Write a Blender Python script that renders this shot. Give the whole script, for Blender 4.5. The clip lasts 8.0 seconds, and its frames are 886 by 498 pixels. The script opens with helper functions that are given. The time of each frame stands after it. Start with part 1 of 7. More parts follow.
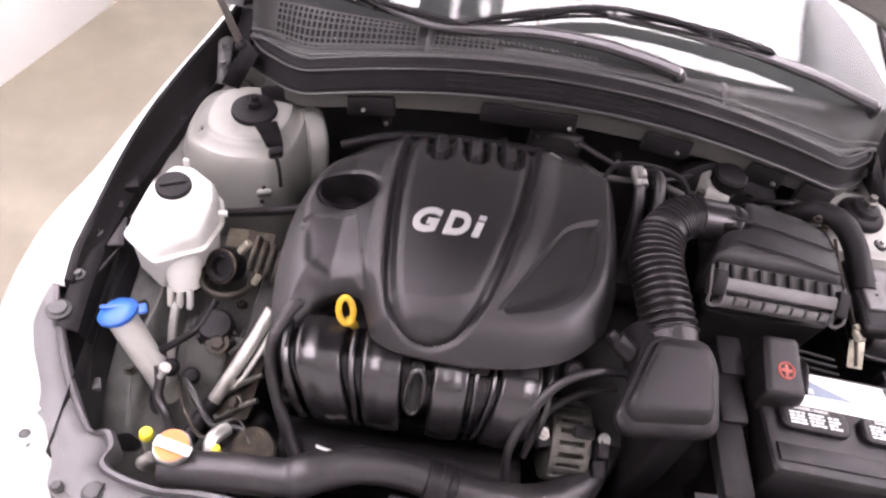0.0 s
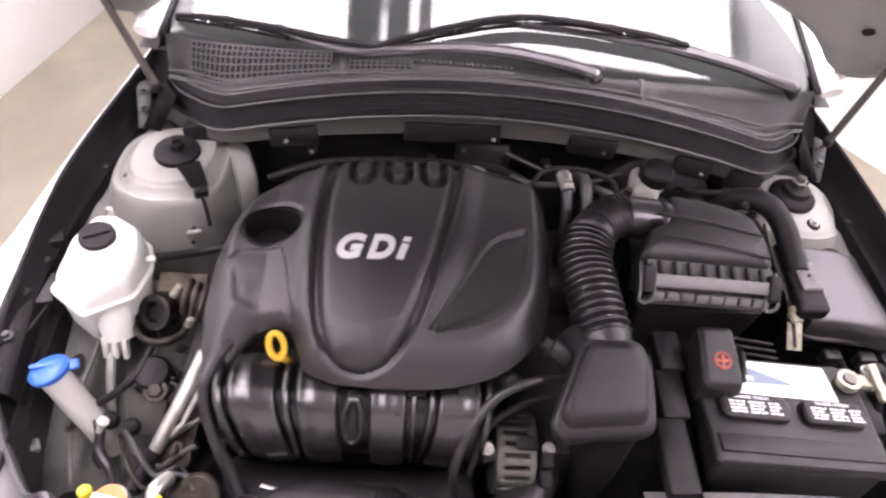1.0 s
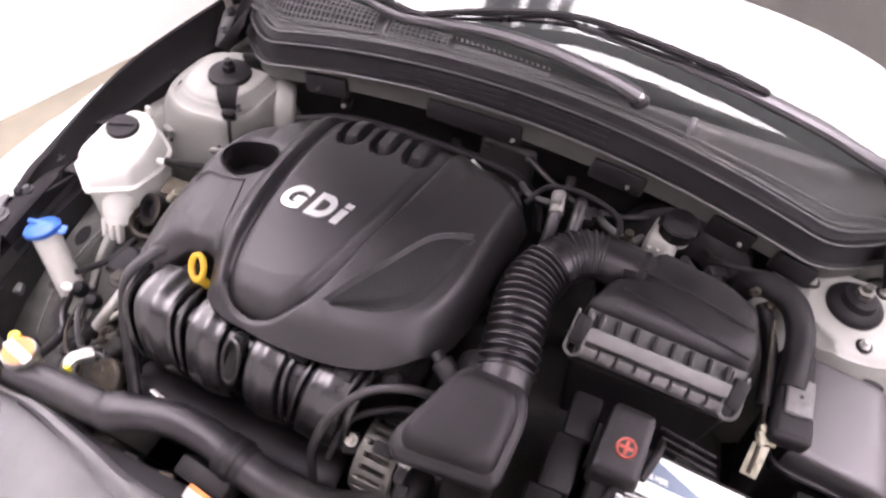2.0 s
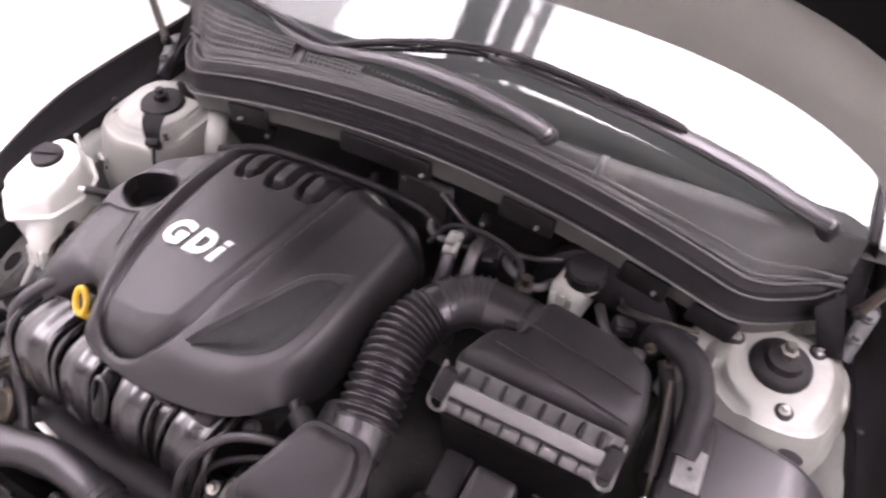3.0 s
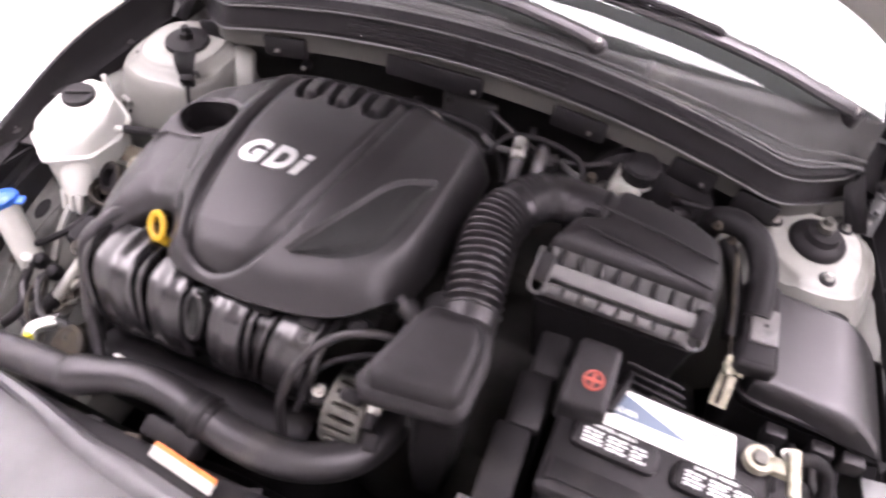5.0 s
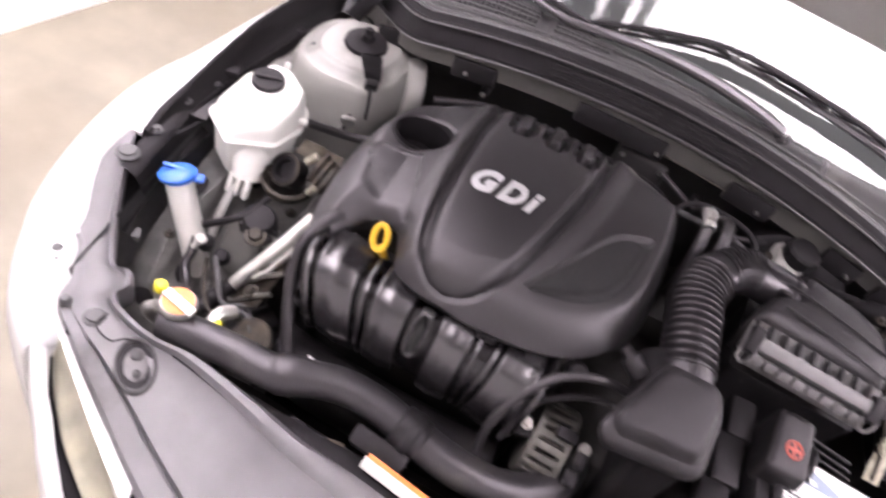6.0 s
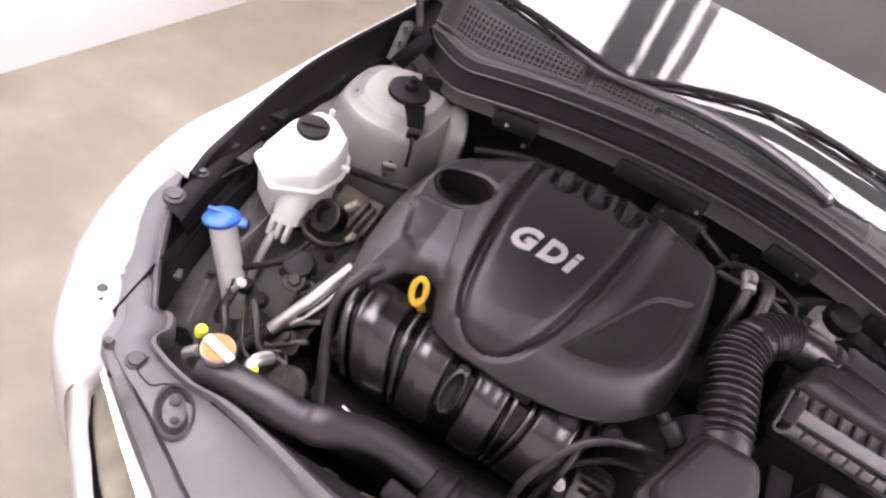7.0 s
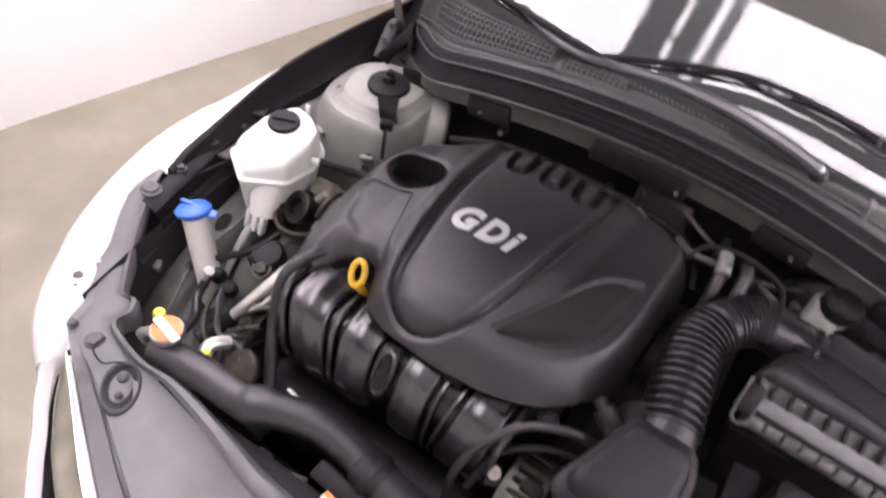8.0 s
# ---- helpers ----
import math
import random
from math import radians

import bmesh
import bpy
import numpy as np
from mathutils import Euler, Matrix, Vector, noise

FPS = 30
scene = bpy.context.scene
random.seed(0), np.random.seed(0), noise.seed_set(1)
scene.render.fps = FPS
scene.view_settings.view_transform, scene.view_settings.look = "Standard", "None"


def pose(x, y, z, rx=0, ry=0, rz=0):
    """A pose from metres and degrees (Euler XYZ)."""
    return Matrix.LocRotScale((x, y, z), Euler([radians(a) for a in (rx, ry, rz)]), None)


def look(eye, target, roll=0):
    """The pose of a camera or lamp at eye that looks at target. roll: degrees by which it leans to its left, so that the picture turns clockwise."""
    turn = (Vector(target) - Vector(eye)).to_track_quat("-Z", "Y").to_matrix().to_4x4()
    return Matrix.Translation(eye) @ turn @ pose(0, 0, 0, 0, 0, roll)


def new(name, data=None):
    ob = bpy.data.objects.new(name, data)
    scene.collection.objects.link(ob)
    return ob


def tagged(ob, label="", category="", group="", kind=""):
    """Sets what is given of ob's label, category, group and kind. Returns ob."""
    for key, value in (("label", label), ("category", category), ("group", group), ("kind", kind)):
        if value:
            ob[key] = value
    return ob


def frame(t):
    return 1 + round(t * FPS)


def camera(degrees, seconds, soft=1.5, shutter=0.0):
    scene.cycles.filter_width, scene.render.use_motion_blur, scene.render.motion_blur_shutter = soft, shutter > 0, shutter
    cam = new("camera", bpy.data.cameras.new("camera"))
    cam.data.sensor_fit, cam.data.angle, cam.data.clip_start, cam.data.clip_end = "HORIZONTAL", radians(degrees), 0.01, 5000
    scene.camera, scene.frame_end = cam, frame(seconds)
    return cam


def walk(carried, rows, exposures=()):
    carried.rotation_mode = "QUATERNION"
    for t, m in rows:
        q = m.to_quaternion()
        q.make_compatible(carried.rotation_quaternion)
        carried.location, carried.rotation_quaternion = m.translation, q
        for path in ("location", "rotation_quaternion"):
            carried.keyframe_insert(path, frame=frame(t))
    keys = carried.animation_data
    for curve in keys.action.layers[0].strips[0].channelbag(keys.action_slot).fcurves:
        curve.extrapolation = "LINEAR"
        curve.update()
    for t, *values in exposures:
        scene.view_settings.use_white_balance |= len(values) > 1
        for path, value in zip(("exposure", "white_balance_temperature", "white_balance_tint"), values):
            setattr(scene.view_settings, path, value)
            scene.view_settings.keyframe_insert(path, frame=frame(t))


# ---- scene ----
cam = camera(62.0, 8.0, soft=2.3, shutter=0.5)
PATH = [
    (0, (-0.269, -1.025, 1.736), (-0.153, 0.337, 0.276), 13.2),
    (0.5, (-0.294, -1.015, 1.764), (-0.128, 0.344, 0.306), 12.9),
    (1, (-0.185, -1.009, 1.754), (-0.033, 0.378, 0.32), 8.5),
    (1.2, (-0.129, -0.982, 1.763), (-0.022, 0.379, 0.301), 8.5),
    (2.3, (0.298, -0.845, 1.721), (-0.281, 0.352, 0.227), 7.0),
    (2.5, (0.318, -0.806, 1.711), (-0.286, 0.386, 0.222), 6.8),
    (3, (0.418, -0.713, 1.738), (-0.209, 0.479, 0.26), 2.8),
    (3.5, (0.507, -0.691, 1.713), (-0.12, 0.48, 0.218), -1.9),
    (4, (0.567, -0.719, 1.695), (-0.054, 0.429, 0.179), -4.1),
    (4.2, (0.582, -0.741, 1.682), (-0.022, 0.391, 0.148), -4.7),
    (5.3, (0.094, -1.0, 1.69), (-0.166, 0.329, 0.219), 14.2),
    (5.5, (-0.002, -1.04, 1.693), (-0.175, 0.306, 0.223), 20.0),
    (6, (-0.184, -1.097, 1.669), (-0.296, 0.29, 0.233), 25.5),
    (6.5, (-0.281, -1.092, 1.698), (-0.458, 0.299, 0.271), 27.6),
    (7, (-0.228, -1.078, 1.7), (-0.422, 0.313, 0.277), 25.3),
    (7.5, (-0.111, -0.996, 1.753), (-0.522, 0.334, 0.317), 22.9),
    (8, (0.032, -0.976, 1.708), (-0.493, 0.293, 0.254), 14.0),
]
EXPOSURE = -0.32
walk(cam, [(t, look(eye, target, roll)) for t, eye, target, roll in PATH], [(t, EXPOSURE + e, 6450, 26) for t, e in ((0.0, 0.06), (1.0, 0.06), (2.5, 0.22), (4.2, 0.22), (5.5, 0.40), (6.2, 0.14), (7.0, -0.11), (8.0, -0.27))])

# world and light
world = bpy.data.worlds.new("booth_world")
scene.world = world
world.use_nodes = True
world.node_tree.nodes["Background"].inputs[0].default_value = (0.9, 0.95, 1.0, 1)
world.node_tree.nodes["Background"].inputs[1].default_value = 0.3
PANEL_POWER = 19.2


# ---- materials ----
def mat(name, color, rough=0.5, metal=0.0, vary=0.25, scale=18.0, fine=240.0, bump=0.15, dirt=None, dirt_amount=0.0,
        coat=0.0, spec=0.5, tint=(1, 1, 1), wave=0.12, emit=None, power=0.0, sss=0.0, per_piece=0.0):
    """A surface with variation at two scales: broad mottling and fine grain, and stains of a second colour."""
    m = bpy.data.materials.new(name)
    m.use_nodes = True
    n, l = m.node_tree.nodes, m.node_tree.links
    b = n["Principled BSDF"]
    co = n.new("ShaderNodeTexCoord")
    broad = n.new("ShaderNodeTexNoise")
    broad.inputs["Scale"].default_value, broad.inputs["Detail"].default_value = scale, 5.0
    l.new(co.outputs["Object"], broad.inputs["Vector"])
    grain = n.new("ShaderNodeTexNoise")
    grain.inputs["Scale"].default_value, grain.inputs["Detail"].default_value = fine, 3.0
    l.new(co.outputs["Object"], grain.inputs["Vector"])
    ramp = n.new("ShaderNodeValToRGB")
    lo, hi = 1.0 - vary, 1.0 + vary
    ramp.color_ramp.elements[0].position, ramp.color_ramp.elements[1].position = 0.3, 0.7
    ramp.color_ramp.elements[0].color = (*[min(1.0, c * lo) for c in color], 1)
    ramp.color_ramp.elements[1].color = (*[min(1.0, c * hi) for c in color], 1)
    l.new(broad.outputs["Fac"], ramp.inputs["Fac"])
    out = ramp.outputs["Color"]
    if dirt:
        stain = n.new("ShaderNodeTexNoise")
        stain.inputs["Scale"].default_value, stain.inputs["Detail"].default_value = scale * 0.45, 8.0
        stain.inputs["Roughness"].default_value = 0.65
        l.new(co.outputs["Object"], stain.inputs["Vector"])
        cut = n.new("ShaderNodeValToRGB")
        cut.color_ramp.elements[0].position, cut.color_ramp.elements[1].position = 0.62 - 0.3 * dirt_amount, 0.82 - 0.2 * dirt_amount
        l.new(stain.outputs["Fac"], cut.inputs["Fac"])
        mix = n.new("ShaderNodeMix")
        mix.data_type = "RGBA"
        l.new(cut.outputs["Color"], mix.inputs["Factor"])
        l.new(out, mix.inputs["A"])
        mix.inputs["B"].default_value = (*dirt, 1)
        out = mix.outputs["Result"]
    l.new(out, b.inputs["Base Color"])
    rr = n.new("ShaderNodeMapRange")
    rr.inputs["To Min"].default_value, rr.inputs["To Max"].default_value = max(0.02, rough * 0.8), min(1.0, rough * 1.25)
    l.new(broad.outputs["Fac"], rr.inputs["Value"])
    l.new(rr.outputs["Result"], b.inputs["Roughness"])
    bp = n.new("ShaderNodeBump")
    bp.inputs["Strength"].default_value, bp.inputs["Distance"].default_value = bump, 0.002
    l.new(grain.outputs["Fac"], bp.inputs["Height"])
    if wave:
        sway = n.new("ShaderNodeBump")
        sway.inputs["Strength"].default_value, sway.inputs["Distance"].default_value = wave, 0.006
        l.new(broad.outputs["Fac"], sway.inputs["Height"])
        l.new(sway.outputs["Normal"], bp.inputs["Normal"])
    l.new(bp.outputs["Normal"], b.inputs["Normal"])
    b.inputs["Metallic"].default_value = metal
    b.inputs["Specular IOR Level"].default_value = spec
    b.inputs["Specular Tint"].default_value = (*tint, 1)
    b.inputs["Coat Weight"].default_value = coat
    b.inputs["Coat Roughness"].default_value = 0.08
    b.inputs["Subsurface Weight"].default_value = sss
    b.inputs["Subsurface Radius"].default_value = (0.02, 0.02, 0.018)
    if emit:
        b.inputs["Emission Color"].default_value = (*emit, 1)
        b.inputs["Emission Strength"].default_value = power
    return m


def glass(name, tint, ior):
    """A thin pane: clear, with the gloss of its surfaces."""
    m = bpy.data.materials.new(name)
    m.use_nodes = True
    n, l = m.node_tree.nodes, m.node_tree.links
    n.remove(n["Principled BSDF"])
    clear, gloss, mix, edge = n.new("ShaderNodeBsdfTransparent"), n.new("ShaderNodeBsdfGlossy"), n.new("ShaderNodeMixShader"), n.new("ShaderNodeFresnel")
    clear.inputs["Color"].default_value = (*tint, 1)
    gloss.inputs["Roughness"].default_value = 0.06
    edge.inputs["IOR"].default_value = ior
    l.new(edge.outputs[0], mix.inputs[0])
    l.new(clear.outputs[0], mix.inputs[1])
    l.new(gloss.outputs[0], mix.inputs[2])
    l.new(mix.outputs[0], n["Material Output"].inputs["Surface"])
    return m


LILAC = (1.0, 0.935, 0.99)
COVER = mat("cover_plastic", (0.0105, 0.0095, 0.0102), 0.35, vary=0.12, scale=9, fine=900, bump=0.25, spec=0.5, tint=LILAC)
SATIN = mat("satin_lid", (0.02, 0.0185, 0.0195), 0.3, vary=0.1, scale=8, fine=900, bump=0.2, spec=0.55, tint=LILAC)
VENT = mat("cover_vent", (0.0045, 0.0042, 0.0044), 0.48, vary=0.1, fine=700, bump=0.3, spec=0.3)
GLOSS = mat("gloss_plastic", (0.0085, 0.0076, 0.0083), 0.25, vary=0.1, scale=14, fine=400, bump=0.05, spec=0.75, tint=(1.0, 0.955, 0.985), wave=0.05, dirt=(0.03, 0.028, 0.026), dirt_amount=0.1)
PLASTIC = mat("black_plastic", (0.0098, 0.0088, 0.0096), 0.38, tint=LILAC, wave=0.25, vary=0.25, scale=20, fine=700, bump=0.25, spec=0.26, dirt=(0.03, 0.028, 0.026), dirt_amount=0.15)
DARK = mat("dark_plastic", (0.0078, 0.007, 0.0077), 0.5, tint=LILAC, vary=0.25, scale=24, fine=500, bump=0.25, spec=0.18, dirt=(0.02, 0.018, 0.016), dirt_amount=0.15)
GREYPL = mat("grey_plastic", (0.1, 0.098, 0.1), 0.42, vary=0.15, scale=16, fine=600, bump=0.2, dirt=(0.05, 0.047, 0.045), dirt_amount=0.1)
SHIELD = mat("shield_plastic", (0.228, 0.215, 0.227), 0.3, vary=0.15, scale=10, fine=900, bump=0.2, dirt=(0.12, 0.11, 0.10), dirt_amount=0.12)
FLANGE = mat("grey_flange", (0.098, 0.092, 0.094), 0.42, vary=0.2, scale=30, fine=600, bump=0.2, spec=0.35, dirt=(0.02, 0.019, 0.018), dirt_amount=0.25)
LINER = mat("liner_plastic", (0.04, 0.038, 0.04), 0.5, vary=0.25, scale=20, fine=500, bump=0.2, dirt=(0.08, 0.075, 0.065), dirt_amount=0.2)
BROWNED = mat("browned_strut", (0.03, 0.023, 0.019), 0.4, vary=0.25, scale=40, fine=400, bump=0.1)
# the cowl's plastic again, lightened to stand for sheen on its end panel
COWL_PALE = mat("cowl_plastic_sheen", (0.052, 0.048, 0.0485), 0.4, spec=0.7, vary=0.15, scale=14, fine=800, bump=0.25, dirt=(0.17, 0.158, 0.145), dirt_amount=0.15)
# the right wing flange's paint, with its shade put into the grey
EDGEGREY = mat("shaded_wing_flange", (0.085, 0.082, 0.088), 0.42, vary=0.05, scale=10, fine=300, bump=0.05)
INSULATION = mat("firewall_insulation", (0.017, 0.0151, 0.0157), 0.55, vary=0.3, scale=18, fine=260, bump=0.35, dirt=(0.025, 0.022, 0.02), dirt_amount=0.2)
COWL = mat("cowl_plastic", (0.040, 0.0365, 0.038), 0.38, spec=0.75, vary=0.15, scale=12, fine=900, bump=0.25, dirt=(0.13, 0.12, 0.11), dirt_amount=0.12)
RUBBER = mat("rubber", (0.0098, 0.0087, 0.0096), 0.5, tint=LILAC, vary=0.25, scale=22, fine=300, bump=0.2, spec=0.14)
HOSE = mat("rubber_hose", (0.0125, 0.0113, 0.0122), 0.38, tint=LILAC, wave=0.3, vary=0.25, scale=26, fine=350, bump=0.2, spec=0.52, dirt=(0.05, 0.045, 0.04), dirt_amount=0.15)
BELLOWS = mat("bellows_rubber", (0.011, 0.0098, 0.0107), 0.3, vary=0.2, scale=26, fine=350, bump=0.15, spec=0.6, tint=LILAC)
PAINT = mat("bay_paint", (0.195, 0.189, 0.178), 0.36, spec=0.45, vary=0.08, scale=14, fine=160, bump=0.12, dirt=(0.12, 0.11, 0.097), dirt_amount=0.3)
WHITE = mat("white_paint", (0.84, 0.83, 0.83), 0.22, wave=0.0, vary=0.02, scale=6, fine=900, bump=0.02, coat=0.6)
HOODP = mat("hood_inner_paint", (0.340, 0.329, 0.311), 0.45, vary=0.06, scale=8, fine=200, bump=0.05, dirt=(0.24, 0.225, 0.20), dirt_amount=0.2)
STEEL = mat("worn_steel", (0.36, 0.35, 0.335), 0.36, 0.9, vary=0.25, scale=40, fine=400, bump=0.15, dirt=(0.20, 0.16, 0.12), dirt_amount=0.25)
PIPE = mat("aluminium_pipe", (0.62, 0.61, 0.58), 0.3, 0.85, vary=0.2, scale=40, fine=300, bump=0.1, dirt=(0.3, 0.26, 0.2), dirt_amount=0.2)
ALU = mat("cast_aluminium", (0.115, 0.11, 0.102), 0.5, 0.85, vary=0.25, scale=60, fine=300, bump=0.4, dirt=(0.10, 0.09, 0.08), dirt_amount=0.35)
RUSTY = mat("dirty_metal", (0.026, 0.021, 0.0165), 0.5, 0.3, vary=0.5, scale=60, fine=220, bump=0.4, spec=0.3, dirt=(0.075, 0.056, 0.038), dirt_amount=0.3)
ENGINE = mat("engine_grime", (0.019, 0.0175, 0.017), 0.6, 0.2, vary=0.4, scale=30, fine=150, bump=0.4, spec=0.2, dirt=(0.018, 0.015, 0.013), dirt_amount=0.25)
MILKY = mat("milky_plastic", (0.56, 0.55, 0.525), 0.38, vary=0.03, scale=14, fine=300, bump=0.05, sss=0.15, dirt=(0.66, 0.62, 0.54), dirt_amount=0.05)
MILKY_OLD = mat("aged_milky_plastic", (0.42, 0.41, 0.385), 0.42, vary=0.08, scale=20, fine=300, bump=0.08, dirt=(0.36, 0.33, 0.29), dirt_amount=0.2)
MILKY_GREY = mat("dusty_milky_plastic", (0.27, 0.26, 0.245), 0.45, vary=0.15, scale=40, fine=300, bump=0.1, dirt=(0.14, 0.13, 0.11), dirt_amount=0.35)
BLUE = mat("blue_cap", (0.022, 0.105, 0.42), 0.38, vary=0.06, scale=30, fine=300, bump=0.1)
YELLOW = mat("yellow_plastic", (0.46, 0.275, 0.014), 0.42, vary=0.1, scale=40, fine=300, bump=0.1)
LEMON = mat("lemon_cap", (0.80, 0.68, 0.03), 0.45, vary=0.1, scale=40, fine=300, bump=0.1)
ORANGE = mat("orange_sticker", (0.62, 0.17, 0.035), 0.45, vary=0.15, scale=40, fine=300, bump=0.05)
PALE = mat("pale_sticker", (0.80, 0.79, 0.77), 0.4, vary=0.04, scale=30, fine=300, bump=0.03)
STBLUE = mat("sticker_blue", (0.12, 0.15, 0.205), 0.4, vary=0.05, bump=0.02)
RED = mat("red_mark", (0.30, 0.045, 0.03), 0.5, vary=0.1, bump=0.03)
SILVER = mat("silver_letters", (0.66, 0.65, 0.66), 0.3, 0.6, vary=0.05, bump=0.03)
PRINT = mat("white_print", (0.62, 0.62, 0.62), 0.5, vary=0.1, bump=0.02)
INK = mat("grey_print", (0.22, 0.22, 0.24), 0.5, vary=0.1, bump=0.02)
BRASS = mat("tarnished_clamp", (0.30, 0.275, 0.22), 0.5, 0.6, vary=0.35, scale=80, bump=0.3, dirt=(0.42, 0.41, 0.37), dirt_amount=0.3)
CONCRETE = mat("concrete_floor", (0.2, 0.178, 0.137), 0.6, wave=0.05, vary=0.22, scale=3.6, fine=60, bump=0.1, dirt=(0.165, 0.142, 0.105), dirt_amount=0.5)
WALLW = mat("white_wall", (0.9, 0.9, 0.895), 0.7, wave=0.0, vary=0.015, scale=2, fine=80, bump=0.05)
# bay paint darkened for the shadow that lies on the cowl beam
BEAMPAINT = mat("shaded_cowl_paint", (0.052, 0.049, 0.045), 0.5, vary=0.2, scale=18, fine=200, bump=0.15, dirt=(0.045, 0.041, 0.037), dirt_amount=0.35)
BEAM = mat("dark_frame", (0.035, 0.05, 0.05), 0.5, vary=0.1)
DIFFUSER = mat("light_diffuser", (0.85, 0.85, 0.85), 0.6, vary=0.01, emit=(1.0, 0.985, 0.97), power=PANEL_POWER)
DASH = mat("pale_dash", (0.09, 0.088, 0.088), 0.7, vary=0.06, scale=8, fine=300, bump=0.2)
HLBASE = mat("headlight_housing", (0.5, 0.47, 0.39), 0.3, 0.2, vary=0.2, scale=30, fine=300, bump=0.2)
CHROME = mat("headlight_reflector", (0.5, 0.49, 0.45), 0.25, 1.0, vary=0.05, bump=0.02, wave=0.0)
LENS = glass("headlight_lens", (0.95, 0.95, 0.88), 1.5)
GLASS = glass("windshield_glass", (0.84, 0.88, 0.87), 1.75)


# ---- mesh helpers ----
ORIGIN = {}


def thing(name, at, label, category, group="", kind=""):
    ob = new(name)
    ob.location = at
    ob.empty_display_size = 0.02
    ORIGIN[ob.name] = Vector(at)
    return tagged(ob, label, category, group, kind)


def finish(bm, angle=38):
    bmesh.ops.recalc_face_normals(bm, faces=bm.faces)
    for f in bm.faces:
        f.smooth = True
    for e in bm.edges:
        if len(e.link_faces) == 2 and e.calc_face_angle(0) > radians(angle):
            e.smooth = False


def part(name, bm, material, parent=None, label="", angle=38):
    """Links a bmesh, given in the world's places, as one mesh under a thing or a part."""
    finish(bm, angle)
    base = ORIGIN[parent.name] if parent else Vector()
    bmesh.ops.translate(bm, verts=bm.verts, vec=-base)
    me = bpy.data.meshes.new(name)
    bm.to_mesh(me)
    bm.free()
    me.materials.append(material)
    ob = new(name, me)
    if parent:
        ob.parent = parent
    ORIGIN[ob.name] = base
    if label:
        ob["label"] = label
    return ob


def single(name, bm, material, label, category, group="", kind="", angle=38):
    return tagged(part(name, bm, material, None, "", angle), label, category, group, kind)


def box(bm, c, s, bevel=0.0, rot=(0, 0, 0), seg=2):
    """A box with rounded edges: centre, size, degrees."""
    t = bmesh.new()
    bmesh.ops.create_cube(t, size=1.0)
    for v in t.verts:
        v.co = Vector((v.co.x * s[0], v.co.y * s[1], v.co.z * s[2]))
    if bevel:
        bmesh.ops.bevel(t, geom=t.edges[:], offset=bevel, segments=seg, affect="EDGES", profile=0.5)
    bmesh.ops.transform(t, matrix=pose(*c, *rot), verts=t.verts)
    return merge(bm, t)


def merge(bm, t):
    ids = {}
    for v in t.verts:
        ids[v] = bm.verts.new(v.co)
    for f in t.faces:
        try:
            bm.faces.new([ids[v] for v in f.verts])
        except ValueError:
            pass
    made = list(ids.values())
    t.free()
    return made


def axes_of(d):
    d = Vector(d).normalized()
    a = d.cross(Vector((0, 0, 1)))
    if a.length < 1e-3:
        a = Vector((1, 0, 0))
    a.normalize()
    return a, d.cross(a).normalized()


def lathe(bm, profile, base, axis=(0, 0, 1), seg=28, squash=1.0):
    """Turns rows of (radius, height) round an axis."""
    d = Vector(axis).normalized()
    a, b = axes_of(d)
    base = Vector(base)
    rings = []
    for r, h in profile:
        if r < 1e-6:
            rings.append([bm.verts.new(base + d * h)])
        else:
            rings.append([bm.verts.new(base + d * h + (a * math.cos(q) + b * math.sin(q) * squash) * r)
                          for q in (2 * math.pi * k / seg for k in range(seg))])
    for p, q in zip(rings, rings[1:]):
        for k in range(seg):
            j = (k + 1) % seg
            if len(p) == 1 and len(q) > 1:
                bm.faces.new((p[0], q[k], q[j]))
            elif len(q) == 1 and len(p) > 1:
                bm.faces.new((p[k], p[j], q[0]))
            elif len(p) > 1:
                bm.faces.new((p[k], p[j], q[j], q[k]))
    return bm


def cyl(bm, p, q, r, r2=None, seg=20, edge=0.0015):
    p, q = Vector(p), Vector(q)
    h = (q - p).length
    r2 = r if r2 is None else r2
    return lathe(bm, [(0, 0), (r - edge, 0), (r, edge), (r2, h - edge), (r2 - edge, h), (0, h)], p, q - p, seg)


def spline(pts, n=8):
    """A smooth line through points."""
    pts = [Vector(p) for p in pts]
    ext = [2 * pts[0] - pts[1]] + pts + [2 * pts[-1] - pts[-2]]
    out = []
    for i in range(1, len(ext) - 2):
        a, b, c, d = ext[i - 1 : i + 3]
        for k in range(n):
            t = k / n
            out.append(0.5 * (2 * b + (c - a) * t + (2 * a - 5 * b + 4 * c - d) * t * t + (3 * b - a - 3 * c + d) * t ** 3))
    return out + [pts[-1]]


def closed_spline(pts, n=6):
    pts = [Vector((*p, 0)) if len(p) == 2 else Vector(p) for p in pts]
    m, out = len(pts), []
    for i in range(m):
        a, b, c, d = (pts[(i + k - 1) % m] for k in range(4))
        for k in range(n):
            t = k / n
            out.append(0.5 * (2 * b + (c - a) * t + (2 * a - 5 * b + 4 * c - d) * t * t + (3 * b - a - 3 * c + d) * t ** 3))
    return [(p.x, p.y) for p in out]


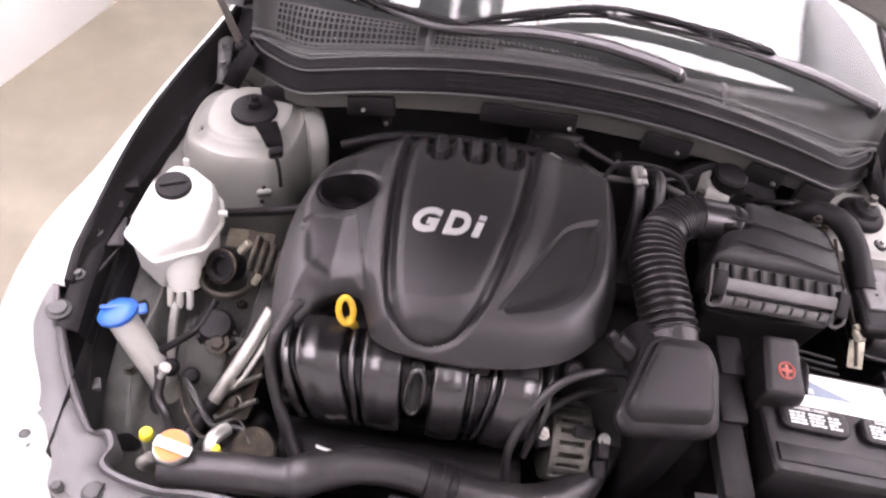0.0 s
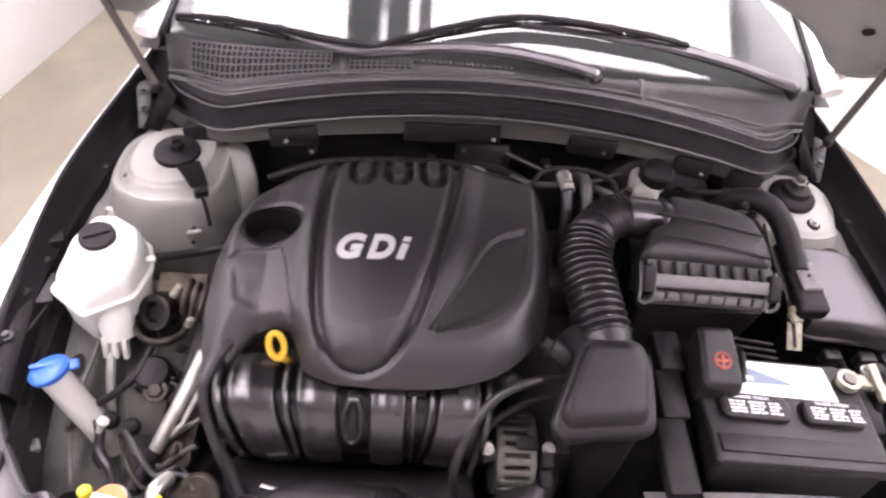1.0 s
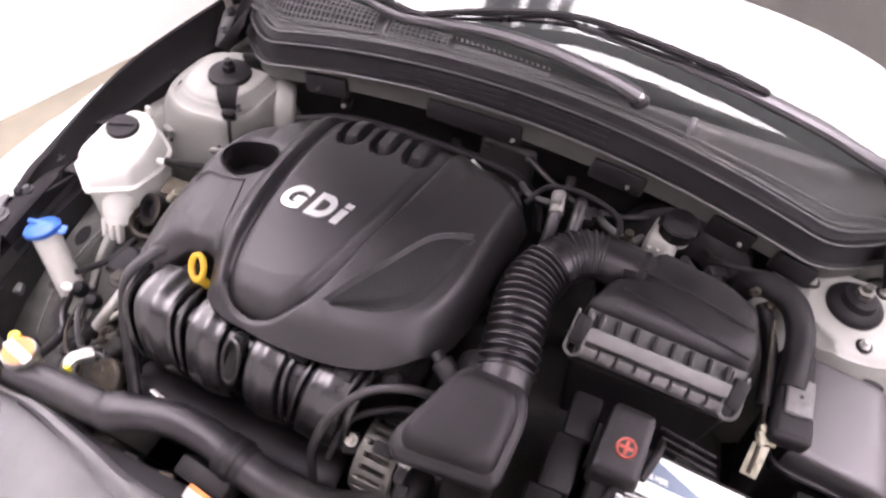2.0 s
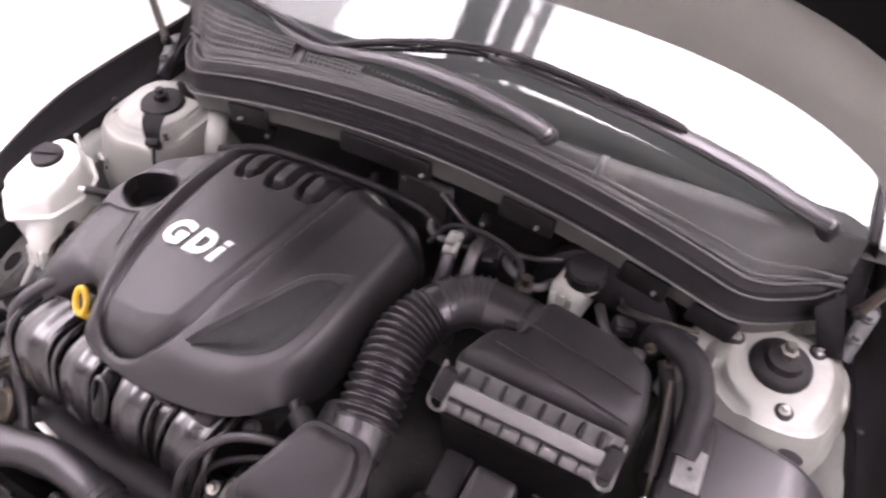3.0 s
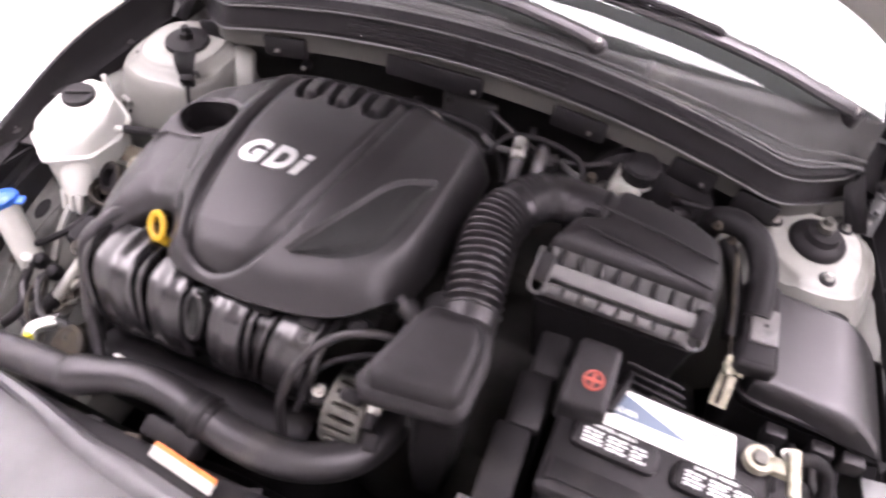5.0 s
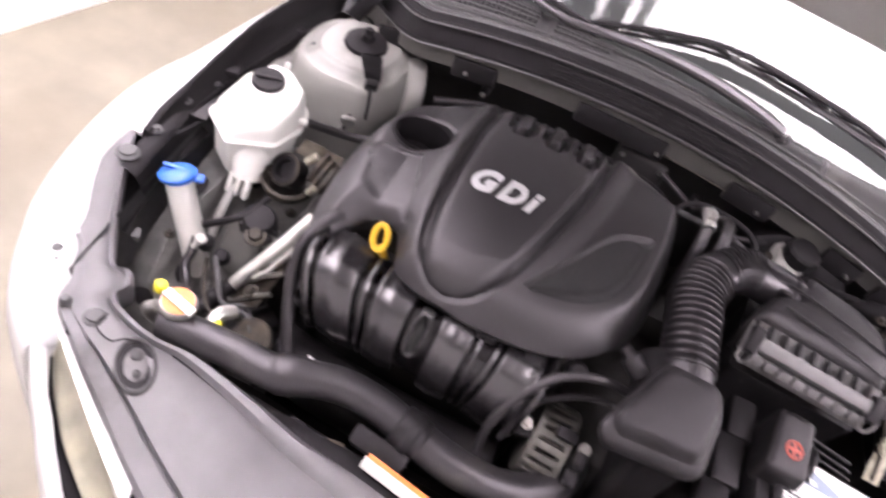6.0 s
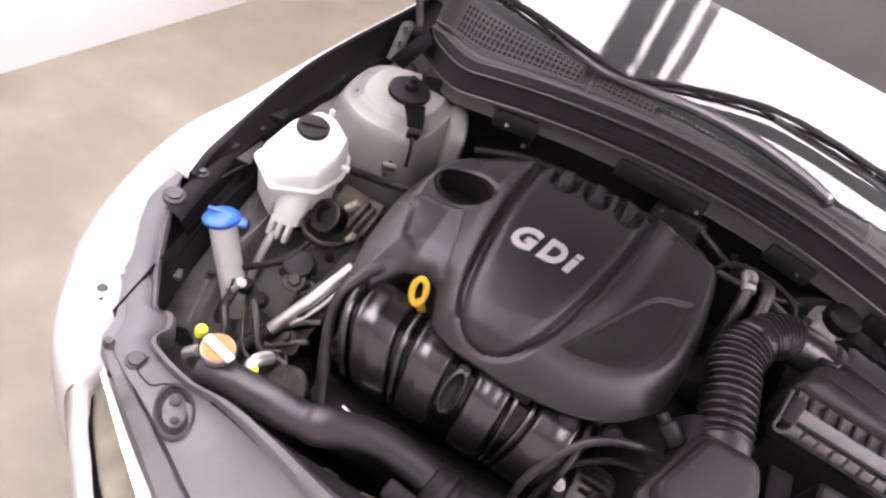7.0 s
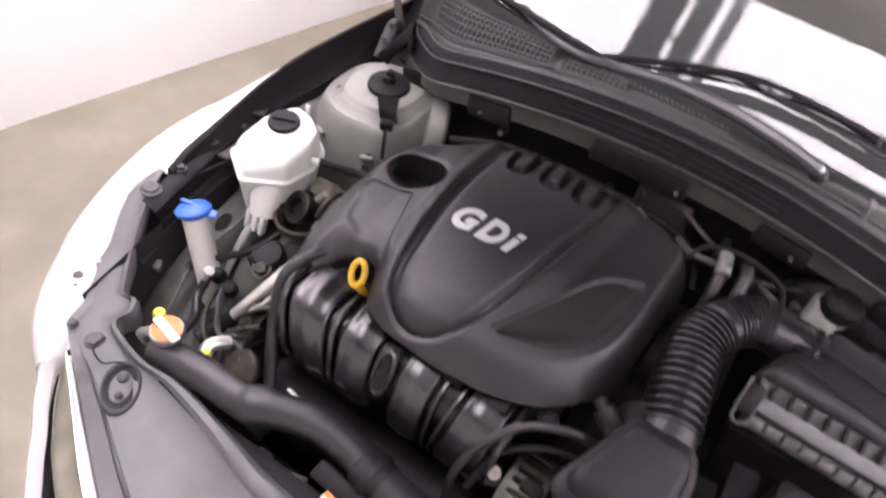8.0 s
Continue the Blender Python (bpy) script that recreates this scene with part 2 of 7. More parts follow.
def tube(bm, pts, r, seg=14, n=8, flat=1.0, caps=True):
    """A hose through points; r is a number or a function of 0..1 along it."""
    line = spline(pts, n)
    rad = r if callable(r) else (lambda s: r)
    d = (line[1] - line[0]).normalized()
    a, _ = axes_of(d)
    rings = []
    for i, p in enumerate(line):
        d = (line[min(i + 1, len(line) - 1)] - line[max(i - 1, 0)]).normalized()
        a = (a - d * a.dot(d)).normalized()
        b = d.cross(a)
        q = rad(i / (len(line) - 1))
        rings.append([bm.verts.new(p + (a * math.cos(w) + b * math.sin(w) * flat) * q) for w in (2 * math.pi * k / seg for k in range(seg))])
    for u, v in zip(rings, rings[1:]):
        for k in range(seg):
            j = (k + 1) % seg
            bm.faces.new((u[k], u[j], v[j], v[k]))
    if caps:
        bm.faces.new(rings[0][::-1])
        bm.faces.new(rings[-1])
    return bm


def rounded(pts, r, seg=4):
    """A polygon with rounded corners."""
    out, m = [], len(pts)
    for i in range(m):
        p, a, b = Vector(pts[i]), Vector(pts[i - 1]), Vector(pts[(i + 1) % m])
        u, v = (a - p), (b - p)
        q = min(r, u.length * 0.45, v.length * 0.45)
        u, v = p + u.normalized() * q, p + v.normalized() * q
        for k in range(seg + 1):
            t = k / seg
            c = u * (1 - t) ** 2 + p * 2 * t * (1 - t) + v * t * t
            out.append((c.x, c.y))
    return out


def shrink(pts, d):
    """The outline drawn in by d about its middle, which never folds over."""
    x0, x1 = min(p[0] for p in pts), max(p[0] for p in pts)
    y0, y1 = min(p[1] for p in pts), max(p[1] for p in pts)
    cx, cy, sx, sy = (x0 + x1) / 2, (y0 + y1) / 2, 1 - 2 * d / (x1 - x0), 1 - 2 * d / (y1 - y0)
    return [(cx + (x - cx) * sx, cy + (y - cy) * sy) for x, y in pts]


def inset(pts, d):
    """The polygon moved inwards by d."""
    area = sum(p[0] * q[1] - q[0] * p[1] for p, q in zip(pts, pts[1:] + pts[:1]))
    s, m, out = (1 if area > 0 else -1), len(pts), []
    for i in range(m):
        a, p, b = Vector(pts[i - 1]), Vector(pts[i]), Vector(pts[(i + 1) % m])
        t = (b - a)
        t = t.normalized() if t.length > 1e-9 else Vector((1, 0))
        out.append((p.x - s * t.y * d, p.y + s * t.x * d))
    return out


def pillow(bm, outline, levels, cap=True, floor=True):
    """A solid over an outline: levels of (inset, z), from the bottom up; z is a number or a function of x, y."""
    rings = []
    for d, z in levels:
        loop = shrink(outline, d) if d else list(outline)
        rings.append([bm.verts.new((x, y, z(x, y) if callable(z) else z)) for x, y in loop])
    m = len(outline)
    for u, v in zip(rings, rings[1:]):
        for k in range(m):
            j = (k + 1) % m
            bm.faces.new((u[k], u[j], v[j], v[k]))
    if cap:
        mid = bm.verts.new(sum((v.co for v in rings[-1]), Vector()) / m)
        z = levels[-1][1]
        mid.co.z = z(mid.co.x, mid.co.y) if callable(z) else z
        for k in range(m):
            bm.faces.new((rings[-1][k], rings[-1][(k + 1) % m], mid))
    if floor:
        bm.faces.new(rings[0][::-1])
    return bm


def sheet(bm, place, nu, nv, thick=0.0):
    """A surface place(u, v), u and v from 0 to 1, with thickness."""
    g = [[bm.verts.new(place(i / nu, j / nv)) for j in range(nv + 1)] for i in range(nu + 1)]
    faces = [bm.faces.new((g[i][j], g[i + 1][j], g[i + 1][j + 1], g[i][j + 1])) for i in range(nu) for j in range(nv)]
    if thick:
        bmesh.ops.solidify(bm, geom=faces, thickness=thick)
    return bm


def sweep(bm, line, section, close=True):
    """Sweeps a section of (out, up) along a line; out is level and to the right of the way."""
    rings = []
    for i, p in enumerate(line):
        d = line[min(i + 1, len(line) - 1)] - line[max(i - 1, 0)]
        out = Vector((d.y, -d.x, 0)).normalized()
        rings.append([bm.verts.new(p + out * s + Vector((0, 0, t))) for s, t in section])
    m = len(section)
    for u, v in zip(rings, rings[1:]):
        for k in range(m if close else m - 1):
            j = (k + 1) % m
            bm.faces.new((u[k], u[j], v[j], v[k]))
    if close:
        bm.faces.new(rings[0][::-1])
        bm.faces.new(rings[-1])
    return bm


def bolt(name, at, parent, r=0.008, axis=(0, 0, 1), material=None, washer=True):
    bm = bmesh.new()
    if washer:
        lathe(bm, [(0, 0), (r * 1.5, 0), (r * 1.6, 0.001), (r * 1.5, 0.003), (0, 0.003)], at, axis, 16)
    lathe(bm, [(0, 0.002), (r, 0.002), (r, 0.008), (r * 0.85, 0.0095), (0, 0.0095)], at, axis, 6)
    return part(name, bm, material or STEEL, parent)


def smooth(a, b, x):
    t = min(1.0, max(0.0, (x - a) / (b - a)))
    return t * t * (3 - 2 * t)


# ---- the booth ----
def build_booth():
    plan = [(-2.1, -3.5), (-1.96, 0.0), (-1.45, 2.2), (-1.4, 5.6), (1.4, 5.6), (1.32, 2.0), (2.0, 1.0), (2.1, -3.5)]
    names = ("wall_left_front", "wall_left", "wall_left_rear", "wall_rear", "wall_right_rear", "wall_right", "wall_right_front", "wall_front")
    for name, p, q in zip(names, plan, plan[1:] + plan[:1]):
        bm = bmesh.new()
        d = Vector((q[0] - p[0], q[1] - p[1]))
        ang = math.degrees(math.atan2(d.y, d.x))
        n = Vector((d.y, -d.x)).normalized()
        s = -1 if n.dot(Vector((0, 1)) - Vector(p)) > 0 else 1
        c = (Vector(p) + Vector(q)) / 2 + n * 0.062 * s
        box(bm, (c.x, c.y, 1.47), (d.length + 0.1, 0.12, 3.06), 0.003, (0, 0, ang))
        single(name, bm, WALLW, "plain bright white booth wall", "wall", kind="structure")
    bm = bmesh.new()
    sheet(bm, lambda u, v: Vector((-2.6 + 5.2 * u, -4.0 + 10 * v, 0)), 26, 50)
    single("floor", bm, CONCRETE, "tan worn concrete floor with faint stains", "floor", kind="structure")
    bm = bmesh.new()
    box(bm, (0, 1.0, 3.05), (5.4, 10.2, 0.1), 0.004)
    single("ceiling", bm, WALLW, "white booth ceiling", "ceiling", kind="structure")


def ceiling_light(x, y, w, d, z=2.98):
    t = thing("ceiling_light", (x, y, z), "large unseen white light panel on the booth ceiling", "light", "ceiling lights")
    bm = bmesh.new()
    for sx, sy, lx, ly in ((-1, 0, 0.04, d), (1, 0, 0.04, d), (0, -1, w, 0.04), (0, 1, w, 0.04)):
        box(bm, (x + sx * w / 2, y + sy * d / 2, z - 0.03), (lx + 0.001 * abs(sy), ly + 0.038 * abs(sx), 0.06), 0.004)
    part("frame", bm, BEAM, t, "dark metal frame")
    bm = bmesh.new()
    box(bm, (x, y, z - 0.035), (w - 0.045, d - 0.045, 0.01), 0.002)
    part("diffuser", bm, DIFFUSER, t, "glowing white diffuser")


def ceiling_rail():
    t = thing("overhead_rail", (-0.43, 1.2, 2.05), "dark overhead rail hung below the ceiling lights", "rail")
    bm = bmesh.new()
    box(bm, (-0.44, 1.05, 2.05), (0.13, 2.4, 0.05), 0.008)
    part("rail", bm, BEAM, t)
    bm = bmesh.new()
    box(bm, (-0.3045, 1.05, 2.06), (0.09, 2.4, 0.02), 0.004)
    part("side_channel", bm, GREYPL, t, "grey metal channel")
    bm = bmesh.new()
    box(bm, (-0.20, 1.05, 2.06), (0.05, 2.4, 0.02), 0.004)
    part("side_channel", bm, WALLW, t, "pale metal channel")
    for y in (0.5, 1.9):
        bm = bmesh.new()
        cyl(bm, (-0.43, y, 2.07), (-0.43, y, 3.0), 0.01)
        part("hanger", bm, BEAM, t)


build_booth()
ceiling_rail()
# the two side panels are added, placed to suit the gloss on the engine cover
LIGHTS = [(0.0, 0.75, 3.8, 1.7), (-1.4, -0.9, 0.9, 1.5), (1.4, -0.9, 0.9, 1.5)]
for row in LIGHTS:
    ceiling_light(*row)


# ---- the car's body ----
CROWN = 0.24
FENDER_LINE = [(-0.655, 0.40, 0.945), (-0.67, 0.32, 0.93), (-0.70, 0.17, 0.912), (-0.735, 0.03, 0.89), (-0.772, -0.14, 0.858),
               (-0.793, -0.28, 0.822), (-0.788, -0.42, 0.778), (-0.762, -0.53, 0.742), (-0.735, -0.60, 0.728), (-0.70, -0.652, 0.715), (-0.662, -0.692, 0.705)]
EDGE_STEEP = [(-0.006, -0.014), (-0.003, -0.004), (0.002, -0.002), (0.005, -0.010), (0.007, -0.03), (0.010, -0.065), (0.014, -0.11), (0.020, -0.18), (0.028, -0.3), (0.026, -0.52)]
EDGE_BROAD = [(-0.012, -0.012), (-0.004, -0.002), (0.003, 0.001), (0.012, 0.0), (0.024, -0.012), (0.032, -0.034), (0.037, -0.08), (0.040, -0.16), (0.036, -0.28), (0.02, -0.46)]


def wing_width(y):
    """How far the wing swells out, along its length."""
    rows = ((-0.72, 0.5), (-0.69, 0.6), (-0.63, 1.2), (-0.5, 1.9), (-0.40, 1.9), (-0.25, 1.65), (-0.1, 1.15), (0.0, 0.9), (1.0, 0.8))
    for (a, p), (b, q) in zip(rows, rows[1:]):
        if a <= y <= b:
            return p + (q - p) * (y - a) / (b - a)
    return 0.5


def edge_offsets(k):
    """The wing's section: steep at the rear, broader towards the bumper."""
    return [(a[0] + (b[0] - a[0]) * k, a[1] + (b[1] - a[1]) * k) for a, b in zip(EDGE_STEEP, EDGE_BROAD)]


def fender(side):
    line = spline(FENDER_LINE, 6)
    bm = bmesh.new()
    g = []
    for i, p in enumerate(line):
        d = line[min(i + 1, len(line) - 1)] - line[max(i - 1, 0)]
        out = Vector((d.y, -d.x, 0)).normalized()
        out = Vector((-abs(out.x), out.y if out.x < 0 else -out.y, 0))
        row = [p + out * (q * wing_width(p.y) if q > 0.01 else q) + Vector((0, 0, h)) for q, h in edge_offsets(smooth(0.05, -0.35, p.y))]
        g.append([bm.verts.new((v.x * side * -1, v.y, v.z)) for v in row])
    faces = [bm.faces.new((g[i][j], g[i + 1][j], g[i + 1][j + 1], g[i][j + 1])) for i in range(len(g) - 1) for j in range(9)]
    bmesh.ops.solidify(bm, geom=faces, thickness=0.002)
    return bm


def build_body():
    car = thing("car", (0, 0.0, 0.0), "white sedan with its hood propped open over a dusty engine bay", "car")
    for side in (-1, 1):
        part("fender", fender(side), WHITE, car, "glossy white front fender")
        # the fender's turned-in top ahead of the channel, tucked under the radiator shield
        bm = bmesh.new()
        top_line = [p for p in spline(FENDER_LINE, 6) if p.y < -0.38]

        def turned_in(u, v):
            k = u * (len(top_line) - 1)
            i = min(int(k), len(top_line) - 2)
            p = top_line[i].lerp(top_line[i + 1], k - i)
            reach = 0.062 * smooth(0.0, 0.3, u) * smooth(1.0, 0.75, u) + 0.008
            return Vector((-side * (p.x + (0.004 + reach * v) * 0.93), p.y + 0.3 * reach * v * smooth(0.4, 1.0, u), p.z - 0.002 - 0.022 * v * v))

        sheet(bm, turned_in, 30, 6, 0.002)
        part("fender_return", bm, WHITE, car, "white turned-in fender top")
        # dark filler under the channel's front end
        bm = bmesh.new()
        sheet(bm, lambda u, v: Vector((side * (0.785 - 0.085 * v + 0.01 * math.sin(3.14 * u) - 0.012 * u), -0.25 - 0.23 * u, 0.785 - 0.045 * u - 0.02 * v * v)), 14, 6, 0.003)
        part("wing_filler", bm, DARK, car, "dark plastic filler inside the wing")
        # flat flange between the wing's edge and the channel
        bm = bmesh.new()
        back = 0.006
        rim = [Vector((-side * p.x, p.y, p.z)) for p in spline(FENDER_LINE[:6] + [(-0.79, -0.35, 0.80)], 6)]
        sweep(bm, rim, [(side * 0.001, -0.012), (side * 0.0015, -0.004), (side * (0.022 + back), -0.007), (side * (0.022 + back), -0.014)])
        # same flange on both sides; shade greys the right one, bright light whitens the left
        flange = part("wing_flange", bm, EDGEGREY if side > 0 else WHITE, car, "wing flange with clips, greyed for shade" if side > 0 else "white painted wing flange")
        for k in (14, 17, 24) if side > 0 else ():
            p = rim[k]
            bm = bmesh.new()
            lathe(bm, [(0, 0), (0.0075, 0), (0.0075, 0.003), (0.004, 0.006), (0, 0.006)], (p.x - side * 0.013, p.y, p.z - 0.008), (0, 0, 1), 12)
            part("flange_clip", bm, LINER, flange, "dark push clip")
        # black trim channel along the fender edge
        bm = bmesh.new()
        line = rim
        s = side
        sec = [(-0.022, -0.012), (-0.023, 0.02), (-0.025, 0.037), (-0.027, 0.039), (-0.031, 0.036), (-0.036, 0.0), (-0.040, -0.022), (-0.05, -0.032), (-0.054, -0.028), (-0.058, -0.05), (-0.05, -0.055), (-0.024, -0.04)]
        sec = [(-s * (a - back), b) for a, b in sec]
        sweep(bm, line, sec)
        ys, zs = [p.y for p in line][::-1], [p.z for p in line][::-1]
        for v in bm.verts:  # the standing lip runs out towards the front
            rise = v.co.z - float(np.interp(v.co.y, ys, zs))
            if rise > 0.004:
                v.co.z -= rise * (1 - smooth(-0.30, -0.03, v.co.y)) * 0.92
        trim = part("fender_trim", bm, DARK, car, "black rubber and plastic fender channel")
        for k in (5, 12, 19, 26):
            p = line[k]
            bm = bmesh.new()
            lathe(bm, [(0, 0), (0.008, 0), (0.0075, 0.004), (0.004, 0.007), (0, 0.0075)], (p.x - s * 0.051, p.y, p.z - 0.029), (0, 0, 1), 10)
            part("push_clip", bm, PLASTIC, trim)
        # inner apron, painted
        bm = bmesh.new()

        def apron(u, v):
            y = 0.30 - 0.50 * u
            k = min(len(line) - 1, max(0, min(range(len(line)), key=lambda i: abs(line[i].y - y))))
            x0, z0 = abs(line[k].x) - 0.055, line[k].z - 0.045
            x = x0 - 0.05 * smooth(0, 0.35, v) - 0.05 * v
            return Vector((s * x, y, z0 - 0.02 * v - 0.33 * smooth(0.2, 1.0, v)))

        sheet(bm, apron, 26, 10, 0.003)
        part("inner_apron", bm, PAINT, car, "pale beige painted inner wing panel")
        bm = bmesh.new()
        sheet(bm, lambda u, v: Vector((s * (0.725 - 0.03 * u - 0.06 * v), -0.17 - 0.42 * u, 0.79 - 0.05 * u - 0.30 * v)), 16, 8, 0.004)
        part("wing_liner", bm, LINER, car, "dark plastic wing liner")
        strut_tower(car, s)
        # hinge at the rear corner
        bm = bmesh.new()
        sheet(bm, lambda u, v: Vector((s * (0.638 + 0.020 * v + (u - 0.5) * (0.020 + 0.052 * v ** 1.6)), 0.262 - 0.115 * v - 0.02 * (u - 0.5) ** 2, 0.955 + 0.185 * v + 0.012 * math.cos(u * 6.28) * (1 - v))), 10, 10, 0.006)
        part("hood_hinge", bm, HOODP, car, "pale painted steel hood hinge")
        bm = bmesh.new()
        tube(bm, [(s * 0.655, 0.175, 0.922), (s * 0.648, 0.14, 0.93), (s * 0.643, 0.11, 0.91), (s * 0.64, 0.085, 0.885)], lambda q: 0.014 - 0.004 * q, 8, 5, flat=0.4)
        bracket = part("hinge_bracket", bm, LINER, car, "dusty dark hinge bracket with bolts")
        for q in ((0.647, 0.132, 0.931), (0.643, 0.105, 0.912)):
            bolt("bolt", (s * q[0], q[1], q[2]), bracket, 0.006, material=LINER)
        a_pillar(car, s)
        headlight(car, s)
    # firewall and its beam
    bm = bmesh.new()
    sheet(bm, lambda u, v: Vector((-0.64 + 1.28 * u, 0.052 + 0.10 * smooth(0.8, 1.0, abs(2 * u - 1)) + 0.05 * math.sin(v * 3.1), 0.955 - CROWN * (-0.64 + 1.28 * u) ** 2 - 0.45 * v)), 40, 12, 0.004)
    part("firewall", bm, INSULATION, car, "dark insulated firewall")
    bm = bmesh.new()
    box(bm, (-0.022, 0.054, 0.882), (0.10, 0.02, 0.11), 0.009, (0, 0, 0), 3)
    pad = part("insulation_pad", bm, INSULATION, car, "raised dark insulation pad")
    for x, z in ((-0.059, 0.925), (0.015, 0.925), (0.015, 0.842)):
        bm = bmesh.new()
        lathe(bm, [(0, 0), (0.005, 0), (0.004, 0.003), (0, 0.004)], (x, 0.045, z), (0, -1, 0), 10)
        part("clip", bm, STEEL, pad, "small bright clip")
    bm = bmesh.new()
    line = [Vector((x, seal_y(x) + 0.006, 0.984 - CROWN * x * x)) for x in np.linspace(-0.56, 0.56, 49)]
    sweep(bm, line, [(0.0, -0.02), (0.006, -0.016), (0.006, 0.018), (-0.02, 0.03), (-0.03, 0.02), (-0.02, -0.02)])
    beam = part("cowl_beam", bm, BEAMPAINT, car, "pale painted steel cowl flange, darkened for shade")
    for x, w in ((-0.525, 0.07), (-0.360, 0.085), (-0.085, 0.17), (0.165, 0.09), (0.355, 0.075), (0.46, 0.07)):
        bm = bmesh.new()
        z = 0.974 - CROWN * x * x
        box(bm, (x, seal_y(x) - 0.003, z), (w, 0.012, 0.038), 0.0055, (-8, math.degrees(math.atan(2 * CROWN * x)), 0))
        part("insulation_pad", bm, DARK, beam, "black foam insulation tab")
    for x in (-0.372, -0.012, 0.185, 0.373):
        bm = bmesh.new()
        z = 0.967 - CROWN * x * x
        cyl(bm, (x, seal_y(x) - 0.004, z), (x, seal_y(x) - 0.018, z + 0.006), 0.0045, 0.003, 10)
        part("stud_clip", bm, STEEL, beam, "bright metal stud clip")
    # windshield, dashboard and cabin behind it
    bm = bmesh.new()
    sheet(bm, lambda u, v: windshield(-0.606 + 1.212 * u, v), 40, 24)
    ws = part("windshield", bm, GLASS, car, "clear windshield glass with bright reflections")
    ws.visible_shadow = False
    bm = bmesh.new()
    sheet(bm, lambda u, v: Vector((-0.66 + 1.32 * u, ws_base(-0.66 + 1.32 * u).y + 0.005 + 0.62 * v, ws_base(-0.66 + 1.32 * u).z - 0.035 - 0.03 * v + 0.02 * math.sin(v * 3))), 20, 12, 0.01)
    part("dashboard", bm, DASH, car, "pale dashboard top under the glass")
    bm = bmesh.new()
    box(bm, (0, 1.32, 0.72), (1.36, 0.9, 0.5), 0.05)
    part("cabin_tub", bm, DASH, car, "pale cabin behind the dashboard")
    bm = bmesh.new()
    sheet(bm, lambda u, v: Vector(((-0.6 + 1.2 * u) * (1 - 0.06 * v), 0.98 + 1.3 * v, 1.47 - 0.16 * (2 * u - 1) ** 2 * 0.5 + 0.03 * math.sin(v * 3.1))), 16, 12, 0.01)
    part("roof", bm, WHITE, car, "white roof")
    hood(car)
    for s in (-1, 1):
        for y in (0.02, 2.75):
            bm = bmesh.new()
            lathe(bm, [(0.18, 0.0), (0.28, 0.005), (0.325, 0.03), (0.33, 0.08), (0.33, 0.13), (0.325, 0.18), (0.28, 0.205), (0.18, 0.21)], (s * 0.48, y, 0.33), (s, 0, 0), 40)
            tyre = part("tyre", bm, RUBBER, car, "black tyre")
            bm = bmesh.new()
            lathe(bm, [(0, 0.12), (0.05, 0.125), (0.06, 0.15), (0.17, 0.165), (0.185, 0.19), (0.19, 0.06), (0.0, 0.05)], (s * 0.48, y, 0.33), (s, 0, 0), 30)
            part("rim", bm, ALU, tyre, "grey alloy rim")
    for s in (-1, 1):
        bm = bmesh.new()
        sheet(bm, lambda u, v: Vector((s * (0.662 + 0.035 * math.sin(v * 2.6)), 0.405 + 2.9 * u, 0.94 - 0.66 * v)), 30, 12, 0.01)
        part("body_side", bm, WHITE, car, "white body side")
    bm = bmesh.new()
    sheet(bm, lambda u, v: Vector((-0.66 + 1.32 * u, 2.2 + 1.15 * v, 1.0 - 0.05 * v * v)), 16, 10, 0.01)
    part("rear_deck", bm, WHITE, car, "white rear deck")
    bumper(car)
    # undertray that closes the bay below
    bm = bmesh.new()
    sheet(bm, lambda u, v: Vector(((-0.70 + 1.40 * u) * (0.72 + 0.28 * smooth(0.0, 0.3, v)), -0.72 + 0.82 * v, 0.42 + 0.02 * math.sin(u * 9) * math.sin(v * 7))), 24, 16, 0.006)
    part("undertray", bm, DARK, car, "dark grimy undertray")
    for s in (-1, 1):
        bm = bmesh.new()
        box(bm, (s * 0.46, -0.25, 0.53), (0.10, 0.95, 0.14), 0.02)
        part("side_rail", bm, PAINT, car, "dirty pale chassis rail")


def seal_y(x):
    return 0.028 + 0.02 * math.cos(x * 5) * 0.3 + 0.14 * smooth(0.46, 0.66, abs(x)) + 0.03 * smooth(0.59, 0.615, abs(x))


def ws_base(x):
    return Vector((x, 0.097 + 0.2 * x * x, 1.062 - 0.09 * x * x))


def windshield(x, v):
    b = ws_base(x)
    y = b.y - 0.002 + 0.86 * v
    return Vector((x * (1 - 0.10 * v - 0.035 * smooth(0.0, 0.2, v)), y, b.z + 0.5 * (y - b.y) - 0.01 * v * v * 8))


